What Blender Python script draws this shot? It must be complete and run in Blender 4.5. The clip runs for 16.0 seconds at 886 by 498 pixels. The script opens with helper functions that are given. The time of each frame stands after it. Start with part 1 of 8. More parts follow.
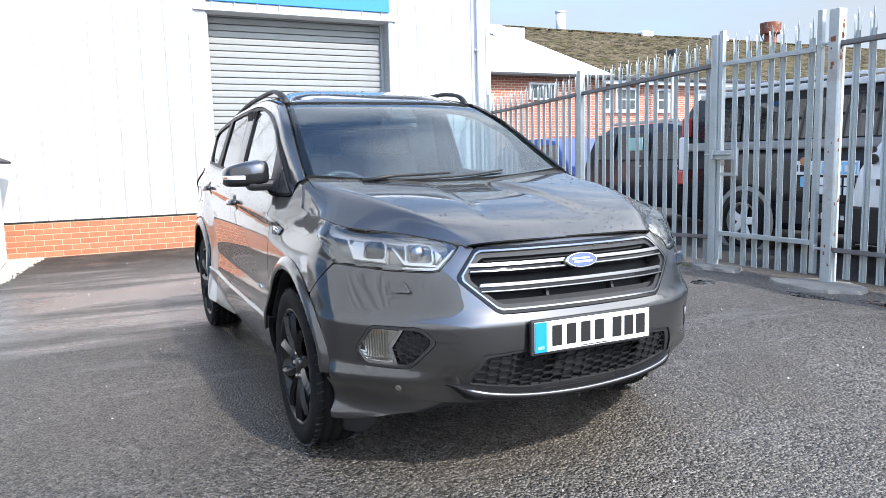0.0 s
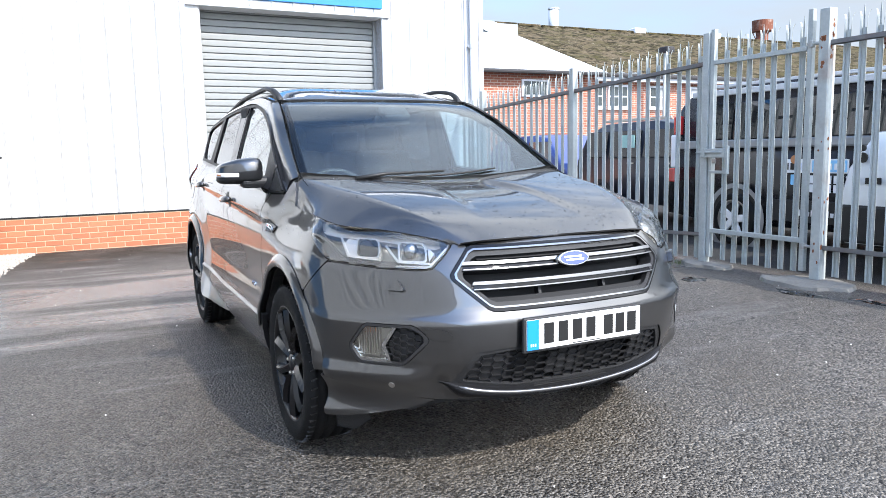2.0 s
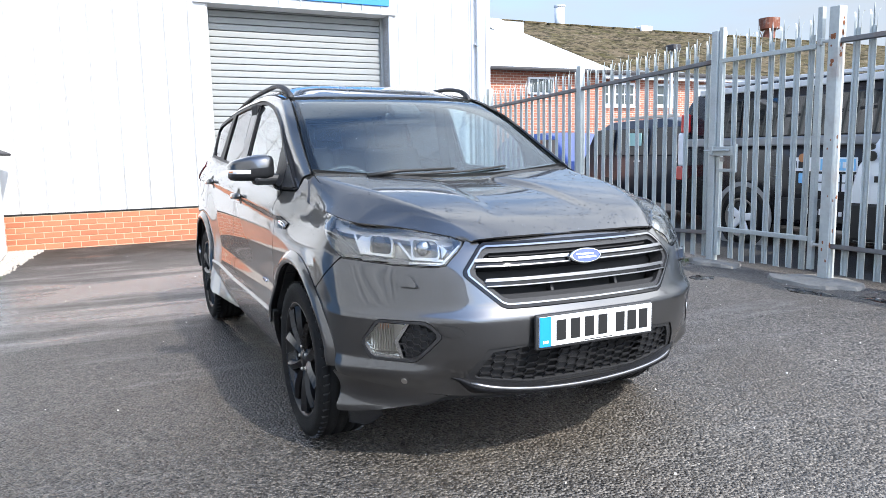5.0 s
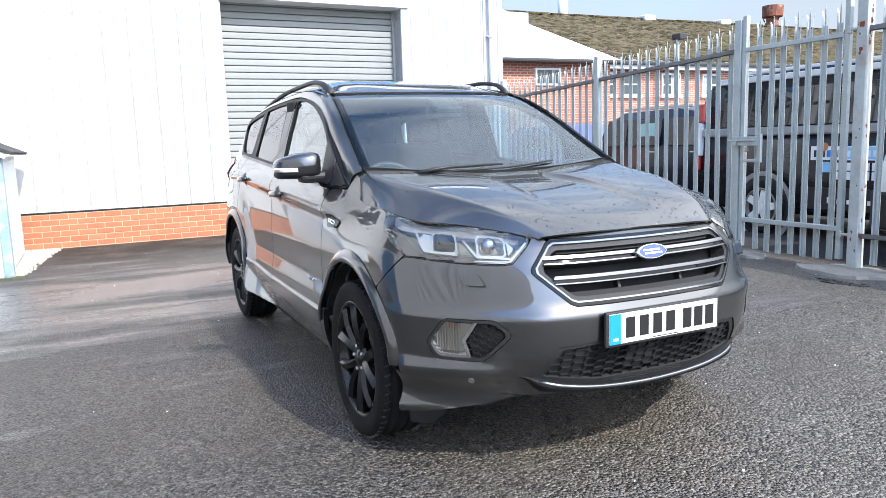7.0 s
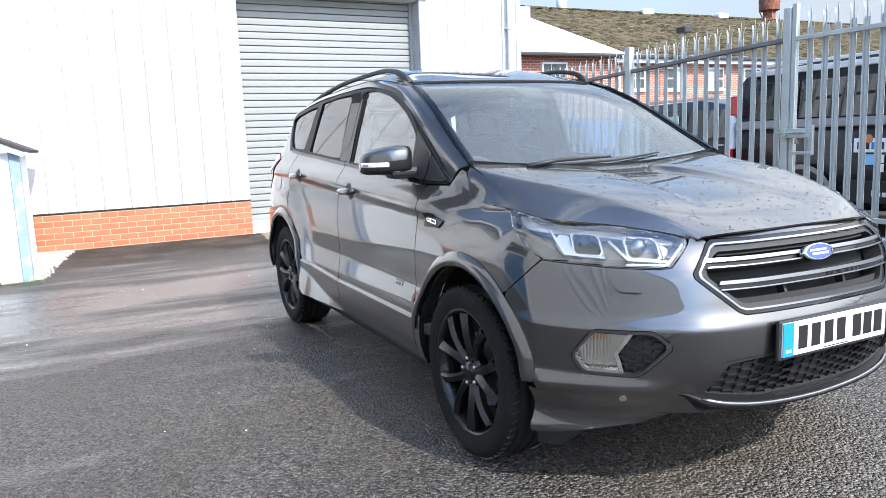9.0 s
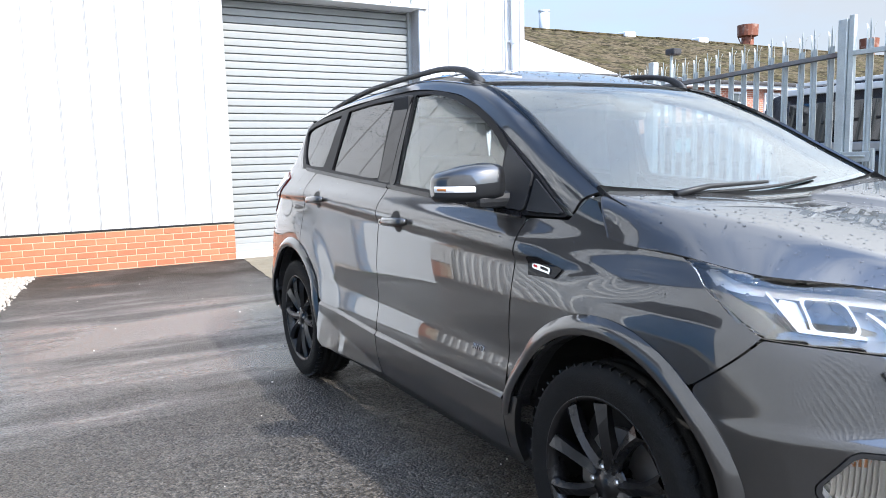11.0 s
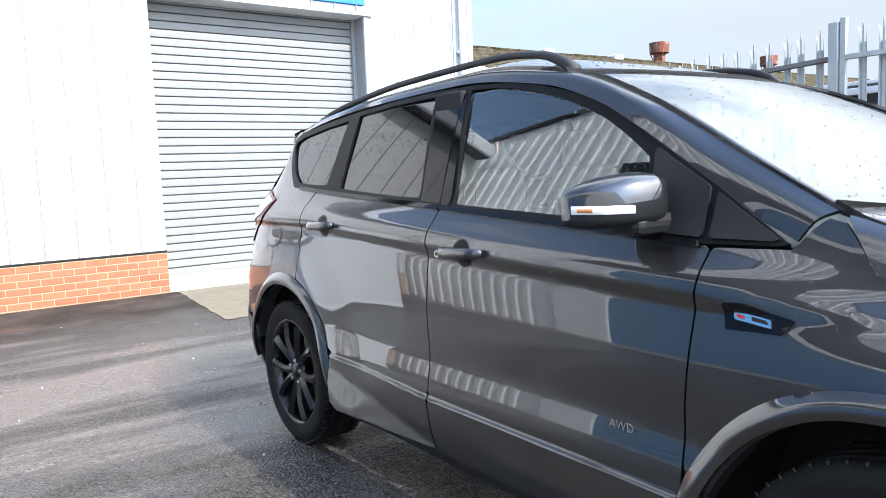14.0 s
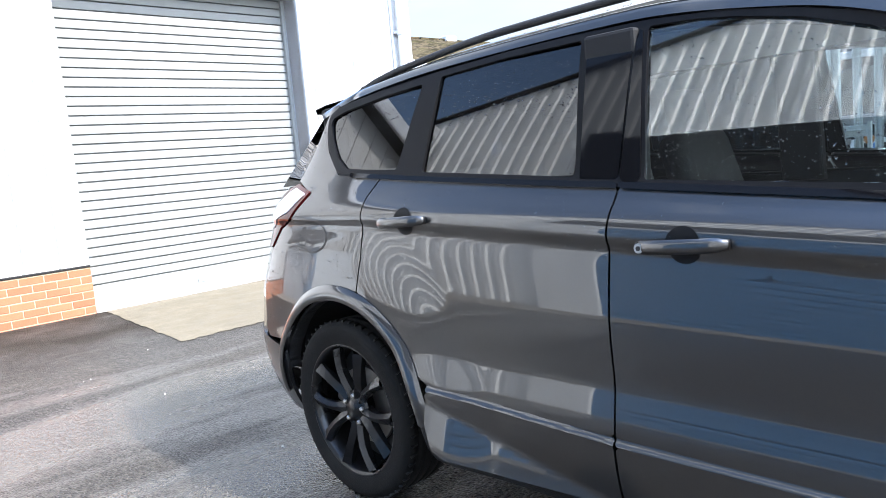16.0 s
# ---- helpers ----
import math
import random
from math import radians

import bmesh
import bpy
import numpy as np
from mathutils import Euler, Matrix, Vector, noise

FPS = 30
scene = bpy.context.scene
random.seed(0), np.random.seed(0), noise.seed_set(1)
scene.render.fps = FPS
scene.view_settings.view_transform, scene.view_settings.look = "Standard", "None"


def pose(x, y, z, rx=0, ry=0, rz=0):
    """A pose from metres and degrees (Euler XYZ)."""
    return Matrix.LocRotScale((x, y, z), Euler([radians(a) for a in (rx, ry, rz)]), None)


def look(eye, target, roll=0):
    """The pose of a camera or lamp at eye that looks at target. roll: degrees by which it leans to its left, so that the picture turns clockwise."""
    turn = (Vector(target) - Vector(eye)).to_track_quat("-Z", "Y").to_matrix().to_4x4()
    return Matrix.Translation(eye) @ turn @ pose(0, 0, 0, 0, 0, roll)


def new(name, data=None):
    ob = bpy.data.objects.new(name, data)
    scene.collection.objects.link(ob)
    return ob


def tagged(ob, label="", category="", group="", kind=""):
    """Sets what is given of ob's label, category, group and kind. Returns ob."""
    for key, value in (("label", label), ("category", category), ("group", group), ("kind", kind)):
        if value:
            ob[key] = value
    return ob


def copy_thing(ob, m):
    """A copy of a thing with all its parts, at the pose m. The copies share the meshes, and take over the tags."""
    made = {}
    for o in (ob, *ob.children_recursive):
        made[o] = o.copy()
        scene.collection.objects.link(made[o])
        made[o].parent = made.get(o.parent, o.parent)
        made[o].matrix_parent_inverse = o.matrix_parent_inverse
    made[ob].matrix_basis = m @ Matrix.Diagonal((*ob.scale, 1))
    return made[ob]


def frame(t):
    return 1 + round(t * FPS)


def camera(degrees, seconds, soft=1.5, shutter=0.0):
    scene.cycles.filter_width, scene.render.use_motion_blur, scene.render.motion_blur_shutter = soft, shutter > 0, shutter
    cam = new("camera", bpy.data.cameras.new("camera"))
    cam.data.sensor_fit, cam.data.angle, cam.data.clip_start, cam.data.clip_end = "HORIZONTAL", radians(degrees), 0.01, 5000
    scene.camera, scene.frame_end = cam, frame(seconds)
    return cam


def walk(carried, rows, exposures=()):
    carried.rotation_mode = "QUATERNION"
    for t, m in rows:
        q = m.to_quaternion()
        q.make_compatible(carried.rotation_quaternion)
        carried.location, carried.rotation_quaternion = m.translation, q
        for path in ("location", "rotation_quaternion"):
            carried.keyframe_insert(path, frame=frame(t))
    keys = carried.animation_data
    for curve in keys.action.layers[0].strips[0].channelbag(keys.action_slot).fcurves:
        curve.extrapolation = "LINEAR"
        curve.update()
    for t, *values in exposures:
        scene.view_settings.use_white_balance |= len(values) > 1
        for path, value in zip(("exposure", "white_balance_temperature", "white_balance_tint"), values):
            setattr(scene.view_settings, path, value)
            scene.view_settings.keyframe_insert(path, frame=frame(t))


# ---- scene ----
cam = camera(62.2, 16.0, 0.8)
PATH = [
    (0, (-1.647, -3.135, 1.246), (-0.796, -1.342, 0.998), -1.4),
    (0.5, (-1.653, -3.14, 1.257), (-0.795, -1.351, 1.005), -1.5),
    (1, (-1.657, -3.15, 1.258), (-0.797, -1.363, 1.005), -1.3),
    (1.5, (-1.653, -3.148, 1.254), (-0.788, -1.363, 0.998), -1.5),
    (2, (-1.658, -3.151, 1.256), (-0.789, -1.368, 0.997), -1.2),
    (2.5, (-1.662, -3.157, 1.26), (-0.791, -1.376, 1.001), -1.3),
    (3, (-1.665, -3.162, 1.259), (-0.797, -1.379, 0.999), -1.3),
    (5.3, (-1.703, -3.14, 1.255), (-0.847, -1.352, 0.988), -1.1),
    (5.5, (-1.721, -3.119, 1.26), (-0.865, -1.333, 0.986), -1.7),
    (6, (-1.801, -3.053, 1.249), (-0.935, -1.272, 0.968), -2.6),
    (6.5, (-1.85, -3.02, 1.269), (-0.987, -1.239, 0.981), -2.5),
    (7, (-1.892, -3.011, 1.279), (-1.038, -1.226, 0.993), -1.8),
    (7.5, (-1.978, -3.042, 1.299), (-1.133, -1.252, 1.013), -3.8),
    (8, (-2.071, -2.941, 1.295), (-1.181, -1.174, 1.005), -1.8),
    (8.5, (-2.203, -2.704, 1.296), (-1.274, -0.957, 1.009), -3.6),
    (9, (-2.228, -2.51, 1.274), (-1.347, -0.739, 0.978), -2.2),
    (9.5, (-2.191, -2.256, 1.295), (-1.308, -0.483, 1.019), -3.0),
    (10, (-2.193, -2.037, 1.272), (-1.309, -0.262, 1.01), -0.4),
    (10.2, (-2.227, -1.915, 1.272), (-1.321, -0.152, 1.01), -0.8),
    (12.3, (-2.203, -0.996, 1.27), (-1.165, 0.703, 1.081), -1.5),
    (12.5, (-2.229, -0.909, 1.268), (-1.16, 0.771, 1.086), -2.2),
    (13, (-2.264, -0.761, 1.278), (-1.091, 0.85, 1.101), -3.1),
    (13.5, (-2.267, -0.692, 1.276), (-1.099, 0.921, 1.094), -1.6),
    (14, (-2.312, -0.582, 1.269), (-1.155, 1.036, 1.066), -2.4),
    (14.5, (-2.288, -0.353, 1.254), (-1.153, 1.278, 1.031), -4.2),
    (15, (-2.3, -0.124, 1.253), (-1.085, 1.448, 1.029), -2.1),
    (15.5, (-2.424, 0.176, 1.269), (-1.098, 1.656, 1.044), -5.2),
    (16, (-2.466, 0.453, 1.258), (-1.098, 1.892, 1.018), -5.0),
]
walk(cam, [(t, look(eye, target, roll)) for t, eye, target, roll in PATH], [(0.0, 0.95), (10.5, 0.97), (12.5, 1.07), (14.5, 1.14), (16.0, 1.40)])

# ---- world, sun ----
CLOUD_LOW, CLOUD_HIGH, HAZE = (2.25, 2.5, 2.85, 1), (5.5, 5.75, 6.1, 1), (1.65, 1.95, 2.45, 1)
SUN_DIR = Vector((0.27, -1.05, 1.0)).normalized()
world = bpy.data.worlds.new("sky")
scene.world = world
world.use_nodes = True
wn, wl = world.node_tree.nodes, world.node_tree.links
wn.clear()
w_out, w_bg, w_sky = wn.new("ShaderNodeOutputWorld"), wn.new("ShaderNodeBackground"), wn.new("ShaderNodeTexSky")
w_sky.sky_type, w_sky.sun_disc = "NISHITA", False
w_sky.sun_elevation = math.asin(SUN_DIR.z)
w_sky.sun_rotation = math.atan2(SUN_DIR.x, SUN_DIR.y)
w_sky.air_density, w_sky.dust_density, w_sky.ozone_density = 1.0, 0.35, 1.8
def w_node(kind, **values):
    nd = wn.new("ShaderNode" + kind)
    for key, v in values.items():
        nd.inputs[key.replace("_", " ")].default_value = v
    return nd


def w_range(src, f0, f1, t0=0.0, t1=1.0):
    nd = w_node("MapRange", From_Min=f0, From_Max=f1, To_Min=t0, To_Max=t1)
    nd.interpolation_type = "SMOOTHSTEP"
    wl.new(src, nd.inputs["Value"])
    return nd.outputs["Result"]


def w_mix(fac, a, b):
    nd = wn.new("ShaderNodeMix")
    nd.data_type = "RGBA"
    wl.new(fac, nd.inputs["Factor"])
    for key, v in (("A", a), ("B", b)):
        if isinstance(v, tuple):
            nd.inputs[key].default_value = v
        else:
            wl.new(v, nd.inputs[key])
    return nd.outputs["Result"]


def w_math(kind, a, b):
    nd = wn.new("ShaderNodeMath")
    nd.operation = kind
    for i, v in enumerate((a, b)):
        if isinstance(v, float):
            nd.inputs[i].default_value = v
        else:
            wl.new(v, nd.inputs[i])
    return nd.outputs[0]


w_co, w_map, w_sep = wn.new("ShaderNodeTexCoord"), w_node("Mapping", Scale=(1.0, 1.0, 3.2)), wn.new("ShaderNodeSeparateXYZ")
w_noise = w_node("TexNoise", Scale=2.1, Detail=7, Roughness=0.55)
wl.new(w_co.outputs["Generated"], w_map.inputs["Vector"])
wl.new(w_map.outputs["Vector"], w_noise.inputs["Vector"])
wl.new(w_co.outputs["Generated"], w_sep.inputs["Vector"])
# more cloud to the east, thinner overhead
w_east = w_math("MULTIPLY", w_sep.outputs["X"], 0.28)
w_cover = w_range(w_math("ADD", w_noise.outputs["Fac"], w_math("SUBTRACT", w_east, w_math("MULTIPLY", w_sep.outputs["Y"], 0.10))), 0.37, 0.67)
w_over = w_range(w_sep.outputs["Z"], 0.46, 0.76)
w_wisp_map, w_wisp = w_node("Mapping", Scale=(1.1, 3.4, 1.0), Rotation=(0, 0, 0.7)), w_node("TexNoise", Scale=1.3, Detail=6, Roughness=0.5)
wl.new(w_co.outputs["Generated"], w_wisp_map.inputs["Vector"])
wl.new(w_wisp_map.outputs["Vector"], w_wisp.inputs["Vector"])
w_thin = w_math("MULTIPLY", w_range(w_math("ADD", w_wisp.outputs["Fac"], w_math("MULTIPLY", w_sep.outputs["X"], 0.25)), 0.46, 0.72), 0.5)
w_cover = w_math("ADD", w_math("MULTIPLY", w_cover, w_math("SUBTRACT", 1.0, w_over)), w_math("MULTIPLY", w_thin, w_over))
# cloud is bright high up and grey-blue through the haze near the horizon
w_cloud = w_mix(w_range(w_sep.outputs["Z"], 0.16, 0.46), CLOUD_LOW, CLOUD_HIGH)
w_haze = w_mix(w_range(w_sep.outputs["Z"], 0.02, 0.42, 0.85, 0.0), w_sky.outputs["Color"], HAZE)
w_sunward = wn.new("ShaderNodeVectorMath")
w_sunward.operation = "DOT_PRODUCT"
w_sunward.inputs[1].default_value = SUN_DIR
wl.new(w_co.outputs["Generated"], w_sunward.inputs[0])
w_glow = wn.new("ShaderNodeVectorMath")
w_glow.operation = "SCALE"
wl.new(w_mix(w_cover, w_haze, w_cloud), w_glow.inputs[0])
wl.new(w_range(w_sunward.outputs["Value"], 0.0, 0.95, 1.0, 3.4), w_glow.inputs["Scale"])
wl.new(w_glow.outputs["Vector"], w_bg.inputs["Color"])
wl.new(w_bg.outputs["Background"], w_out.inputs["Surface"])
w_bg.inputs["Strength"].default_value = 0.16

sun = new("sun", bpy.data.lights.new("sun", "SUN"))
sun.data.energy, sun.data.angle, sun.data.color = 3.7, radians(1.2), (1.0, 0.965, 0.915)
sun.matrix_world = look(SUN_DIR * 60, (0, 0, 0))


# ---- materials ----
def material(name, color, rough=0.5, metal=0.0, vary=0.12, scale=6.0, bump=0.0, bump_scale=60.0, coat=0.0, rough_vary=0.0,
             per_object=0.0, alpha_color=None, stain=0.0, coat_ior=1.5, transmission=0.0, ior=1.45, emission=None, spec=0.5):
    """A procedural material: base colour with variation at two scales, roughness variation and fine relief."""
    m = bpy.data.materials.new(name)
    m.use_nodes = True
    n, l = m.node_tree.nodes, m.node_tree.links
    b = n["Principled BSDF"]
    b.inputs["Roughness"].default_value, b.inputs["Metallic"].default_value = rough, metal
    b.inputs["Coat Weight"].default_value, b.inputs["Coat Roughness"].default_value = coat, 0.015
    b.inputs["Transmission Weight"].default_value, b.inputs["IOR"].default_value = transmission, ior
    b.inputs["Specular IOR Level"].default_value, b.inputs["Coat IOR"].default_value = spec, coat_ior
    b.inputs["Base Color"].default_value = (*color, 1)
    if emission:
        b.inputs["Emission Color"].default_value, b.inputs["Emission Strength"].default_value = (*color, 1), emission
    co = n.new("ShaderNodeTexCoord")
    if vary > 0 or stain > 0 or per_object > 0:
        big, fine = n.new("ShaderNodeTexNoise"), n.new("ShaderNodeTexNoise")
        big.inputs["Scale"].default_value, fine.inputs["Scale"].default_value = scale * 0.22, scale * 4
        big.inputs["Detail"].default_value, fine.inputs["Detail"].default_value = 5, 3
        l.new(co.outputs["Object"], big.inputs["Vector"])
        l.new(co.outputs["Object"], fine.inputs["Vector"])
        add = n.new("ShaderNodeMath")
        add.operation = "ADD"
        l.new(big.outputs["Fac"], add.inputs[0])
        l.new(fine.outputs["Fac"], add.inputs[1])
        last = add.outputs[0]
        spread = vary
        if per_object > 0:
            info, mul, add2 = n.new("ShaderNodeObjectInfo"), n.new("ShaderNodeMath"), n.new("ShaderNodeMath")
            mul.operation = "MULTIPLY_ADD"
            l.new(info.outputs["Random"], mul.inputs[0])
            mul.inputs[1].default_value = per_object / max(vary, 0.01)
            mul.inputs[2].default_value = -0.5 * per_object / max(vary, 0.01)
            add2.operation = "ADD"
            l.new(last, add2.inputs[0])
            l.new(mul.outputs[0], add2.inputs[1])
            last = add2.outputs[0]
        rng = n.new("ShaderNodeMapRange")
        rng.inputs["From Min"].default_value, rng.inputs["From Max"].default_value = 0.4, 1.6
        rng.inputs["To Min"].default_value, rng.inputs["To Max"].default_value = 1 - spread, 1 + spread
        rng.clamp = False
        l.new(last, rng.inputs["Value"])
        mix = n.new("ShaderNodeMix")
        mix.data_type, mix.blend_type = "RGBA", "MULTIPLY"
        mix.inputs["Factor"].default_value = 1
        mix.inputs["A"].default_value = (*color, 1)
        l.new(rng.outputs["Result"], mix.inputs["B"])
        out = mix.outputs["Result"]
        if stain > 0:
            sn, sr, sm = n.new("ShaderNodeTexNoise"), n.new("ShaderNodeValToRGB"), n.new("ShaderNodeMix")
            sn.inputs["Scale"].default_value, sn.inputs["Detail"].default_value = scale * 0.6, 8
            sr.color_ramp.elements[0].position, sr.color_ramp.elements[1].position = 0.52, 0.72
            sr.color_ramp.elements[1].color = (stain, stain, stain, 1)
            sm.data_type = "RGBA"
            sm.inputs["B"].default_value = (*(alpha_color or (0.12, 0.10, 0.08)), 1)
            l.new(co.outputs["Object"], sn.inputs["Vector"])
            l.new(sn.outputs["Fac"], sr.inputs["Fac"])
            l.new(sr.outputs["Color"], sm.inputs["Factor"])
            l.new(out, sm.inputs["A"])
            out = sm.outputs["Result"]
        l.new(out, b.inputs["Base Color"])
    if rough_vary > 0:
        rn, rr = n.new("ShaderNodeTexNoise"), n.new("ShaderNodeMapRange")
        rn.inputs["Scale"].default_value, rn.inputs["Detail"].default_value = scale * 0.7, 6
        rr.inputs["From Min"].default_value, rr.inputs["From Max"].default_value = 0.3, 0.7
        rr.inputs["To Min"].default_value, rr.inputs["To Max"].default_value = max(0.02, rough - rough_vary), min(1, rough + rough_vary)
        l.new(co.outputs["Object"], rn.inputs["Vector"])
        l.new(rn.outputs["Fac"], rr.inputs["Value"])
        l.new(rr.outputs["Result"], b.inputs["Roughness"])
    if bump > 0:
        bn, bp = n.new("ShaderNodeTexNoise"), n.new("ShaderNodeBump")
        bn.inputs["Scale"].default_value, bn.inputs["Detail"].default_value = bump_scale, 4
        bp.inputs["Strength"].default_value, bp.inputs["Distance"].default_value = bump, 0.01
        l.new(co.outputs["Object"], bn.inputs["Vector"])
        l.new(bn.outputs["Fac"], bp.inputs["Height"])
        l.new(bp.outputs["Normal"], b.inputs["Normal"])
    return m


PAINT = material("grey_metallic_paint", (0.047, 0.046, 0.0465), 0.38, 0.84, vary=0.05, scale=30, coat=1.0, coat_ior=1.75)
BAR_GREY = material("grey_grille_bar", (0.013, 0.013, 0.014), 0.5, vary=0.06, spec=0.25)
BLACK_SATIN = material("black_satin", (0.008, 0.008, 0.009), 0.42, vary=0.1, spec=0.14)
BLACK_PLASTIC = material("black_plastic", (0.016, 0.016, 0.017), 0.52, vary=0.2, scale=40, bump=0.25, bump_scale=900)
SAIL_BLACK = material("black_grained_cover", (0.014, 0.0145, 0.016), 0.45, vary=0.15, scale=40, spec=0.36, bump=0.15, bump_scale=900)
BLACK_GLOSS = material("black_gloss", (0.006, 0.006, 0.007), 0.04, vary=0.1, spec=0.28)
DARK_TRIM = material("dark_inner_trim", (0.012, 0.012, 0.013), 0.8, vary=0.2)
RUBBER = material("tyre_rubber", (0.009, 0.009, 0.009), 0.75, spec=0.2, vary=0.35, scale=9, bump=0.3, bump_scale=260, stain=0.14, alpha_color=(0.05, 0.046, 0.04))
CHROME = material("chrome", (0.78, 0.79, 0.80), 0.09, 1.0, vary=0.04)
DARK_CHROME = material("dark_chrome", (0.24, 0.24, 0.245), 0.16, 1.0, vary=0.08)
BAR_SILVER = material("grille_silver", (0.20, 0.20, 0.205), 0.32, 0.9, vary=0.06)
SATIN = material("satin_silver", (0.45, 0.435, 0.41), 0.28, 0.9, vary=0.06)
RIM_BLACK = material("black_alloy", (0.008, 0.008, 0.009), 0.3, 0.2, vary=0.15, coat=0.15, rough_vary=0.08)
STEEL = material("brake_steel", (0.28, 0.27, 0.26), 0.38, 0.9, vary=0.2)
LENS = material("clear_lens", (0.97, 0.98, 0.97), 0.02, vary=0, transmission=1.0, ior=1.6)
LAMP_INNER = material("pale_lamp_lining", (0.125, 0.123, 0.115), 0.35, 0.6, vary=0.08)
BEAD = material("water_bead", (0.97, 0.98, 1.0), 0.0, vary=0, transmission=1.0, ior=1.33)
GLASS = material("side_glass", (0.72, 0.80, 0.81), 0.012, vary=0, transmission=1.0, ior=1.75)
SCREEN = material("screen_glass", (0.50, 0.64, 0.70), 0.012, vary=0, transmission=1.0, ior=1.55)
TINT = material("privacy_glass", (0.03, 0.035, 0.04), 0.012, vary=0, transmission=1.0, ior=1.7)
AMBER = material("amber_lens", (0.50, 0.20, 0.07), 0.15, vary=0.1)
RED_LENS = material("red_lens", (0.45, 0.02, 0.02), 0.08, vary=0.1, coat=1)
DARK_RED = material("dark_red_lens", (0.09, 0.008, 0.008), 0.06, vary=0.1)
LAMP_WHITE = material("white_lens", (0.72, 0.72, 0.74), 0.12, vary=0.08, coat=1)
CLOTH = material("seat_cloth", (0.03, 0.03, 0.032), 0.9, vary=0.3, scale=30, bump=0.3, bump_scale=400)
GREY_CLOTH = material("grey_trim_cloth", (0.25, 0.25, 0.25), 0.9, vary=0.1)
PLATE_WHITE = material("plate_white", (0.80, 0.80, 0.78), 0.35, vary=0.03)
PLATE_BLUE = material("plate_blue", (0.01, 0.22, 0.62), 0.35, vary=0.05)
INK = material("ink_black", (0.01, 0.01, 0.01), 0.45, vary=0.05)
BADGE_BLUE = material("badge_blue", (0.01, 0.035, 0.22), 0.12, vary=0.05, coat=1)
WHITE_PAINT = material("white_print", (0.8, 0.8, 0.8), 0.4, vary=0.04)
RED_PAINT = material("red_print", (0.6, 0.03, 0.03), 0.4, vary=0.04)

CLAD = material("white_cladding", (0.55, 0.55, 0.545), 0.45, vary=0.035, scale=2.0, stain=0.06, alpha_color=(0.55, 0.53, 0.48))
TRIM_WHITE = material("white_trim", (0.62, 0.63, 0.65), 0.4, vary=0.06, scale=5, stain=0.25, alpha_color=(0.25, 0.23, 0.2))
SHUTTER = material("grey_shutter_steel", (0.240, 0.248, 0.242), 0.5, 0.0, vary=0.07, scale=3, stain=0.12, alpha_color=(0.25, 0.25, 0.23))
BRICK = material("orange_red_brick", (0.40, 0.138, 0.07), 0.85, vary=0.16, scale=22, bump=0.35, bump_scale=150, per_object=0.16)
MORTAR = material("pale_mortar", (0.43, 0.33, 0.23), 0.95, vary=0.15, scale=12, bump=0.3, bump_scale=180)
GALV = material("galvanised_steel", (0.36, 0.385, 0.37), 0.5, 0.15, vary=0.22, scale=14, rough_vary=0.12, stain=0.25, alpha_color=(0.52, 0.53, 0.54))
RUSTY = material("rusted_galvanised_steel", (0.40, 0.415, 0.39), 0.6, 0.05, vary=0.2, scale=7, stain=0.45, alpha_color=(0.27, 0.15, 0.09))
PAD_GREY = material("grey_broken_concrete", (0.20, 0.185, 0.16), 0.85, vary=0.3, scale=9, bump=0.5, bump_scale=80, stain=0.5, alpha_color=(0.09, 0.08, 0.065))
CONCRETE = material("old_concrete", (0.175, 0.146, 0.100), 0.6, vary=0.34, scale=7, bump=0.4, bump_scale=90, rough_vary=0.1, stain=0.4, alpha_color=(0.14, 0.12, 0.09))
KERB_WHITE = material("white_threshold", (0.70, 0.68, 0.64), 0.7, vary=0.12, scale=9, stain=0.3)
PVC = material("pale_grey_pipe", (0.55, 0.57, 0.60), 0.4, vary=0.06)
BLUE_SIGN = material("blue_sign_panel", (0.03, 0.20, 0.52), 0.35, vary=0.05)
SHED_WHITE = material("weathered_white_sheet", (0.70, 0.73, 0.75), 0.55, vary=0.12, scale=4, stain=0.2, alpha_color=(0.35, 0.33, 0.30))
SHED_BLUE = material("worn_blue_paint", (0.22, 0.31, 0.42), 0.55, vary=0.25, scale=10, stain=0.9, alpha_color=(0.50, 0.42, 0.38))
FELT = material("dark_roof_felt", (0.045, 0.042, 0.042), 0.9, vary=0.3, scale=9, bump=0.5, bump_scale=120)


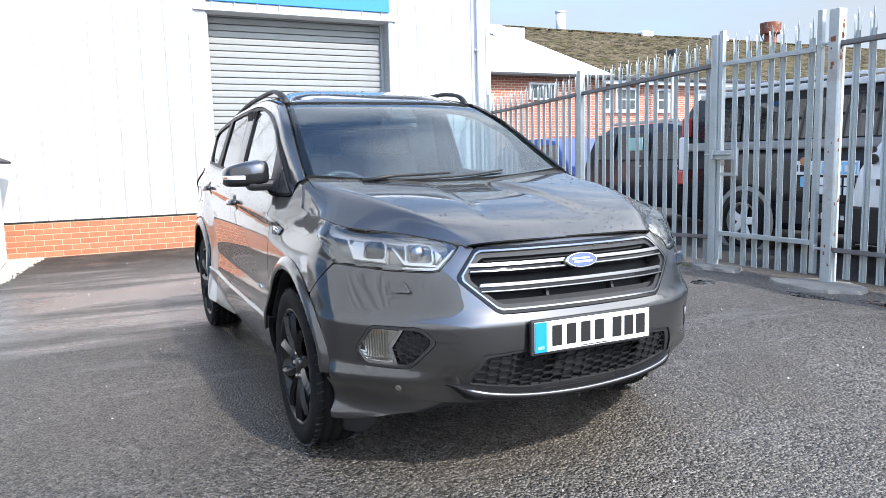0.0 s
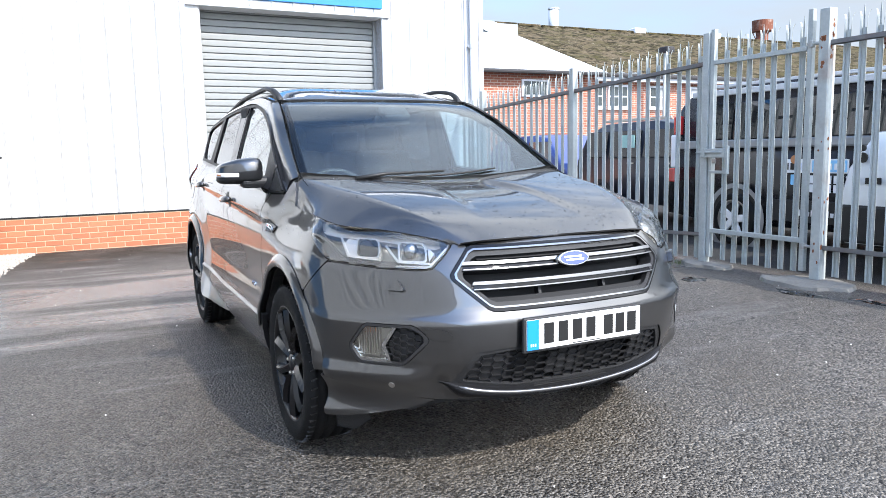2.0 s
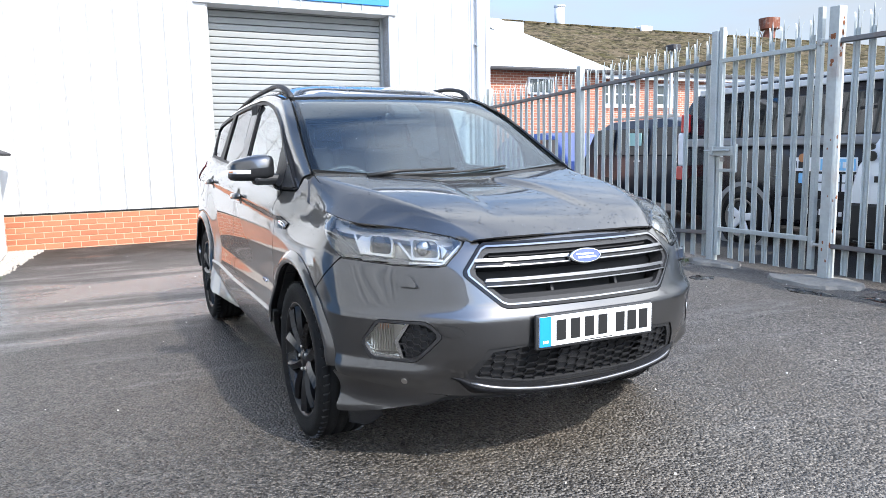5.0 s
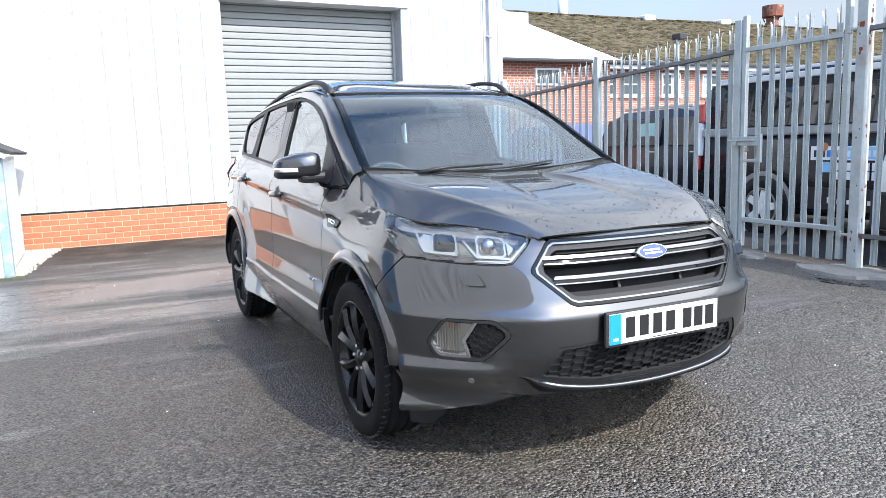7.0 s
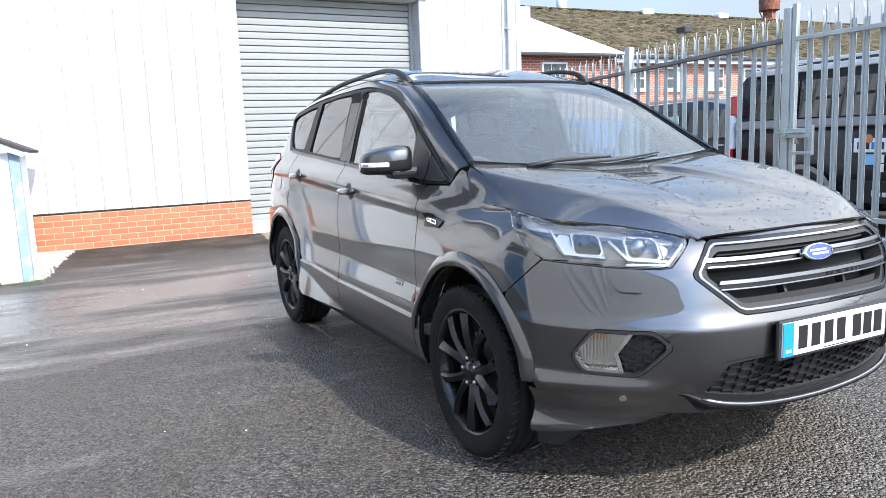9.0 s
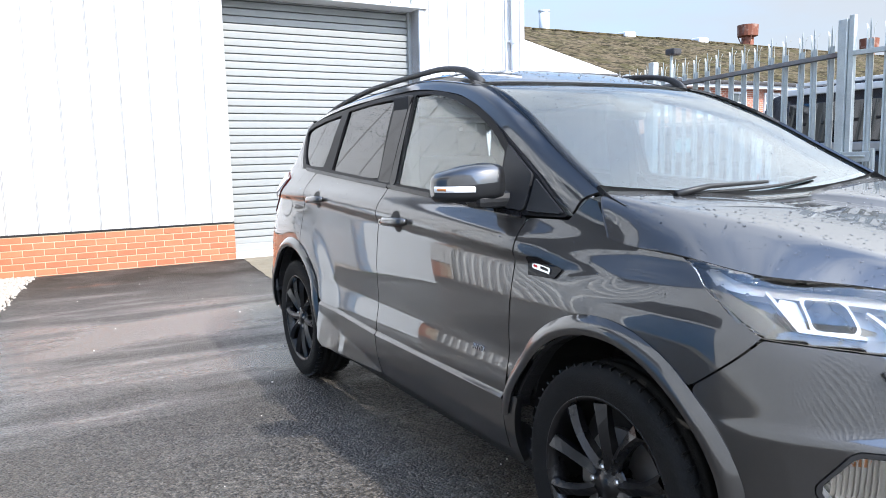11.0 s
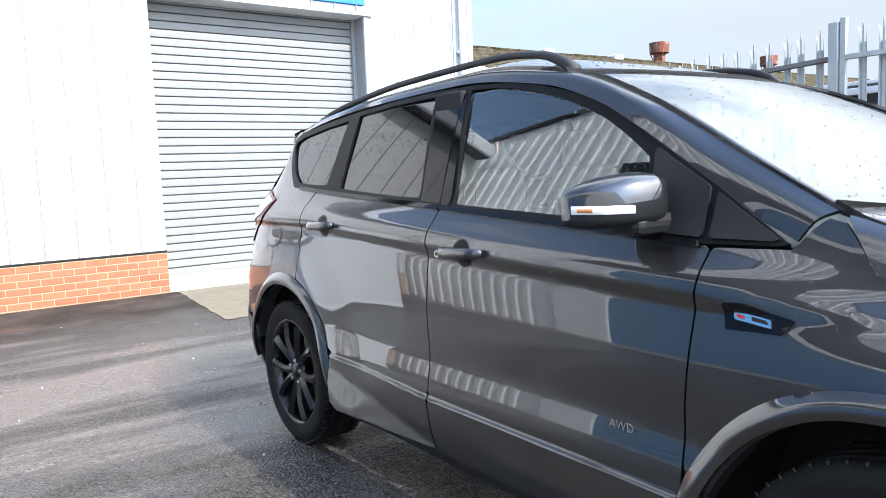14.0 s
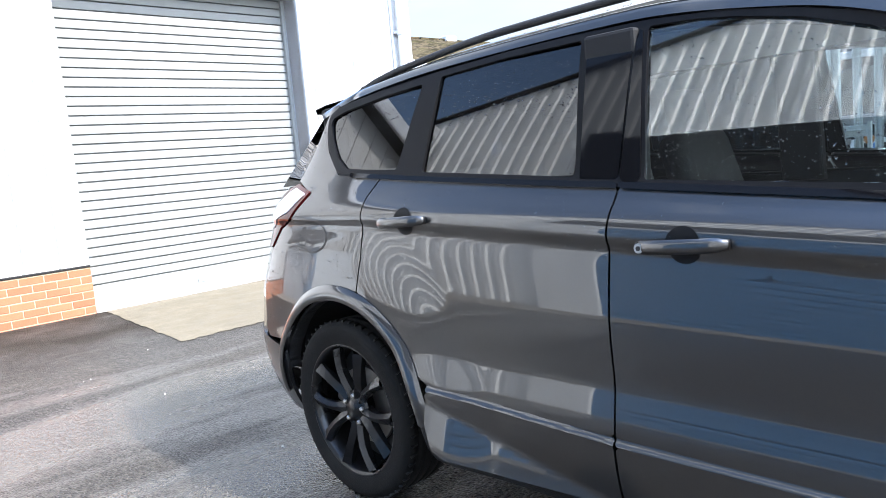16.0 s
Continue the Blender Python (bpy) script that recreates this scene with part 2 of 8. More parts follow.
def ground_material():
    """Damp asphalt: dark binder, pale and brown chips, wet sheen in patches."""
    m = bpy.data.materials.new("damp_asphalt")
    m.use_nodes = True
    n, l = m.node_tree.nodes, m.node_tree.links
    b = n["Principled BSDF"]
    co = n.new("ShaderNodeTexCoord")

    def noise_at(scale, detail=4, rough=0.55):
        t = n.new("ShaderNodeTexNoise")
        t.inputs["Scale"].default_value, t.inputs["Detail"].default_value, t.inputs["Roughness"].default_value = scale, detail, rough
        l.new(co.outputs["Object"], t.inputs["Vector"])
        return t.outputs["Fac"]

    def ramp(src, p0, p1, c0=(0, 0, 0, 1), c1=(1, 1, 1, 1)):
        r = n.new("ShaderNodeValToRGB")
        r.color_ramp.elements[0].position, r.color_ramp.elements[1].position = p0, p1
        r.color_ramp.elements[0].color, r.color_ramp.elements[1].color = c0, c1
        l.new(src, r.inputs["Fac"])
        return r.outputs["Color"]

    def mix(f, a, c, kind="MIX"):
        x = n.new("ShaderNodeMix")
        x.data_type, x.blend_type = "RGBA", kind
        for key, v in (("Factor", f), ("A", a), ("B", c)):
            if isinstance(v, (int, float)):
                x.inputs[key].default_value = v
            elif isinstance(v, tuple):
                x.inputs[key].default_value = v
            else:
                l.new(v, x.inputs[key])
        return x.outputs["Result"]

    vor = n.new("ShaderNodeTexVoronoi")
    vor.inputs["Scale"].default_value = 80
    l.new(co.outputs["Object"], vor.inputs["Vector"])
    chips = ramp(vor.outputs["Color"], 0.12, 0.95, (0.008, 0.0076, 0.0072, 1), (0.165, 0.152, 0.137, 1))
    brown = mix(ramp(noise_at(0.9, 6), 0.42, 0.68), chips, (0.078, 0.065, 0.050, 1), "MIX")
    base = mix(0.45, chips, brown)
    patch = ramp(noise_at(0.33, 5), 0.35, 0.7, (0.78, 0.78, 0.79, 1), (1.22, 1.2, 1.17, 1))
    base = mix(1.0, base, patch, "MULTIPLY")
    drift = n.new("ShaderNodeSeparateXYZ")
    l.new(co.outputs["Object"], drift.inputs["Vector"])
    lean, side = n.new("ShaderNodeMath"), n.new("ShaderNodeMapRange")
    lean.operation = "MULTIPLY_ADD"
    l.new(noise_at(0.6, 4), lean.inputs[0])
    lean.inputs[1].default_value = 3.0
    l.new(drift.outputs["X"], lean.inputs[2])
    side.inputs["From Min"].default_value, side.inputs["From Max"].default_value = -1.0, 4.0
    side.inputs["To Min"].default_value, side.inputs["To Max"].default_value = 0.56, 1.02
    l.new(lean.outputs[0], side.inputs["Value"])
    base = mix(1.0, base, side.outputs["Result"], "MULTIPLY")
    grit = n.new("ShaderNodeTexVoronoi")
    grit.inputs["Scale"].default_value = 165
    l.new(co.outputs["Object"], grit.inputs["Vector"])
    base = mix(1.0, base, ramp(grit.outputs["Color"], 0.1, 0.9, (0.30, 0.30, 0.31, 1), (1.9, 1.86, 1.78, 1)), "MULTIPLY")
    pale = ramp(noise_at(170, 2), 0.66, 0.70)
    base = mix(pale, base, (0.36, 0.34, 0.31, 1))
    # a faint rust stain near the brick wall
    rs, rd, rr = n.new("ShaderNodeMapping"), n.new("ShaderNodeVectorMath"), n.new("ShaderNodeMapRange")
    rs.inputs["Location"].default_value, rs.inputs["Scale"].default_value = (1.75 / 0.42, -7.2 / 0.16, 0), (1 / 0.42, 1 / 0.16, 1)
    rd.operation = "LENGTH"
    rr.inputs["From Min"].default_value, rr.inputs["From Max"].default_value = 1.1, 0.2
    l.new(co.outputs["Object"], rs.inputs["Vector"])
    l.new(rs.outputs["Vector"], rd.inputs[0])
    l.new(rd.outputs["Value"], rr.inputs["Value"])
    rust = mix(rr.outputs["Result"], (0, 0, 0, 1), ramp(noise_at(9, 5), 0.35, 0.65))
    base = mix(rust, base, (0.22, 0.085, 0.045, 1))
    # soil washed against the wall and the fence foot
    where = n.new("ShaderNodeSeparateXYZ")
    l.new(co.outputs["Object"], where.inputs["Vector"])
    edge = n.new("ShaderNodeMapRange")
    edge.inputs["From Min"].default_value, edge.inputs["From Max"].default_value = 5.9, 7.2
    l.new(where.outputs["Y"], edge.inputs["Value"])
    soil = mix(edge.outputs["Result"], (0, 0, 0, 1), ramp(noise_at(1.3, 6), 0.25, 0.6))
    base = mix(soil, base, mix(ramp(grit.outputs["Color"], 0.2, 0.9), (0.014, 0.011, 0.009, 1), (0.075, 0.062, 0.050, 1)))
    # greyer, duller paving beyond the fence, darkened for the shade under the parked vehicles
    far = n.new("ShaderNodeMapRange")
    far.inputs["From Min"].default_value, far.inputs["From Max"].default_value = 4.45, 4.75
    l.new(where.outputs["X"], far.inputs["Value"])
    base = mix(far.outputs["Result"], base, mix(ramp(grit.outputs["Color"], 0.1, 0.9), (0.018, 0.018, 0.018, 1), (0.058, 0.057, 0.055, 1)))
    l.new(base, b.inputs["Base Color"])
    # wet and drier streaks lying across the yard
    mp, st = n.new("ShaderNodeMapping"), n.new("ShaderNodeTexNoise")
    mp.inputs["Scale"].default_value = (0.42, 1.9, 1.0)
    st.inputs["Scale"].default_value, st.inputs["Detail"].default_value, st.inputs["Roughness"].default_value = 0.95, 6, 0.6
    l.new(co.outputs["Object"], mp.inputs["Vector"])
    l.new(mp.outputs["Vector"], st.inputs["Vector"])
    sep, rise, fall, band, dry = n.new("ShaderNodeSeparateXYZ"), n.new("ShaderNodeMapRange"), n.new("ShaderNodeMapRange"), n.new("ShaderNodeMath"), n.new("ShaderNodeMath")
    l.new(co.outputs["Object"], sep.inputs["Vector"])
    for node, y0, y1, v0, v1 in ((rise, 1.9, 3.4, 0.0, 1.0), (fall, 4.9, 6.0, 1.0, 0.0)):
        node.interpolation_type = "SMOOTHSTEP"
        node.inputs["From Min"].default_value, node.inputs["From Max"].default_value = y0, y1
        node.inputs["To Min"].default_value, node.inputs["To Max"].default_value = v0, v1
        l.new(sep.outputs["Y"], node.inputs["Value"])
    band.operation = "MULTIPLY"
    l.new(rise.outputs["Result"], band.inputs[0])
    l.new(fall.outputs["Result"], band.inputs[1])
    dry.operation = "MULTIPLY_ADD"
    l.new(band.outputs[0], dry.inputs[0])
    dry.inputs[1].default_value = -0.20
    shifted = n.new("ShaderNodeMath")
    shifted.operation = "ADD"
    l.new(st.outputs["Fac"], shifted.inputs[0])
    shifted.inputs[1].default_value = 0.14
    l.new(shifted.outputs[0], dry.inputs[2])
    wet = ramp(dry.outputs[0], 0.42, 0.58)
    rough = mix(wet, (0.25, 0.25, 0.25, 1), (0.48, 0.48, 0.48, 1))
    dull = mix(far.outputs["Result"], soil, (1, 1, 1, 1))
    l.new(mix(dull, rough, (0.8, 0.8, 0.8, 1)), b.inputs["Roughness"])
    l.new(mix(dull, mix(wet, (0.9, 0.9, 0.9, 1), (0.32, 0.32, 0.32, 1)), (0.12, 0.12, 0.12, 1)), b.inputs["Specular IOR Level"])
    bp = n.new("ShaderNodeBump")
    bp.inputs["Strength"].default_value = 1.0
    bd = mix(wet, (0.0030, 0.0030, 0.0030, 1), (0.0120, 0.0120, 0.0120, 1))
    l.new(bd, bp.inputs["Distance"])
    l.new(vor.outputs["Distance"], bp.inputs["Height"])
    bp.invert = True
    l.new(bp.outputs["Normal"], b.inputs["Normal"])
    return m


ASPHALT = ground_material()


# ---- mesh helpers ----
def mesh_object(name, bm, mat, parent=None, label="", smooth_faces=False):
    me = bpy.data.meshes.new(name)
    bm.to_mesh(me)
    bm.free()
    me.materials.append(mat)
    if smooth_faces:
        me.polygons.foreach_set("use_smooth", [True] * len(me.polygons))
    ob = new(name, me)
    ob.parent = parent
    return tagged(ob, label=label)


def part(name, bm, mat, parent, label="", smooth_faces=False):
    return mesh_object(name, bm, mat, parent, label, smooth_faces)


def pydata(name, verts, faces, mat, parent=None, label="", smooth_faces=True):
    me = bpy.data.meshes.new(name)
    me.from_pydata([tuple(v) for v in verts], [], faces)
    me.materials.append(mat)
    if smooth_faces:
        me.polygons.foreach_set("use_smooth", [True] * len(me.polygons))
    ob = new(name, me)
    ob.parent = parent
    return tagged(ob, label=label)


def thing(name, label, category, group="", kind="", at=None):
    ob = new(name)
    ob.empty_display_size = 0.1
    if at is not None:
        ob.matrix_world = at
    return tagged(ob, label, category, group, kind)


def add_box(bm, lo, hi, bevel=0.0, m=None):
    r = bmesh.ops.create_cube(bm, size=1)
    vs = r["verts"]
    for v in vs:
        v.co = Vector([lo[i] + (v.co[i] + 0.5) * (hi[i] - lo[i]) for i in range(3)])
    if bevel > 0:
        es = list({e for v in vs for e in v.link_edges})
        r = bmesh.ops.bevel(bm, geom=es, offset=bevel, segments=2, affect="EDGES", profile=0.5)
        vs = list({v for f in r["faces"] for v in f.verts} | {v for v in vs if v.is_valid})
    if m is not None:
        bmesh.ops.transform(bm, matrix=m, verts=vs)
    return bm


def box(lo, hi, bevel=0.0, m=None):
    return add_box(bmesh.new(), lo, hi, bevel, m)


def add_tube(bm, pts, r, sides=8, cap=True):
    """A round bar along a line of points; r: one radius or one per point."""
    pts = [Vector(p) for p in pts]
    rings = []
    for i, p in enumerate(pts):
        d = (pts[min(i + 1, len(pts) - 1)] - pts[max(i - 1, 0)]).normalized()
        q = d.to_track_quat("Z", "Y")
        rr = r[i] if isinstance(r, (list, tuple)) else r
        rings.append([bm.verts.new(p + q @ Vector((rr * math.cos(k * 2 * math.pi / sides), rr * math.sin(k * 2 * math.pi / sides), 0))) for k in range(sides)])
    for a, b in zip(rings, rings[1:]):
        for k in range(sides):
            bm.faces.new((a[k], a[(k + 1) % sides], b[(k + 1) % sides], b[k]))
    if cap:
        bm.faces.new(rings[0][::-1])
        bm.faces.new(rings[-1])
    return bm


def tube(pts, r, sides=8):
    return add_tube(bmesh.new(), pts, r, sides)


def add_prism(bm, outline, depth, m):
    """A flat outline (x, z) pulled from y = 0 to y = depth, placed by m."""
    a = [bm.verts.new(m @ Vector((x, 0, z))) for x, z in outline]
    b = [bm.verts.new(m @ Vector((x, depth, z))) for x, z in outline]
    bm.faces.new(a)
    bm.faces.new(b[::-1])
    for i in range(len(a)):
        j = (i + 1) % len(a)
        bm.faces.new((a[j], a[i], b[i], b[j]))
    return bm


def prism(outline, depth, m=Matrix()):
    bm = add_prism(bmesh.new(), outline, depth, m)
    bmesh.ops.recalc_face_normals(bm, faces=bm.faces)
    return bm


def lathe(profile, steps=48, axis="x", m=Matrix()):
    """A profile of (along, radius) turned round an axis."""
    bm = bmesh.new()
    rings = []
    for u, r in profile:
        ring = []
        for k in range(steps):
            c, s = r * math.cos(2 * math.pi * k / steps), r * math.sin(2 * math.pi * k / steps)
            ring.append(bm.verts.new(m @ Vector((u, c, s) if axis == "x" else (c, s, u))))
        rings.append(ring)
    for a, b in zip(rings, rings[1:]):
        for k in range(steps):
            bm.faces.new((a[k], a[(k + 1) % steps], b[(k + 1) % steps], b[k]))
    bmesh.ops.recalc_face_normals(bm, faces=bm.faces)
    return bm


def text_mesh(name, body, size, mat, m, parent, depth=0.0015, label=""):
    cu = bpy.data.curves.new(name, "FONT")
    cu.body, cu.size, cu.extrude, cu.align_x, cu.align_y = body, size, depth, "CENTER", "CENTER"
    tmp = bpy.data.objects.new(name, cu)
    scene.collection.objects.link(tmp)
    bpy.context.view_layer.update()
    me = bpy.data.meshes.new_from_object(tmp.evaluated_get(bpy.context.evaluated_depsgraph_get()))
    bpy.data.objects.remove(tmp)
    me.transform(m)
    me.materials.clear()
    me.materials.append(mat)
    ob = new(name, me)
    ob.parent = parent
    return tagged(ob, label=label)

# ---- ground ----
def gbox(lo, hi, mat, name, label, category, kind="structure", bevel=0.0):
    return tagged(mesh_object(name, box(lo, hi, bevel), mat), label, category, kind=kind)


bm = bmesh.new()
for x0, x1 in ((-600, -12), (-12, 12), (12, 600)):
    for y0, y1 in ((-600, -10), (-10, 12), (12, 900)):
        vs = [bm.verts.new((x, y, 0)) for x, y in ((x0, y0), (x1, y0), (x1, y1), (x0, y1))]
        bm.faces.new(vs)
bmesh.ops.remove_doubles(bm, verts=bm.verts, dist=0.001)
tagged(mesh_object("ground", bm, ASPHALT), "damp dark grey asphalt yard with pale chips", "ground", kind="structure")

# ---- the white clad building with its roller shutter ----
YW = 8.38          # face of the wall
DOOR_L, DOOR_R, DOOR_TOP, CORNER = 0.075, 2.95, 3.47, 4.86
BASE = 0.485        # top of the brick base
TILTED = Matrix.Translation((0.12, YW, 0)) @ Matrix.Rotation(radians(1.0), 4, "Z") @ Matrix.Translation((-0.12, -YW, 0))

building = thing("industrial_building", "white clad industrial unit with an orange brick base", "building", kind="structure")
building.matrix_world = TILTED


def cladding(name, x0, x1, z0, z1):
    """Vertical steel sheet with narrow joints every third of a metre."""
    bm = bmesh.new()
    pitch, joint, deep = 0.333, 0.013, 0.022
    xs = []
    k0 = math.floor((x0 - 0.12) / pitch)
    x = 0.12 + k0 * pitch
    while x < x1 + pitch:
        xs += [(x - joint, 0), (x - joint * 0.35, deep), (x + joint * 0.35, deep), (x + joint, 0), (x + pitch * 0.5 - 0.05, 0), (x + pitch * 0.5 - 0.045, 0.0015), (x + pitch * 0.5 + 0.045, 0.0015), (x + pitch * 0.5 + 0.05, 0)]
        x += pitch
    xs = [(max(x0, min(x1, u)), d) for u, d in xs]
    clean = [xs[0]]
    for p in xs[1:]:
        if p[0] > clean[-1][0] + 1e-5:
            clean.append(p)
    lo = [bm.verts.new((u, YW + d, z0)) for u, d in clean]
    hi = [bm.verts.new((u, YW + d, z1)) for u, d in clean]
    for i in range(len(lo) - 1):
        bm.faces.new((lo[i], lo[i + 1], hi[i + 1], hi[i]))
    return part(name, bm, CLAD, building)


TOP, LEFT = 4.78, -5.3

cladding("wall_cladding", LEFT, DOOR_L - 0.02, BASE + 0.02, TOP)
cladding("wall_cladding", DOOR_L - 0.02, DOOR_R + 0.02, DOOR_TOP + 0.12, TOP)
cladding("wall_cladding", DOOR_R + 0.02, CORNER - 0.06, 0.02, TOP)
SEAM = material("grey_sheet_seam", (0.47, 0.47, 0.47), 0.7, vary=0.1)
x = 0.12 + 0.333
while x < CORNER - 0.1:
    part("seam", box((x - 0.0018, YW - 0.0015, DOOR_TOP + 0.14 if x < DOOR_R + 0.06 else 0.02), (x + 0.0018, YW + 0.01, TOP)), SEAM, building)
    x += 0.333
x = 0.12 - 0.333
while x > LEFT:
    part("seam", box((x - 0.0018, YW - 0.0015, BASE + 0.03), (x + 0.0018, YW + 0.01, TOP)), SEAM, building)
    x -= 0.333
# wall core behind the sheet, with the doorway left open
part("wall_core", box((LEFT, YW + 0.03, 0), (DOOR_L, YW + 0.26, TOP)), MORTAR, building)
part("wall_core", box((DOOR_L, YW + 0.03, DOOR_TOP + 0.02), (DOOR_R, YW + 0.26, TOP)), MORTAR, building)
part("wall_core", box((DOOR_R, YW + 0.03, 0), (CORNER - 0.02, YW + 0.26, TOP)), MORTAR, building)
part("side_wall", box((CORNER - 0.03, YW + 0.02, 0), (CORNER, YW + 26, TOP)), CLAD, building)
part("roof", box((LEFT, YW - 0.05, TOP), (CORNER + 0.05, YW + 26, TOP + 0.12), 0.01), TRIM_WHITE, building)
part("soffit", box((LEFT, YW - 0.30, TOP - 0.06), (CORNER + 0.05, YW - 0.002, TOP - 0.03)), FELT, building)
part("eaves_gutter", box((LEFT, YW - 0.36, TOP - 0.04), (CORNER + 0.05, YW - 0.06, TOP + 0.20), 0.04), TRIM_WHITE, building, "deep white eaves gutter")
part("end_wall", box((LEFT - 0.03, YW + 0.02, 0), (LEFT, YW + 26, TOP)), CLAD, building)
part("corner_flashing", box((CORNER - 0.075, YW - 0.012, 0.0), (CORNER + 0.008, YW + 0.09, TOP), 0.004), TRIM_WHITE, building)
part("drip_flashing", box((LEFT, YW - 0.022, BASE + 0.002), (DOOR_L - 0.005, YW + 0.028, BASE + 0.024), 0.003), INK, building, "dark gap line over the bricks")

# doorway: reveals, head, sign and canopy strip
part("door_reveal", box((DOOR_R, YW - 0.012, 0), (DOOR_R + 0.075, YW + 0.34, DOOR_TOP + 0.02), 0.004), TRIM_WHITE, building)
part("door_reveal", box((DOOR_L - 0.012, YW + 0.02, BASE + 0.03), (DOOR_L + 0.002, YW + 0.34, DOOR_TOP + 0.02)), TRIM_WHITE, building)
part("door_head", box((DOOR_L - 0.2, YW - 0.05, DOOR_TOP), (DOOR_R + 0.13, YW + 0.34, DOOR_TOP + 0.035), 0.005), TRIM_WHITE, building)
part("door_head", box((DOOR_L - 0.15, YW - 0.03, DOOR_TOP + 0.035), (DOOR_R + 0.06, YW + 0.02, DOOR_TOP + 0.13), 0.004), TRIM_WHITE, building, "white head flashing with dirt streaks")
for i in range(9):
    x = DOOR_L + 0.05 + i * 0.335
    part("bracket", box((x, YW - 0.055, DOOR_TOP + 0.04), (x + 0.02, YW - 0.03, DOOR_TOP + 0.13), 0.002), GALV, building)
part("sign_panel", box((DOOR_L - 0.02, YW - 0.06, DOOR_TOP + 0.135), (DOOR_R, YW - 0.01, DOOR_TOP + 0.9), 0.006), BLUE_SIGN, building, "plain blue sign panel")

# roller shutter of curved slats
shutter = thing("roller_shutter", "closed grey steel roller shutter door", "shutter door", kind="structure")
shutter.matrix_world = TILTED
bm = bmesh.new()
n_seg = 8
pitch = 0.0995
zs = np.arange(0.16, DOOR_TOP + 0.02, pitch)
slat_me = bpy.data.meshes.new("slat")
prof = [(-0.006 - 0.0025 * math.sin(math.pi * k / n_seg) ** 0.4, 0.003 + (pitch - 0.017) * k / n_seg) for k in range(n_seg + 1)] + [(0.024, pitch - 0.013), (0.026, pitch - 0.004), (0.006, pitch)]
v, f = [], []
for x in (DOOR_L, DOOR_R):
    v += [(x, YW + 0.31 + d, z) for d, z in [(0.01, 0.0)] + prof]
k = len(prof) + 1
f = [(i, i + k, i + k + 1, i + 1) for i in range(k - 1)]
slat_me.from_pydata(v, [], f)
slat_me.materials.append(SHUTTER)
for z in zs:
    ob = new("slat", slat_me)
    ob.location = (0, 0, float(z))
    ob.parent = shutter
part("bottom_bar", box((DOOR_L + 0.01, YW + 0.285, 0.06), (DOOR_R - 0.01, YW + 0.33, 0.165), 0.006), SHUTTER, shutter)
part("backing", box((DOOR_L, YW + 0.34, 0.02), (DOOR_R, YW + 0.38, DOOR_TOP + 0.03)), DARK_TRIM, shutter)
part("guide_rail", box((DOOR_L + 0.002, YW + 0.262, 0.05), (DOOR_L + 0.05, YW + 0.338, DOOR_TOP), 0.004), SHUTTER, shutter)
part("guide_rail", box((DOOR_R - 0.05, YW + 0.262, 0.05), (DOOR_R - 0.002, YW + 0.338, DOOR_TOP), 0.004), SHUTTER, shutter)
for x in (1.35, 2.5):
    part("latch", box((x, YW + 0.27, 0.085), (x + 0.09, YW + 0.288, 0.12), 0.004), GALV, shutter)

thr = gbox((DOOR_L - 0.01, YW - 0.03, 0.0), (DOOR_R + 0.05, YW + 0.36, 0.06), KERB_WHITE, "door_threshold", "worn pale concrete door threshold", "threshold", bevel=0.01)
thr.matrix_world = TILTED
# concrete apron in front of the shutter
bm = bmesh.new()
rg = random.Random(5)
ap = [(-0.06 + 0.22 * i / 24 + rg.uniform(-0.012, 0.012), YW - 0.03 + (6.1 - YW + 0.03) * (1 - i / 24)) for i in range(25)][::-1]
ap += [(-0.06 + 3.21 * i / 60, 6.1 + rg.uniform(-0.02, 0.02)) for i in range(1, 60)] + [(3.15, 6.1), (3.15, YW - 0.03)]
vs = [bm.verts.new((x, y, 0.006)) for x, y in ap]
bm.faces.new(vs)
tagged(mesh_object("apron", bm, CONCRETE), "buff concrete apron before the shutter", "apron", kind="structure")

# downpipe by the corner
dp = thing("downpipe", "pale grey plastic downpipe on the white wall", "drainpipe", kind="structure")
dp.matrix_world = TILTED
part("pipe", tube([(CORNER - 0.24, YW - 0.085, 0.05), (CORNER - 0.24, YW - 0.085, TOP)], 0.055, 16), PVC, dp, smooth_faces=True)
for z in (1.4, 3.05, 4.7):
    part("pipe_collar", tube([(CORNER - 0.24, YW - 0.085, z), (CORNER - 0.24, YW - 0.085, z + 0.07)], 0.064, 16), PVC, dp)
    part("pipe_clip", box((CORNER - 0.32, YW - 0.06, z + 0.02), (CORNER - 0.16, YW - 0.001, z + 0.05), 0.004), PVC, dp)
for x in (CORNER - 0.36,):
    part("cable_conduit", tube([(x, YW - 0.02, 0.05), (x, YW - 0.02, TOP)], 0.012, 8), PVC, dp)

# brick base
base_wall = thing("brick_base", "orange red brick base wall with pale mortar", "brick wall", kind="structure")
base_wall.matrix_world = TILTED
part("mortar_bed", box((LEFT, YW - 0.012, -0.1), (DOOR_L - 0.006, YW + 0.03, BASE - 0.003)), MORTAR, base_wall)
part("mortar_bed", box((DOOR_L - 0.10, YW + 0.03, -0.1), (DOOR_L - 0.006, YW + 0.33, BASE - 0.003)), MORTAR, base_wall)

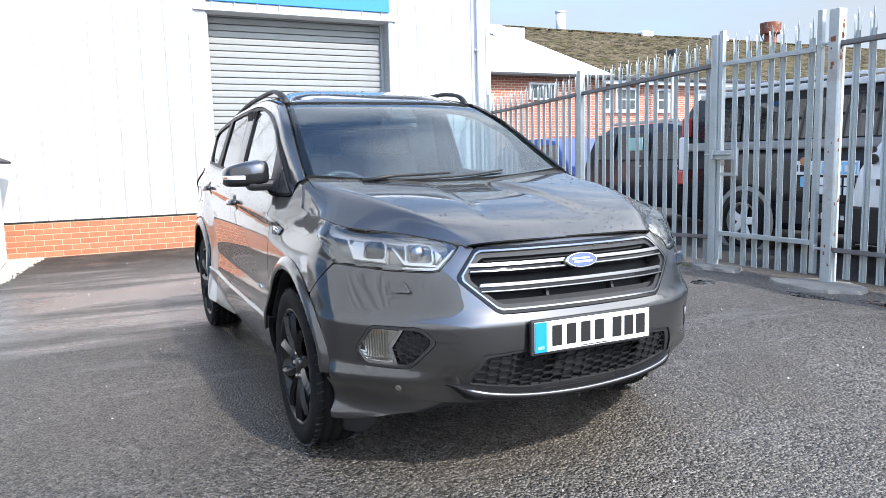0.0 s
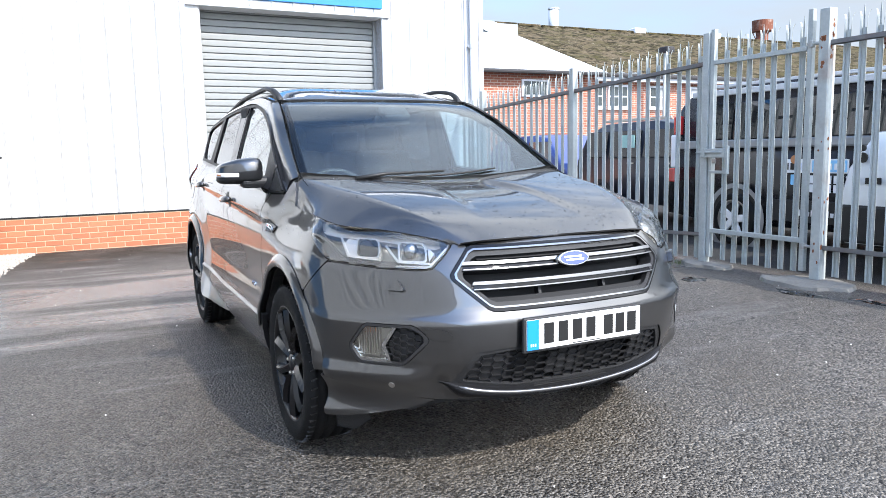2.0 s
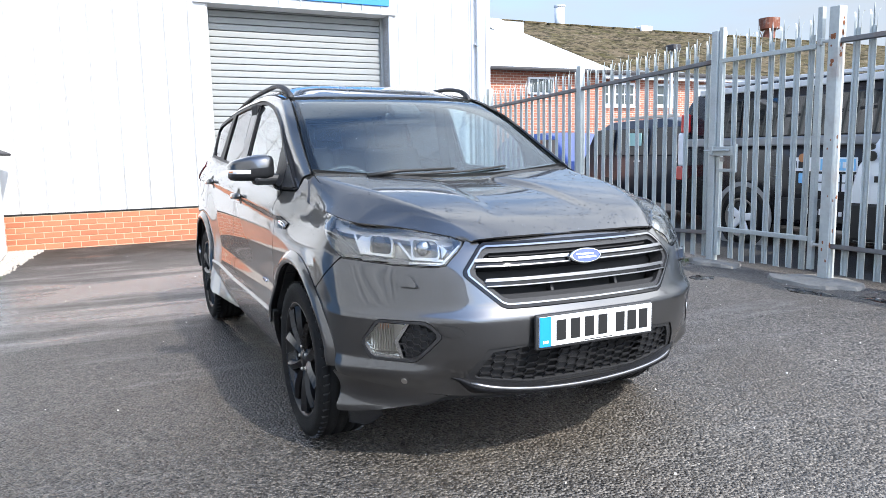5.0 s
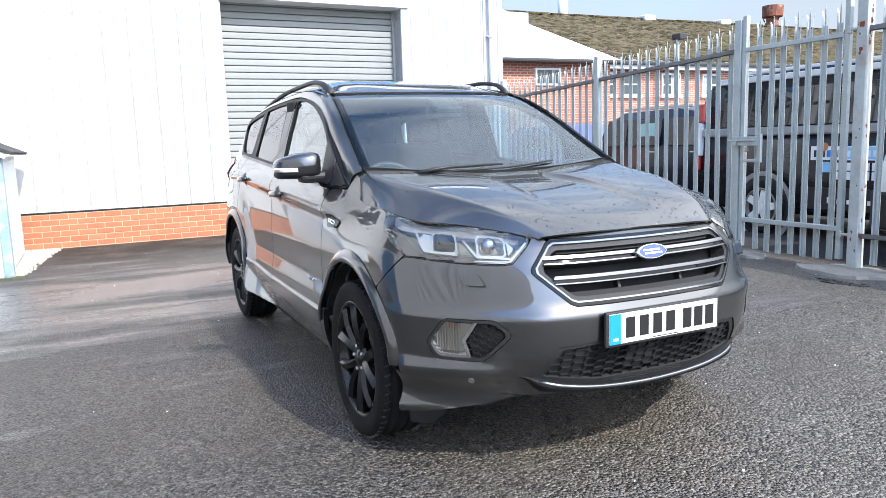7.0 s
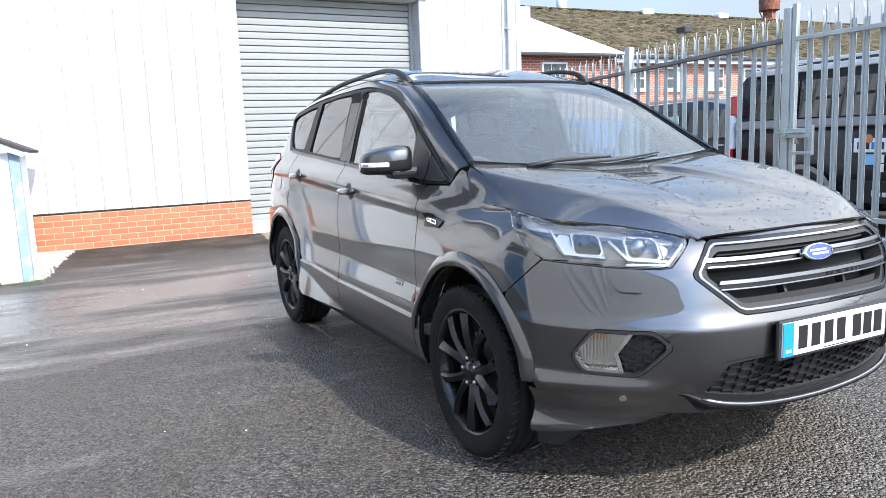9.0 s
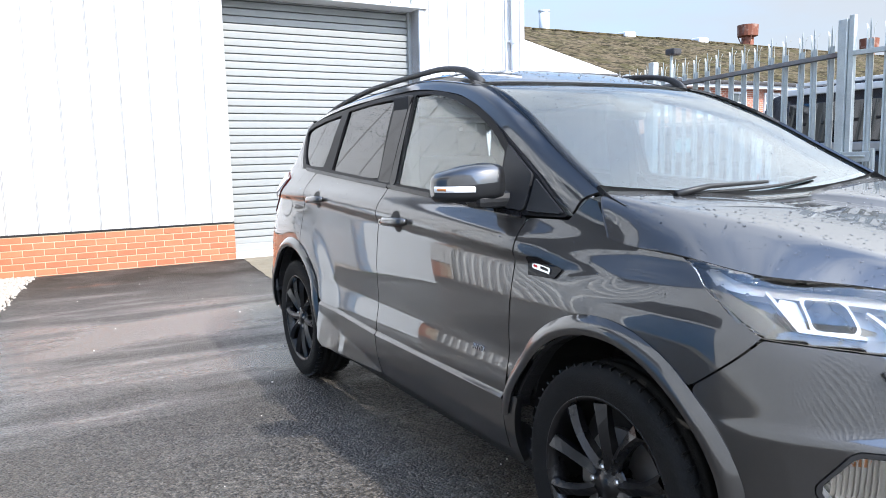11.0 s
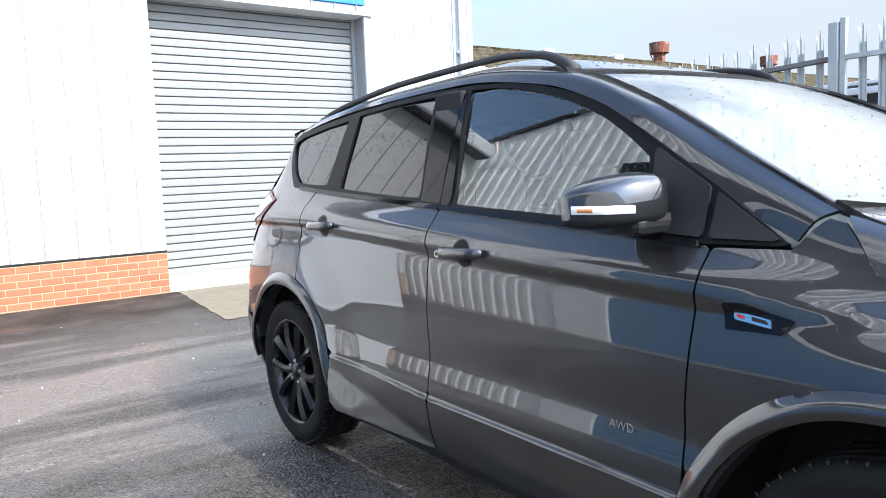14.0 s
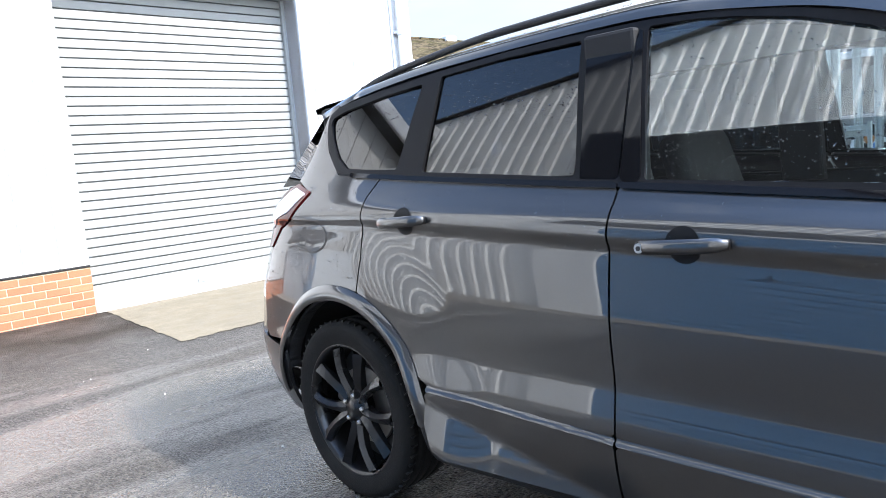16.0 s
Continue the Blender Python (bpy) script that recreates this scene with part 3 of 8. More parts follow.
# ---- shed at the wall ----
shed = thing("low_shed", "low white sheeted shed with worn blue corner post and felt roof", "shed")
SX, SY = -2.70, 5.95
bm = box((SX - 0.95, SY, 0.02), (SX - 0.06, SY + 0.05, 1.30))
part("front_sheet", bm, SHED_WHITE, shed)
part("side_sheet", box((SX - 0.05, SY + 0.10, 0.03), (SX - 0.02, YW - 0.35, 1.28)), SHED_WHITE, shed)
part("corner_post", box((SX - 0.075, SY - 0.03, 0.0), (SX + 0.02, SY + 0.10, 1.32), 0.008), SHED_BLUE, shed, "worn blue corner post")
part("bottom_rail", box((SX - 0.95, SY - 0.02, 0.0), (SX - 0.06, SY + 0.07, 0.05), 0.006), SHED_WHITE, shed)
roof_m = Matrix.Translation((SX + 0.10, 0, 1.30)) @ Matrix.Rotation(radians(24), 4, "Y")
part("roof", box((-1.10, SY - 0.12, 0.0), (0.02, YW - 0.3, 0.035), 0.006, roof_m), FELT, shed, "dark felt roof")
part("fascia", box((-1.10, SY - 0.10, -0.06), (-0.02, SY - 0.07, 0.0), 0.004, roof_m), SHED_WHITE, shed)
part("back_wall", box((SX - 0.95, YW - 0.4, 0.0), (SX - 0.05, YW - 0.36, 1.28)), SHED_WHITE, shed)


# ---- the car's master surfaces (front towards -y, front axle at y = 0) ----
def smooth(v, lo, hi):
    v = np.clip((np.asarray(v, float) - lo) / (hi - lo), 0, 1)
    return v * v * (3 - 2 * v)


def curve(xs, ys, v):
    """A smooth curve through the points (xs, ys), with no overshoot."""
    xs, ys, v = np.asarray(xs, float), np.asarray(ys, float), np.asarray(v, float)
    h, d = np.diff(xs), np.diff(ys) / np.diff(xs)
    m = np.zeros(len(xs))
    m[0], m[-1] = d[0], d[-1]
    w1, w2 = 2 * h[1:] + h[:-1], h[1:] + 2 * h[:-1]
    same = d[1:] * d[:-1] > 0
    safe = np.where(same, d[1:] * d[:-1], 1)
    m[1:-1] = np.where(same, (w1 + w2) * safe / np.where(same, w1 * d[1:] + w2 * d[:-1], 1), 0)
    i = np.clip(np.searchsorted(xs, v) - 1, 0, len(xs) - 2)
    t = np.clip((v - xs[i]) / h[i], 0, 1)
    return ((1 + 2 * t) * (1 - t) ** 2 * ys[i] + t * (1 - t) ** 2 * h[i] * m[i]
            + t * t * (3 - 2 * t) * ys[i + 1] + t * t * (t - 1) * h[i] * m[i + 1])


ZK = (0.18, 0.26, 0.34, 0.42, 0.475, 0.52, 0.60, 0.70, 0.83, 0.95, 1.00, 1.05, 1.10, 1.165, 1.28, 1.42, 1.56, 1.66)
W_FRONT = (0.872, 0.882, 0.890, 0.895, 0.897, 0.897, 0.90, 0.905, 0.901, 0.85, 0.812, 0.793, 0.782, 0.775, 0.75, 0.71, 0.665, 0.61)


def side_widths(slopes, top):
    """Half widths at 140 heights from the side's lean (how far it faces up, by height) below the shoulder crease, and given widths above it."""
    zs = np.linspace(0.18, 0.955, 140)
    lean = curve([q[0] for q in slopes], [q[1] for q in slopes], zs)
    w = np.concatenate([[0], -np.cumsum((lean[1:] + lean[:-1]) / 2 * np.diff(zs))])
    w += top[0][1] - np.interp(top[0][0], zs, w)
    return tuple(zs) + tuple(q[0] for q in top[1:]), tuple(w) + tuple(q[1] for q in top[1:])


# the doors: full below the crease, hollow over the moulding, tucked in at the foot
Z_DOOR, W_DOOR = side_widths(((0.18, -0.60), (0.26, -0.50), (0.34, -0.30), (0.42, -0.12), (0.475, -0.05), (0.505, -0.01), (0.53, 0.09), (0.553, 0.163), (0.575, 0.188), (0.607, 0.187), (0.628, 0.11),
                              (0.645, 0.01), (0.68, -0.03), (0.72, -0.03), (0.77, 0.0), (0.812, 0.05), (0.87, 0.088), (0.955, 0.12)),
                             ((0.83, 0.895), (0.972, 0.8835), (0.990, 0.893), (1.004, 0.8965), (1.02, 0.8945), (1.05, 0.884), (1.10, 0.848), (1.165, 0.815), (1.28, 0.780), (1.42, 0.738), (1.56, 0.682), (1.66, 0.61)))
Z_REAR, W_REAR = side_widths(((0.18, -0.45), (0.26, -0.42), (0.34, -0.30), (0.42, -0.12), (0.50, 0.02), (0.56, 0.09), (0.60, 0.12), (0.63, 0.07), (0.66, 0.0), (0.72, -0.02), (0.77, 0.005), (0.812, 0.045), (0.87, 0.08), (0.955, 0.12)),
                             ((0.83, 0.897), (0.972, 0.8845), (0.990, 0.892), (1.004, 0.895), (1.02, 0.893), (1.05, 0.884), (1.10, 0.863), (1.165, 0.835), (1.28, 0.785), (1.42, 0.735), (1.56, 0.672), (1.66, 0.60)))


def half_width(y, z):
    """The half width of the body at y and the height z."""
    run = np.clip(np.asarray(y, float) - 1.0, -0.6, 1.5)
    zz = np.asarray(z, float) - run * (0.052 * smooth(z, 0.78, 0.97) - 0.032 * smooth(z, 1.06, 1.26))
    f, r = smooth(y, -0.05, 0.5), smooth(y, 2.05, 2.75)
    w = curve(ZK, W_FRONT, z) * (1 - f) + curve(Z_DOOR, W_DOOR, zz) * f * (1 - r) + curve(Z_REAR, W_REAR, zz) * f * r
    return w + 0.016 * (1 - smooth(np.hypot(np.asarray(y, float) - 2.69, np.asarray(z, float) - 0.347), 0.49, 0.76))


OUT_X = (0, 0.26, 0.40, 0.50, 0.57, 0.66, 0.75, 0.80, 0.855, 0.885, 0.90, 0.905, 0.905, 0.905, 0.902, 0.885, 0.85, 0.76, 0.60, 0.30, 0)
OUT_Y = (-0.94, -0.925, -0.895, -0.855, -0.805, -0.735, -0.635, -0.575, -0.50, -0.43, -0.33, -0.2, 1.2, 2.6, 2.9, 3.15, 3.32, 3.46, 3.54, 3.59, 3.60)
OUT_A = np.concatenate([[0], np.cumsum(np.hypot(np.diff(OUT_X), np.diff(OUT_Y)))])


def rounded(values, odd):
    """The outline's measure, evened out over a hand's width; mirrored at both ends."""
    a = np.linspace(0, OUT_A[-1], 600)
    v = curve(OUT_A, values, a)
    flip = -1 if odd else 1
    v = np.concatenate([v[:0:-1] * flip + (2 * v[0] if odd else 0), v, v[-2::-1] * flip + (2 * v[-1] if odd else 0)])
    k = np.exp(-0.5 * (np.arange(-30, 31) * a[1] / 0.045) ** 2)
    return np.convolve(v, k / k.sum(), "same")[599:1199]


ROUND_A, ROUND_X, ROUND_Y = np.linspace(0, OUT_A[-1], 600), rounded(OUT_X, True), rounded(OUT_Y, False)
F_Z = (0.18, 0.26, 0.34, 0.40, 0.46, 0.52, 0.58, 0.645, 0.665, 0.69, 0.74, 0.82, 0.90, 0.95, 1.05)
F_Y = (-0.80, -0.825, -0.862, -0.890, -0.914, -0.933, -0.94, -0.943, -0.934, -0.920, -0.903, -0.875, -0.825, -0.77, -0.60)
R_Z = (0.18, 0.40, 0.60, 0.75, 0.90, 1.10, 1.30, 1.52, 1.66)
R_Y = (3.42, 3.55, 3.60, 3.57, 3.50, 3.42, 3.28, 3.06, 2.8)


def shell(a, z):
    """The point of the body's right flank (x < 0) at a metres round its outline from the nose, at the height z."""
    x0, y0 = curve(ROUND_A, ROUND_X, a), curve(ROUND_A, ROUND_Y, a)
    nose, tail = 1 - smooth(y0, -0.75, -0.2), smooth(y0, 2.75, 3.5)
    y = y0 + (curve(F_Z, F_Y, z) + 0.94) * nose + (curve(R_Z, R_Y, z) - 3.60) * tail
    pod = 0.014 * smooth(z, 0.42, 0.50) * (1 - smooth(z, 0.642, 0.676)) * nose * smooth(a, 0.30, 0.62)
    pod = pod + 0.016 * smooth(z, 0.385, 0.440) * (1 - smooth(z, 0.448, 0.500)) * nose * smooth(a, 0.50, 0.66)
    k = x0 / 0.905
    return -k * (half_width(np.clip(y0, -0.2, 2.9), z) + pod), y - pod * (1 - k), np.asarray(z, float) + 0 * x0


def flank(a, z):
    """shell() for both sides: a > 0 is the car's right (x < 0), a < 0 its left."""
    a = np.asarray(a, float)
    x, y, z = shell(np.abs(a), z)
    return np.where(a < 0, -x, x), y, z


def smooth_flank(poly):
    """An even, gently bowed surface that follows the flank within a polygon, for panes of glass."""
    us_, vs_ = [p[0] for p in poly], [p[1] for p in poly]
    u, v = (q.ravel() for q in np.meshgrid(np.linspace(min(us_), max(us_), 24), np.linspace(min(vs_), max(vs_), 16)))
    x, y, _ = shell(u, v)
    cu, cv = (min(us_) + max(us_)) / 2, (min(vs_) + max(vs_)) / 2

    def terms(u, v):
        u, v = np.asarray(u, float) - cu, np.asarray(v, float) - cv
        return np.stack([np.ones_like(u), u, v, u * u, v * v], -1)

    kx, ky = np.linalg.lstsq(terms(u, v), x, rcond=None)[0], np.linalg.lstsq(terms(u, v), y, rcond=None)[0]
    return lambda u, v: (terms(u, v) @ kx, terms(u, v) @ ky, np.asarray(v, float) + 0 * np.asarray(u, float))


def chaikin(poly, times=1):
    for _ in range(times):
        q = []
        for i, p in enumerate(poly):
            r = poly[(i + 1) % len(poly)]
            q += [(p[0] * 0.75 + r[0] * 0.25, p[1] * 0.75 + r[1] * 0.25), (p[0] * 0.25 + r[0] * 0.75, p[1] * 0.25 + r[1] * 0.75)]
        poly = q
    return poly


def soft(poly, r=0.16):
    """The polygon with its corners slightly cut."""
    q = []
    for i, p in enumerate(poly):
        a_, b_ = poly[i - 1], poly[(i + 1) % len(poly)]
        for o in (a_, b_):
            d = math.hypot(o[0] - p[0], o[1] - p[1])
            k = min(0.35, 0.012 * r / 0.16 / d)
            q.append((p[0] + (o[0] - p[0]) * k, p[1] + (o[1] - p[1]) * k))
    return q


def inside_by(u, v, poly):
    """Signed distance to a polygon's edge, positive inside."""
    best, odd = np.full(u.shape, 1e9), np.zeros(u.shape, bool)
    for i in range(len(poly)):
        (x0, y0), (x1, y1) = poly[i], poly[(i + 1) % len(poly)]
        dx, dy = x1 - x0, y1 - y0
        t = np.clip(((u - x0) * dx + (v - y0) * dy) / max(dx * dx + dy * dy, 1e-12), 0, 1)
        best = np.minimum(best, np.hypot(u - x0 - t * dx, v - y0 - t * dy))
        if y0 != y1:
            odd ^= ((y0 > v) != (y1 > v)) & (u < (x1 - x0) * (v - y0) / (y1 - y0) + x0)
    return np.where(odd, best, -best)


def surface_normals(surf, u, v, h=0.004):
    du = np.stack(surf(u + h, v), -1) - np.stack(surf(u - h, v), -1)
    dv = np.stack(surf(u, v + h), -1) - np.stack(surf(u, v - h), -1)
    nn = np.cross(du, dv)
    return nn / np.maximum(np.linalg.norm(nn, axis=-1, keepdims=True), 1e-9)


def finish(name, pts, nrm, faces, mat, parent, label, depth, mirror, pane=0.0):
    """Mesh from points and faces, with a flange turned inwards along its rim; or, with pane, a closed pane of that thickness."""
    pts, nrm = np.asarray(pts), np.asarray(nrm)
    if pane > 0:
        f0 = faces[len(faces) // 2]
        out = np.cross(pts[f0[1]] - pts[f0[0]], pts[f0[2]] - pts[f0[0]])
        if float(out @ nrm[f0[0]]) < 0:
            faces = [tuple(f)[::-1] for f in faces]
    edges = {}
    for f in faces:
        for i in range(len(f)):
            e = (f[i], f[(i + 1) % len(f)])
            if (e[1], e[0]) in edges:
                edges.pop((e[1], e[0]))
            else:
                edges[e] = 1
    verts, faces = [tuple(p) for p in pts], [tuple(f) for f in faces]
    if pane > 0:
        o = len(verts)
        verts += [tuple(p) for p in pts - nrm * pane]
        faces += [tuple(o + k for k in f)[::-1] for f in faces] + [(b_, a_, o + a_, o + b_) for a_, b_ in edges]
    elif depth > 0:
        top, low = {}, {}
        for e in list(edges):
            for k in e:
                if k not in top:
                    top[k] = len(verts)
                    verts.append(tuple(pts[k]))
                    low[k] = len(verts)
                    verts.append(tuple(pts[k] - nrm[k] * depth))
            faces.append((top[e[1]], top[e[0]], low[e[0]], low[e[1]]))
    if mirror:
        verts = [(-x, y, z) for x, y, z in verts]
        faces = [f[::-1] for f in faces]
    return pydata(name, verts, faces, mat, parent, label)


def panel(name, surf, poly, mat, parent, step=0.016, holes=(), circles=(), offset=0.0, gap=0.0016, depth=0.014, label="", mirror=False, pane=0.0):
    """A piece of a curved surface within a polygon (of the surface's own two measures), less holes and circles."""
    us, vs = [p[0] for p in poly], [p[1] for p in poly]
    nu, nv = max(3, int((max(us) - min(us)) / step) + 2), max(3, int((max(vs) - min(vs)) / step) + 2)
    u, v = np.meshgrid(np.linspace(min(us), max(us), nu), np.linspace(min(vs), max(vs), nv), indexing="ij")
    d = inside_by(u, v, poly) - gap
    for h in holes:
        d = np.minimum(d, -inside_by(u, v, h) - gap)
    for cu, cv, r in circles:
        d = np.minimum(d, np.hypot(u - cu, v - cv) - r - gap)
    d = np.where(np.abs(d) < 1e-6, 1e-6, d)
    index, uu, vv, faces = {}, [], [], []

    def vertex(i, j, k, l):
        key = (i, j, k, l) if (i, j) <= (k, l) else (k, l, i, j)
        if key not in index:
            index[key] = len(uu)
            if (i, j) == (k, l):
                uu.append(u[i, j]), vv.append(v[i, j])
            else:
                t = d[i, j] / (d[i, j] - d[k, l])
                uu.append(u[i, j] + t * (u[k, l] - u[i, j])), vv.append(v[i, j] + t * (v[k, l] - v[i, j]))
        return index[key]

    alive = (d[:-1, :-1] > 0) | (d[1:, :-1] > 0) | (d[:-1, 1:] > 0) | (d[1:, 1:] > 0)
    for i, j in zip(*np.nonzero(alive)):
        ring = ((i, j), (i + 1, j), (i + 1, j + 1), (i, j + 1))
        f = []
        for n_ in range(4):
            p, q = ring[n_], ring[(n_ + 1) % 4]
            if d[p] > 0:
                f.append(vertex(*p, *p))
            if (d[p] > 0) != (d[q] > 0):
                f.append(vertex(*p, *q))
        if len(f) > 2:
            faces.append(f[::-1])
    uu, vv = np.array(uu), np.array(vv)
    nrm = -surface_normals(surf, uu, vv)
    pts = np.stack(surf(uu, vv), -1) + nrm * offset
    return finish(name, pts, nrm, faces, mat, parent, label, depth, mirror, pane)


def sheet(name, grid, mat, parent, label="", depth=0.014, flip=False, pane=0.0):
    """A smooth sheet through a grid of points, with a turned rim."""
    g = np.asarray(grid, float)
    ni, nj = g.shape[:2]
    du, dv = np.gradient(g, axis=0), np.gradient(g, axis=1)
    nrm = np.cross(du, dv)
    nrm /= np.maximum(np.linalg.norm(nrm, axis=-1, keepdims=True), 1e-9)
    faces = [(i * nj + j, (i + 1) * nj + j, (i + 1) * nj + j + 1, i * nj + j + 1) for i in range(ni - 1) for j in range(nj - 1)]
    if flip:
        nrm, faces = -nrm, [f[::-1] for f in faces]
    return finish(name, g.reshape(-1, 3), nrm.reshape(-1, 3), faces, mat, parent, label, depth, False, pane)


def rail(points, n):
    """n points along a smooth line through the given ones."""
    p = np.asarray(points, float)
    t = np.concatenate([[0], np.cumsum(np.linalg.norm(np.diff(p, axis=0), axis=1))])
    s = np.linspace(0, t[-1], n)
    return np.stack([curve(t, p[:, k], s) for k in range(3)], -1)


def across(rails, at, n):
    """A grid between rails: row i is a smooth line across the i-th points of all the rails."""
    s = np.linspace(at[0], at[-1], n)
    return np.stack([np.stack([curve(at, [r[i][k] for r in rails], s) for k in range(3)], -1) for i in range(len(rails[0]))])


def both(name, poly, mat, parent, surf=flank, **kw):
    """The same panel on both flanks."""
    return [panel(name, surf, poly, mat, parent, mirror=m, **kw) for m in (False, True)]


car = thing("car", "dark grey metallic five-door SUV beaded with rain, parked on asphalt", "car")

ARCH_F, ARCH_R = (1.524, 0.347), (4.214, 0.347)
GRILLE = [(0.415, 0.914), (0.505, 0.808), (0.365, 0.682), (-0.365, 0.682), (-0.505, 0.808), (-0.415, 0.914)]
FOG = [(0.930, 0.547), (0.855, 0.642), (0.655, 0.643), (0.594, 0.590), (0.695, 0.483), (0.885, 0.484)]
LOWER = [(0.52, 0.405), (0.435, 0.538), (0.29, 0.548), (-0.29, 0.548), (-0.435, 0.538), (-0.52, 0.405), (-0.25, 0.372), (0.25, 0.372)]
LAMP = [(1.343, 1.014), (1.15, 1.000), (1.0, 0.986), (0.72, 0.966), (0.52, 0.938), (0.478, 0.925), (0.486, 0.905), (0.558, 0.838), (0.60, 0.832), (0.75, 0.838),
        (1.0, 0.858), (1.07, 0.885), (1.129, 0.925), (1.25, 0.98)]
left_fog = [(-u, v) for u, v in FOG]

def bumper_skin(u, v):
    """The nose with a ledge that swells out below the fog lamps."""
    x, y, z = flank(u, v)
    u, v = np.abs(np.asarray(u, float)), np.asarray(v, float)
    k = 0.020 * smooth(-v, -0.486, -0.425) * (1 - 0.7 * smooth(-v, -0.412, -0.36)) * smooth(u, 0.55, 0.68) * (1 - smooth(u, 1.0, 1.12))
    lean = np.clip(np.abs(x) / 0.9, 0, 1)
    return x + np.sign(x) * k * lean, y - k * np.sqrt(1 - lean * lean * 0.9), z


# front bumper: one skin round the nose
edge = [(0.551, 0.343), (0.686, 0.354), (0.872, 0.379), (1.075, 0.418), (1.25, 0.60), (1.198, 0.729), (1.003, 0.856), (0.75, 0.836), (0.60, 0.830), (0.556, 0.836),
        (0.484, 0.905), (0.47, 0.924), (0.43, 0.920), (0.25, 0.932)]
panel("front_bumper", bumper_skin, edge + [(-u, v) for u, v in edge[::-1]], PAINT, car, step=0.012,
               holes=(soft(GRILLE), soft(FOG), soft(left_fog), LOWER), circles=((ARCH_F[0], ARCH_F[1], 0.484), (-ARCH_F[0], ARCH_F[1], 0.484)))
rows = []
for u in np.linspace(-0.56, 0.56, 61):
    top = 0.366 + 0.055 * (abs(u) / 0.52) ** 2.2 - 0.14 * max(0.0, abs(u) - 0.52)
    low = 0.326 + 0.030 * (abs(u) / 0.6) ** 2
    low = top - (top - low) * (1 - 0.9 * smooth(abs(u), 0.46, 0.56))
    fade = 1 - smooth(abs(u), 0.44, 0.56) * 0.97
    row = []
    for k, o in ((0.0, -0.030), (0.02, 0.012), (0.10, 0.026), (0.28, 0.030), (0.55, 0.020), (0.8, 0.004), (1.0, -0.02)):
        zz = top + (low - top) * k
        nn = -surface_normals(flank, np.array([u]), np.array([zz]))[0]
        row.append(np.stack(flank(np.array(u), np.array(zz)), -1) + nn * o * (fade if o > 0 else 1))
    rows.append(row)
sheet("front_lip", np.array(rows), BLACK_SATIN, car, "gloss black lower lip", depth=0.0, flip=True)
pts = []
for u in np.linspace(-0.485, 0.485, 41):
    zz = 0.364 + 0.055 * (abs(u) / 0.52) ** 2.2
    nn = -surface_normals(flank, np.array([u]), np.array([zz]))[0]
    pts.append(np.stack(flank(np.array(u), np.array(zz)), -1) + nn * 0.020 * (1.1 - smooth(abs(u), 0.40, 0.52) * 0.5))
part("lip_trim", tube(pts, [0.003] + [0.0075] * 39 + [0.003], 10), BAR_SILVER, car, "bright strip on the lower lip", True)
under = [(0.62, 0.335), (0.45, 0.322), (0, 0.309), (-0.45, 0.322), (-0.62, 0.335), (-0.68, 0.27), (-0.4, 0.235), (0, 0.225), (0.4, 0.235), (0.68, 0.27)]
panel("under_tray", flank, under, DARK_TRIM, car, step=0.02, offset=-0.13, depth=0.2)
def skirt_surface(u, v):
    """The bumper's lower edge: hollow below the seam, then flared out at its foot."""
    x, y, z = flank(u, v)
    s = np.clip((0.40 - np.asarray(v, float)) / 0.16, 0, 1)
    k = 0.004 - 0.030 * np.sin(np.pi * np.clip(s * 1.15, 0, 1)) + 0.012 * s
    nn = np.stack([np.sign(x) * np.abs(x) / 0.9, -(1 - np.abs(x) / 0.9)], -1)
    return x + nn[..., 0] * k, y + nn[..., 1] * k, z


both("front_skirt", [(0.556, 0.337), (0.686, 0.349), (0.872, 0.374), (1.085, 0.413), (1.078, 0.32), (1.055, 0.235), (0.92, 0.242), (0.824, 0.258), (0.669, 0.292)], PAINT, car, surf=skirt_surface, step=0.01, offset=0.0, depth=0.008)
for sx in (-1, 1):
    q = np.linspace(0.86, 1.06, 9)
    fx, fy, _ = flank(q, np.full(9, 0.27))
    flap = np.stack([np.stack([-sx * fx * (0.945 - 0.01 * k), fy + 0.045 + 0.01 * k, np.full(9, zz) + (0.05 - 0.05 * np.clip((q - 0.86) / 0.08, 0, 1)) * (k == 2)], -1) for k, zz in enumerate((0.25, 0.22, 0.155))])
    sheet("air_deflector", flap, BLACK_PLASTIC, car, "black flap ahead of the wheel", depth=0.006)

# grille
panel("grille_backing", flank, GRILLE, DARK_TRIM, car, step=0.03, offset=-0.075, depth=0.0, gap=-0.02)
def inset(poly, d):
    """The polygon with every side moved inwards by d."""
    n_, q = len(poly), []
    area = sum(poly[i - 1][0] * poly[i][1] - poly[i][0] * poly[i - 1][1] for i in range(n_))
    for i in range(n_):
        (x0, y0), (x1, y1), (x2, y2) = poly[i - 1], poly[i], poly[(i + 1) % n_]
        l0, l1 = math.hypot(x1 - x0, y1 - y0), math.hypot(x2 - x1, y2 - y1)
        s = math.copysign(1, area) * d
        n0, n1 = (-(y1 - y0) / l0 * s, (x1 - x0) / l0 * s), (-(y2 - y1) / l1 * s, (x2 - x1) / l1 * s)
        k = 1 + (n0[0] * n1[0] + n0[1] * n1[1]) / (d * d)
        q.append((x1 + (n0[0] + n1[0]) / k, y1 + (n0[1] + n1[1]) / k))
    return q


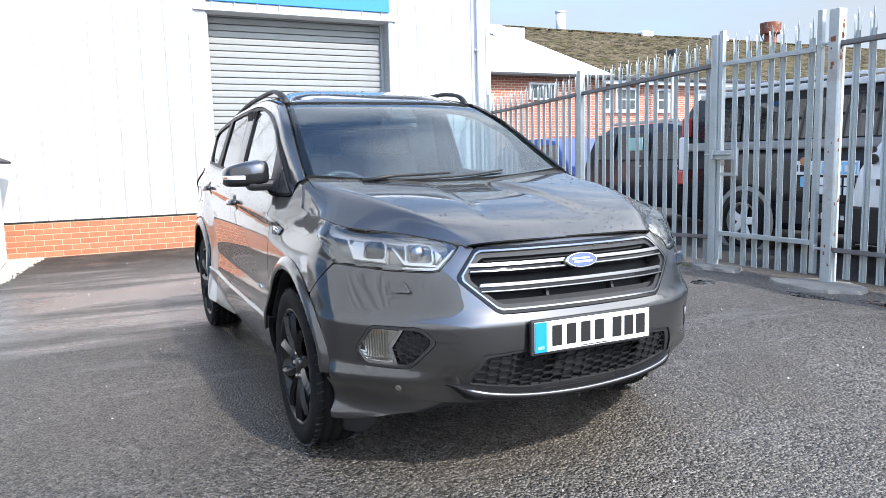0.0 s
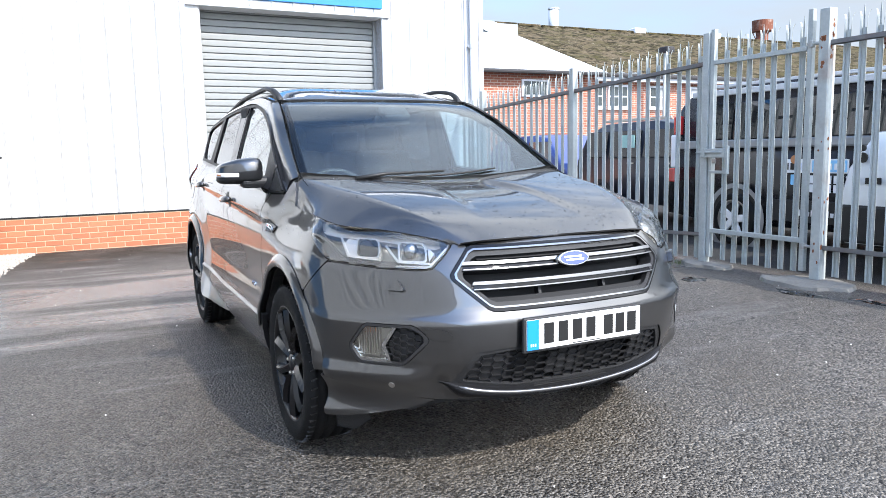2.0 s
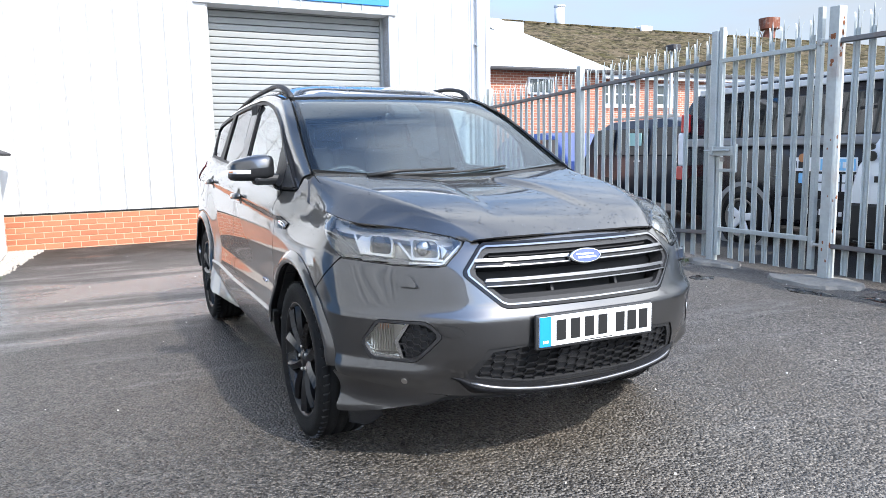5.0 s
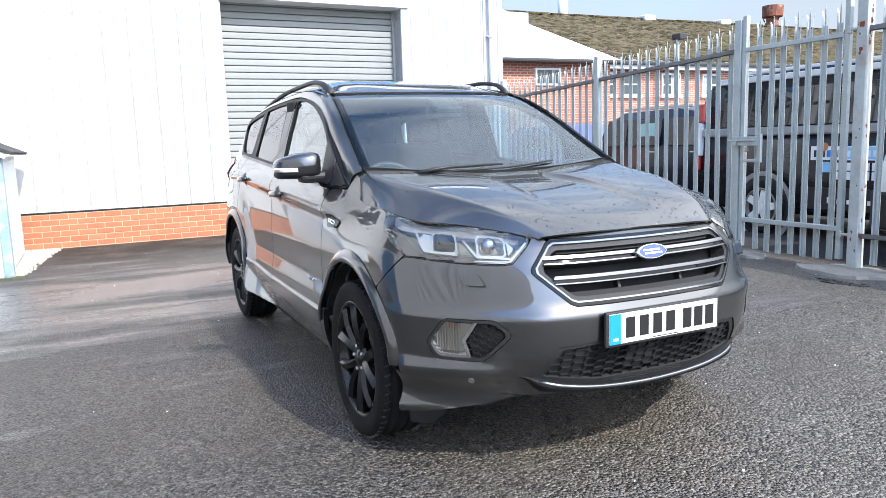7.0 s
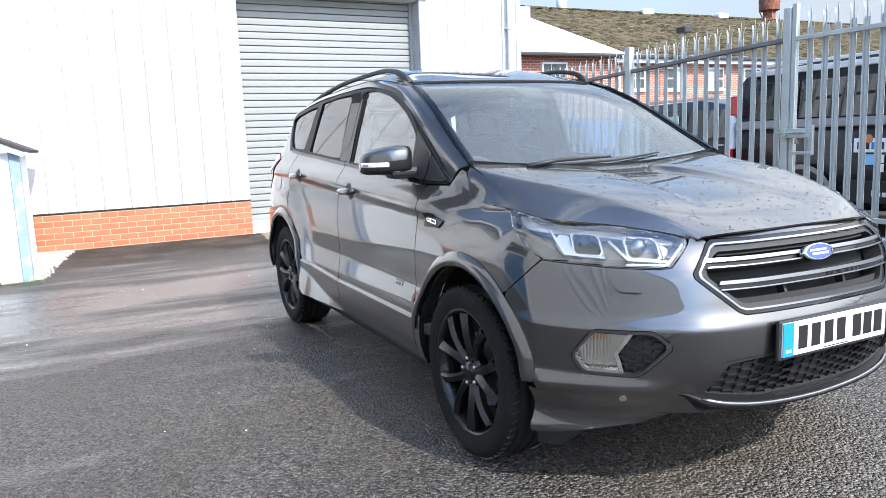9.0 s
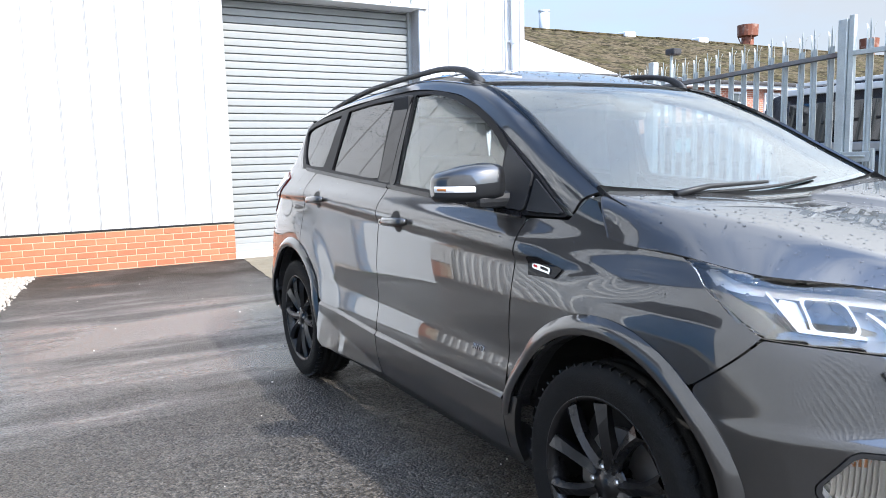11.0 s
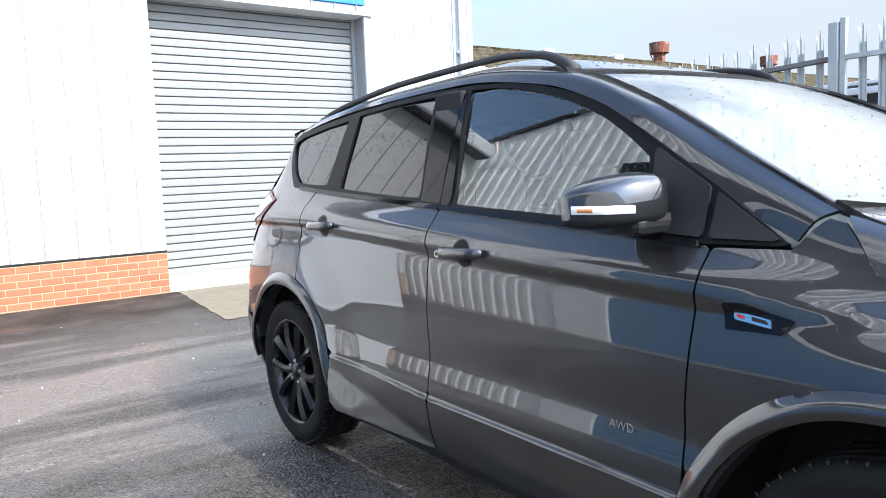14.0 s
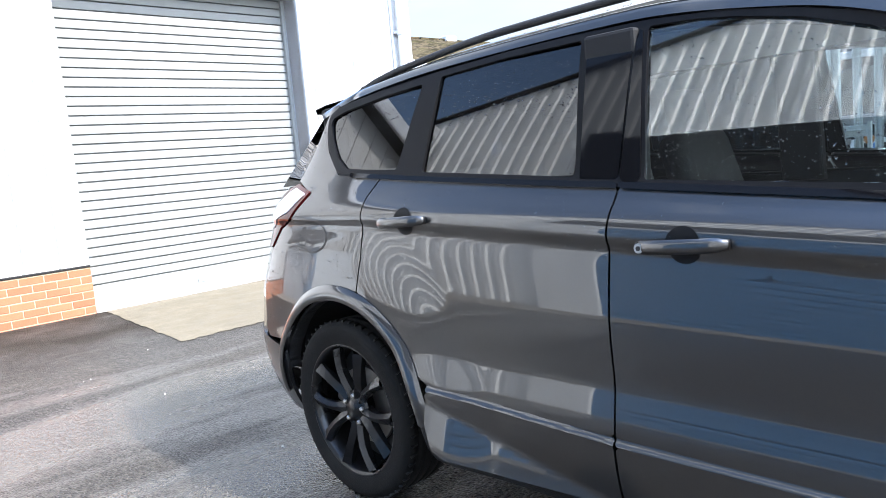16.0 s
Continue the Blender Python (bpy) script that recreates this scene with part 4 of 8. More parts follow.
g = panel("grille", flank, soft(GRILLE), BLACK_GLOSS, car, step=0.006, holes=(soft(inset(GRILLE, 0.014)),), offset=0.003, gap=0.001, depth=0.02, label="six-sided black grille with bright-edged bars")
panel("grille_frame", flank, soft(inset(GRILLE, 0.012)), DARK_CHROME, g, step=0.004, holes=(soft(inset(GRILLE, 0.018)),), offset=0.006, gap=0.0, depth=0.02)
panel("grille_rim", flank, soft(inset(GRILLE, 0.017)), BLACK_PLASTIC, g, step=0.006, holes=(soft(inset(GRILLE, 0.034)),), offset=-0.004, gap=0.0, depth=0.06)
for z0, half in ((0.826, 0.452), (0.757, 0.425)):
    bar = [(half, z0 + 0.002), (half - 0.02, z0 + 0.034), (-half + 0.02, z0 + 0.034), (-half, z0 + 0.002)]
    panel("bar", flank, bar, BLACK_GLOSS, g, step=0.008, offset=-0.003, gap=0, depth=0.05)
    for dz, hh, out in ((0.021, 0.011, 0.006), (0.003, 0.004, 0.008)):
        strip = [(half - 0.002, z0 + dz), (half - 0.010, z0 + dz + hh), (-half + 0.010, z0 + dz + hh), (-half + 0.002, z0 + dz)]
        panel("bar_trim", flank, strip, BAR_SILVER, g, step=0.004, offset=out, gap=0, depth=0.03)
for k in range(4):
    u0 = -0.15 + k * 0.075 * -1 + 0.02
    panel("vent_tooth", flank, [(u0, 0.893), (u0 + 0.03, 0.893), (u0 + 0.03, 0.905), (u0, 0.905)], BLACK_PLASTIC, g, step=0.01, offset=0.0, gap=0, depth=0.05)
panel("top_strip", flank, [(0.385, 0.874), (0.405, 0.905), (-0.405, 0.905), (-0.385, 0.874)], DARK_TRIM, g, step=0.012, offset=-0.022, gap=0, depth=0.04)
panel("bottom_strip", flank, [(0.36, 0.702), (0.40, 0.735), (-0.40, 0.735), (-0.36, 0.702)], DARK_TRIM, g, step=0.012, offset=-0.022, gap=0, depth=0.04)
for u0 in (-0.15, 0.15):
    panel("stay", flank, [(u0 - 0.006, 0.735), (u0 + 0.006, 0.735), (u0 + 0.006, 0.766), (u0 - 0.006, 0.766)], BLACK_PLASTIC, g, step=0.01, offset=-0.02, gap=0, depth=0.03)
# oval badge
bm = bmesh.new()
m = Matrix.Translation((0, -0.875, 0.848)) @ Matrix.Rotation(radians(-18), 4, "X")
rings = []
for r, d in ((1.0, 0.012), (1.0, -0.004), (0.95, -0.012), (0.87, -0.012)):
    rings.append([bm.verts.new(m @ Vector((0.073 * r * math.cos(t), d, 0.0295 * r * math.sin(t) + 0 * d))) for t in np.linspace(0, 2 * math.pi, 49)[:-1]])
for a_, b_ in zip(rings, rings[1:]):
    for k in range(48):
        bm.faces.new((a_[k], a_[(k + 1) % 48], b_[(k + 1) % 48], b_[k]))
bmesh.ops.recalc_face_normals(bm, faces=bm.faces)
badge = part("badge", bm, CHROME, car, "blue oval badge with chrome rim", True)
bm = bmesh.new()
bm.faces.new([bm.verts.new(m @ Vector((0.0645 * math.cos(t), -0.0105, 0.026 * math.sin(t)))) for t in np.linspace(0, 2 * math.pi, 49)[:-1]])
part("badge_face", bm, BADGE_BLUE, badge)
bm = bmesh.new()
for x0, x1, z0, h_ in ((-0.044, 0.036, 0.003, 0.006), (-0.038, 0.044, -0.010, 0.007)):
    add_box(bm, (x0, -0.0125, z0), (x1, -0.0105, z0 + h_), 0.0, m)
part("badge_mark", bm, WHITE_PAINT, badge)

# lower grille with six-sided mesh
panel("lower_grille_backing", flank, LOWER, DARK_TRIM, car, step=0.03, offset=-0.05, gap=-0.015, depth=0.0)
lg = panel("lower_grille", flank, LOWER, BLACK_PLASTIC, car, step=0.008, holes=([(0.475, 0.420), (0.415, 0.524), (0.285, 0.536), (-0.285, 0.536), (-0.415, 0.524), (-0.475, 0.420), (-0.25, 0.386), (0.25, 0.386)],), offset=-0.006, gap=0.0, depth=0.04)


def hexmesh(name, poly, parent, cell_u, cell_v, offset, closed=None):
    """Bars of a six-sided mesh over a stretch of the nose; cells in closed are blank plates."""
    us, vs = [p[0] for p in poly], [p[1] for p in poly]
    verts, faces = [], []

    def ribbon(p, q, w):
        n_ = 2
        for k in range(n_):
            a_, b_ = (p[0] + (q[0] - p[0]) * k / n_, p[1] + (q[1] - p[1]) * k / n_), (p[0] + (q[0] - p[0]) * (k + 1) / n_, p[1] + (q[1] - p[1]) * (k + 1) / n_)
            mid = np.array([[(a_[0] + b_[0]) / 2], [(a_[1] + b_[1]) / 2]])
            if inside_by(mid[0], mid[1], poly)[0] < 0:
                continue
            d_ = Vector((b_[0] - a_[0], b_[1] - a_[1])).normalized() * w
            c_ = [(a_[0] - d_.y, a_[1] + d_.x), (b_[0] - d_.y, b_[1] + d_.x), (b_[0] + d_.y, b_[1] - d_.x), (a_[0] + d_.y, a_[1] - d_.x)]
            uu, vv = np.array([c[0] for c in c_]), np.array([c[1] for c in c_])
            nn = -surface_normals(flank, uu, vv)
            pp = np.stack(flank(uu, vv), -1)
            o = len(verts)
            for off in (offset, offset - 0.010):
                verts.extend([tuple(x) for x in pp + nn * off])
            faces.extend([(o, o + 1, o + 2, o + 3), (o, o + 4, o + 5, o + 1), (o + 1, o + 5, o + 6, o + 2), (o + 2, o + 6, o + 7, o + 3), (o + 3, o + 7, o + 4, o)])

    flat = 0.62 * cell_u
    step_u = (cell_u + flat) / 2
    for c in range(int((max(us) - min(us)) / step_u) + 2):
        for r in range(int((max(vs) - min(vs)) / cell_v) + 2):
            cu, cv = min(us) + c * step_u, min(vs) + (r + 0.5 * (c % 2)) * cell_v
            top_l, top_r, right, low_r = (cu - flat / 2, cv + cell_v / 2), (cu + flat / 2, cv + cell_v / 2), (cu + cell_u / 2, cv), (cu + flat / 2, cv - cell_v / 2)
            ribbon(top_l, top_r, 0.0017), ribbon(top_r, right, 0.0017), ribbon(right, low_r, 0.0017)
    return pydata(name, verts, faces, BAR_GREY, parent, "", False)


hexmesh("mesh_insert", [(0.478, 0.418), (0.417, 0.526), (0.285, 0.538), (-0.285, 0.538), (-0.417, 0.526), (-0.478, 0.418), (-0.25, 0.384), (0.25, 0.384)], lg, 0.056, 0.030, -0.012)
for u0, u1 in ((0.30, 0.50), (-0.02, 0.14), (-0.42, -0.26)):
    panel("blank_plate", flank, [(u0, 0.40), (u1, 0.41), (u1 - 0.03, 0.53), (u0, 0.535)], BLACK_PLASTIC, lg, step=0.02, offset=-0.02, gap=0, depth=0.0)

# number plate
plate = part("number_plate", box((-0.272, -0.955, 0.528), (0.272, -0.938, 0.660), 0.006), BLACK_PLASTIC, car, "white number plate with dark bars and a blue band")
part("plate_face", box((-0.26, -0.9585, 0.540), (0.26, -0.953, 0.651), 0.001), PLATE_WHITE, plate)
part("plate_band", box((-0.2595, -0.961, 0.5405), (-0.210, -0.9575, 0.6505)), PLATE_BLUE, plate)
bm = bmesh.new()
for k in range(3):
    add_box(bm, (-0.246 + k * 0.009, -0.9622, 0.553), (-0.241 + k * 0.009, -0.9608, 0.563))
part("band_mark", bm, WHITE_PAINT, plate)
for x in (-0.165, -0.102, -0.038, 0.024, 0.106, 0.162, 0.218):
    part("plate_bar", box((x - 0.021, -0.9605, 0.558), (x + 0.021, -0.9578, 0.634)), INK, plate)
part("plate_small_bar", box((-0.06, -0.9598, 0.5435), (0.07, -0.9580, 0.5465)), INK, plate)

# fog lamps
for mm in (False, True):
    f_ = panel("fog_surround", flank, soft(FOG), BLACK_PLASTIC, car, step=0.007, holes=(soft([(0.915, 0.549), (0.848, 0.630), (0.662, 0.630), (0.615, 0.590), (0.702, 0.496), (0.876, 0.497)]),), offset=0.002, gap=0.0015, depth=0.04, mirror=mm)
    panel("fog_backing", flank, FOG, DARK_TRIM, f_, step=0.02, offset=-0.045, gap=-0.01, depth=0, mirror=mm)
    panel("lamp_reflector", flank, [(0.918, 0.549), (0.848, 0.634), (0.735, 0.634), (0.785, 0.560), (0.760, 0.494), (0.880, 0.494)], SATIN, f_, step=0.012, offset=-0.03, gap=0, depth=0, mirror=mm)
    panel("turn_lamp", flank, [(0.868, 0.596), (0.846, 0.624), (0.815, 0.626), (0.822, 0.598)], AMBER, f_, step=0.006, offset=-0.028, gap=0, depth=0.006, mirror=mm)
    panel("fog_lens", flank, [(0.916, 0.549), (0.848, 0.631), (0.735, 0.631), (0.782, 0.560), (0.758, 0.498), (0.876, 0.498)], LENS, f_, step=0.007, offset=-0.004, gap=0.001, pane=0.003, mirror=mm).visible_shadow = False
    for k in range(9):
        u0 = 0.800 + k * 0.011
        top = 0.624 - max(0.0, u0 - 0.848) * 1.15
        panel("lens_rib", flank, [(u0, 0.512), (u0 + 0.004, 0.512), (u0 + 0.004, top), (u0, top)], SATIN, f_, step=0.006, offset=-0.020, gap=0, depth=0.008, mirror=mm)
    panel("fog_bezel", flank, [(0.922, 0.549), (0.880, 0.492), (0.757, 0.492), (0.764, 0.506), (0.872, 0.506), (0.905, 0.550)], CHROME, f_, step=0.006, offset=-0.001, gap=0, depth=0.02, mirror=mm, label="bright lower bezel")
    panel("lens_divider", flank, [(0.735, 0.632), (0.722, 0.632), (0.770, 0.560), (0.745, 0.496), (0.757, 0.496), (0.786, 0.560)], CHROME, f_, step=0.006, offset=-0.002, gap=0, depth=0.03, mirror=mm)
    if not mm:
        hexmesh("fog_mesh", [(0.765, 0.560), (0.72, 0.628), (0.662, 0.628), (0.618, 0.590), (0.702, 0.498), (0.742, 0.498)], f_, 0.034, 0.026, -0.008)
        panel("fog_plate", flank, [(0.765, 0.560), (0.72, 0.630), (0.662, 0.630), (0.615, 0.590), (0.702, 0.496), (0.742, 0.496)], BLACK_PLASTIC, f_, step=0.012, offset=-0.018, gap=0, depth=0)
    panel("washer_cover", flank, soft([(0.768, 0.804), (0.694, 0.800), (0.668, 0.758), (0.740, 0.760)], 0.10), PAINT, car, step=0.005, offset=0.020, gap=0, depth=0.024, mirror=mm, label="headlamp washer cover")
    panel("washer_gap", flank, soft([(0.770, 0.805), (0.693, 0.801), (0.664, 0.754), (0.741, 0.756)], 0.10), INK, car, step=0.005, offset=0.002, gap=0, depth=0.004, mirror=mm)
    panel("parking_sensor", bumper_skin, [(0.729 + 0.012 * math.cos(t), 0.407 + 0.012 * math.sin(t)) for t in np.linspace(0, 6.2, 14)], SATIN, car, step=0.004, offset=0.003, gap=0, depth=0.006, mirror=mm)
tow = chaikin([(0.625, 0.636), (0.535, 0.628), (0.512, 0.600), (0.532, 0.584), (0.605, 0.587)])
panel("tow_gap", flank, tow, INK, car, step=0.006, offset=0.0012, gap=0.0, depth=0.003)
panel("tow_cover", flank, tow, PAINT, car, step=0.005, offset=0.003, gap=0.003, depth=0.004)

# headlamps
def lamp_skin(u, v):
    """The lens, which turns over towards the bonnet along its upper edge."""
    x, y, z = flank(u, v)
    top = np.interp(np.abs(u), (0.478, 0.52, 0.72, 1.0, 1.15, 1.343), (0.925, 0.938, 0.966, 0.986, 1.000, 1.014))
    h = top - np.asarray(v, float)
    k = 0.017 * smooth(h, -0.004, 0.046) * (1 - smooth(h, 0.046, 0.115)) - 0.002
    lean = np.clip(np.abs(x) / 0.9, 0, 1)
    return x + np.sign(x) * k * lean, y - k * np.sqrt(1 - 0.9 * lean * lean), z


for mm in (False, True):
    hl = panel("headlamp", flank, LAMP, LAMP_INNER, car, step=0.018, offset=-0.075, gap=-0.01, depth=0.0, label="clear headlamp with chrome bezels and projector", mirror=mm)
    s_ = 1 if mm else -1
    panel("lamp_inner", flank, [(1.16, 0.985), (0.98, 0.975), (0.72, 0.955), (0.53, 0.925), (0.57, 0.850), (0.75, 0.855), (0.98, 0.873), (1.07, 0.91)], LAMP_INNER, hl, step=0.02, offset=-0.062, gap=0, depth=0.0, mirror=mm)
    panel("lamp_brow", flank, [(1.30, 1.008), (1.0, 0.982), (0.72, 0.962), (0.51, 0.932), (0.53, 0.915), (0.72, 0.940), (0.98, 0.957), (1.18, 0.970)], SATIN, hl, step=0.014, offset=-0.030, gap=0.001, depth=0.02, mirror=mm)
    panel("inner_edge", flank, [(0.490, 0.913), (0.497, 0.915), (0.570, 0.852), (0.70, 0.852), (0.70, 0.846), (0.565, 0.845)], SATIN, hl, step=0.005, offset=-0.012, gap=0, depth=0.016, mirror=mm)
    panel("lamp_floor", flank, [(0.60, 0.850), (0.62, 0.864), (0.80, 0.876), (0.93, 0.884), (1.02, 0.930), (1.16, 0.975), (1.20, 0.965), (1.07, 0.905), (0.99, 0.868), (0.78, 0.848)], BLACK_PLASTIC, hl, step=0.010, offset=-0.026, gap=0, depth=0.02, mirror=mm)
    for strip in ([(0.965, 0.962), (0.973, 0.958), (0.913, 0.879), (0.765, 0.868), (0.765, 0.876), (0.906, 0.887)], [(0.735, 0.925), (0.743, 0.922), (0.690, 0.862), (0.560, 0.855), (0.560, 0.863), (0.684, 0.870)]):
        panel("daylight_strip", flank, strip, SATIN, hl, step=0.005, offset=-0.014, gap=0, depth=0.014, mirror=mm)
    for ua, va, dark in ((0.822, 0.914, True), (0.630, 0.902, False)):
        def square(k):
            return soft([(ua + 0.054 * k, va + 0.036 * k), (ua - 0.050 * k, va + 0.031 * k), (ua - 0.050 * k, va - 0.033 * k), (ua + 0.054 * k, va - 0.030 * k)], 0.13)
        panel("lamp_well", flank, square(1.0), BLACK_GLOSS if dark else LAMP_INNER, hl, step=0.008, offset=-0.052, gap=0, depth=0.0, mirror=mm)
        panel("bezel", flank, square(1.09), SATIN, hl, step=0.004, holes=(square(0.95),), offset=-0.020, gap=0, depth=0.034, mirror=mm)
        panel("bezel_wing", flank, [(ua + 0.062, va + 0.034), (ua + 0.105, va + 0.040), (ua + 0.130, va + 0.012), (ua + 0.100, va - 0.026), (ua + 0.062, va - 0.030)] if dark else [(ua - 0.060, va + 0.026), (ua - 0.060, va - 0.028), (ua - 0.085, va + 0.002)], SATIN, hl, step=0.008, offset=-0.030, gap=0, depth=0.02, mirror=mm)
        x, y, z = (float(q) for q in flank(np.array(ua), np.array(va)))
        c = Vector((x if not mm else -x, y, z)) + Vector((-s_ * 0.015, 0.040, -0.012))
        bm = bmesh.new()
        bmesh.ops.create_uvsphere(bm, u_segments=20, v_segments=12, radius=0.030, matrix=Matrix.Translation(c) @ Matrix.Diagonal((1, 0.75, 1, 1)))
        part("projector", bm, BLACK_GLOSS if dark else DARK_CHROME, hl, "", True)
    panel("lens", lamp_skin, LAMP, LENS, hl, step=0.010, offset=0.001, gap=0.001, pane=0.003, mirror=mm).visible_shadow = False
    panel("lamp_seal", flank, LAMP, BLACK_PLASTIC, hl, step=0.005, holes=([(1.325, 1.010), (1.15, 0.995), (1.0, 0.981), (0.72, 0.961), (0.52, 0.933), (0.488, 0.922), (0.494, 0.907), (0.562, 0.844), (0.60, 0.838), (0.75, 0.844), (1.0, 0.864), (1.065, 0.89), (1.122, 0.928), (1.24, 0.977)],), offset=-0.004, gap=0.0, depth=0.006, mirror=mm)

def chamfer(u, v):
    """The upper edge of the lower door moulding, sloping out from the door skin."""
    x, y, z = flank(u, v)
    low = np.interp(np.abs(u), (1.99, 3.022, 3.73), (0.482, 0.488, 0.518))
    return x + np.sign(x) * 0.013 * np.clip(1 - (np.asarray(v, float) - low) / 0.011, 0, 1), y, z


def flare(u, v):
    """The foot of the rear door, flaring out towards the wheel."""
    x, y, z = flank(u, v)
    v = np.asarray(v, float) + 0 * y
    knee = 0.335 + 0.24 * (y - 1.6)
    foot = half_width(y, knee) + 0.21 * (knee - v)
    return np.sign(x) * np.where(v < knee, foot, np.abs(x)), y, z


# wings, doors, quarters
both("front_wing", [(1.943, 1.078), (1.765, 1.080), (1.74, 1.115), (1.705, 1.148), (1.668, 1.138), (1.625, 1.075), (1.609, 1.046), (1.58, 1.034), (1.53, 1.028), (1.343, 1.018),
                    (1.25, 0.984), (1.129, 0.928), (1.003, 0.859), (1.20, 0.729), (1.9, 0.42), (1.978, 0.50), (1.979, 0.70), (1.959, 0.92)], PAINT, car, step=0.014, circles=((*ARCH_F, 0.484),))
FRONT_DOOR = [(1.945, 1.080), (1.961, 0.92), (1.981, 0.70), (1.980, 0.494), (3.024, 0.502), (3.033, 0.82), (3.024, 1.156), (2.45, 1.118)]
REAR_DOOR = [(3.027, 1.156), (3.036, 0.82), (3.027, 0.502), (3.72, 0.530), (3.90, 0.60), (4.082, 0.80), (4.047, 0.935), (4.030, 1.150), (3.985, 1.222), (3.80, 1.207)]
doors = both("front_door", FRONT_DOOR, PAINT, car, step=0.014), both("rear_door", REAR_DOOR, PAINT, car, step=0.014, circles=((*ARCH_R, 0.484),))
for side in (0, 1):
    panel("door_moulding", flank, [(1.985, 0.482), (3.023, 0.488), (3.019, 0.300), (2.05, 0.290), (1.99, 0.30)], PAINT, doors[0][side], step=0.014, offset=0.010, depth=0.025, mirror=bool(side))
    panel("door_moulding", flare, [(3.027, 0.488), (3.735, 0.518), (3.735, 0.41), (3.70, 0.33), (3.64, 0.305), (3.023, 0.300)], PAINT, doors[1][side], step=0.014, offset=0.010, depth=0.025, mirror=bool(side))
    panel("moulding_edge", chamfer, [(1.99, 0.497), (3.022, 0.503), (3.022, 0.486), (1.99, 0.480)], PAINT, doors[0][side], step=0.006, offset=0.0, gap=0, depth=0.006, mirror=bool(side))
    panel("moulding_edge", chamfer, [(3.028, 0.503), (3.73, 0.533), (3.73, 0.516), (3.028, 0.486)], PAINT, doors[1][side], step=0.006, offset=0.0, gap=0, depth=0.006, mirror=bool(side))
both("wing_moulding", [(1.90, 0.51), (1.984, 0.494), (1.987, 0.29), (1.90, 0.26), (1.85, 0.22)], PAINT, car, step=0.01, offset=0.010, depth=0.025, circles=((*ARCH_F, 0.405),))
both("sill", [(1.88, 0.296), (3.68, 0.302), (3.78, 0.42), (3.86, 0.34), (3.80, 0.22), (1.90, 0.215)], BLACK_PLASTIC, car, step=0.03, offset=-0.012, depth=0.1, circles=((*ARCH_F, 0.40), (*ARCH_R, 0.40)))
QUARTER = [(3.988, 1.224), (4.033, 1.150), (4.050, 0.935), (4.085, 0.80), (4.55, 0.58), (4.77, 0.572), (4.81, 0.60), (4.83, 0.80), (4.80, 0.95), (4.70, 1.035), (4.55, 1.075), (4.41, 1.175),
           (4.60, 1.215), (4.66, 1.22), (4.60, 1.32), (4.50, 1.44), (4.45, 1.50), (4.30, 1.512), (4.437, 1.457), (4.436, 1.43), (4.36, 1.33), (4.245, 1.236), (4.20, 1.233), (4.1, 1.226)]
quarter = both("rear_quarter", QUARTER, PAINT, car, step=0.014, circles=((*ARCH_R, 0.484),))
both("rear_bumper", [(4.62, 0.545), (4.77, 0.568), (4.86, 0.585), (5.0, 0.60), (5.79, 0.60), (5.79, 0.27), (4.9, 0.26), (4.60, 0.27), (4.56, 0.32)], PAINT, car, step=0.02, offset=0.004, circles=((*ARCH_R, 0.405),))
both("tail_lamp", [(4.412, 1.180), (4.55, 1.080), (4.70, 1.040), (4.80, 0.955), (4.90, 0.95), (4.96, 1.15), (4.70, 1.20), (4.60, 1.212)], DARK_RED, car, step=0.012, offset=0.006, label="red and clear tail lamp")
both("tail_lamp_band", [(4.445, 1.172), (4.58, 1.102), (4.74, 1.075), (4.82, 1.03), (4.86, 1.12), (4.68, 1.18), (4.60, 1.195)], LAMP_WHITE, car, step=0.01, offset=0.010)
for s_ in (0, 1):
    panel("fuel_flap", flank, [(4.356 + 0.098 * math.cos(t), 1.008 + 0.056 * math.sin(t)) for t in np.linspace(0, 6.2, 26)], PAINT, quarter[s_], step=0.010, offset=0.0015, depth=0.006, mirror=bool(s_))
    panel("flap_gap", flank, [(4.356 + 0.105 * math.cos(t), 1.008 + 0.063 * math.sin(t)) for t in np.linspace(0, 6.2, 26)], INK, quarter[s_], step=0.010, offset=0.0008, depth=0.0, mirror=bool(s_))
def arch_roll(c):
    """The flank with a rounded rim swelling round a wheel arch."""
    def surf(u, v):
        x, y, z = flank(u, v)
        t = np.clip((np.hypot(np.abs(u) - c[0], np.asarray(v, float) - c[1]) - 0.432) / 0.055, -0.2, 1.1)
        out = 0.003 + 0.021 * np.sin(np.pi * np.clip(0.25 + 0.75 * t, 0, 1))
        lean = np.clip(np.abs(x) / 0.9, 0, 1)
        return x + np.sign(x) * out * lean, y - out * (1 - lean), z
    return surf


for c, lo in ((ARCH_F, 0.42), (ARCH_R, 0.30)):
    ring = [(c[0] + 0.487 * math.cos(t), c[1] + 0.487 * math.sin(t)) for t in np.linspace(radians(10 if c is ARCH_F else 1), radians(170 if c is ARCH_F else 175), 40)]
    base_ = [(c[0] - 0.42, ring[-1][1]), (c[0] + 0.42, ring[0][1])]
    both("wheel_arch_trim", ring + base_, PAINT, car, surf=arch_roll(c), step=0.010, circles=((*c, 0.432),), offset=0.0, gap=0, depth=0.03)
    both("wheel_arch_lip", [(c[0] + 0.438 * math.cos(t), c[1] + 0.438 * math.sin(t)) for t in np.linspace(radians(14), radians(166), 40)], BLACK_PLASTIC, car, step=0.012, circles=((*c, 0.426),), offset=-0.014, gap=0, depth=0.05)

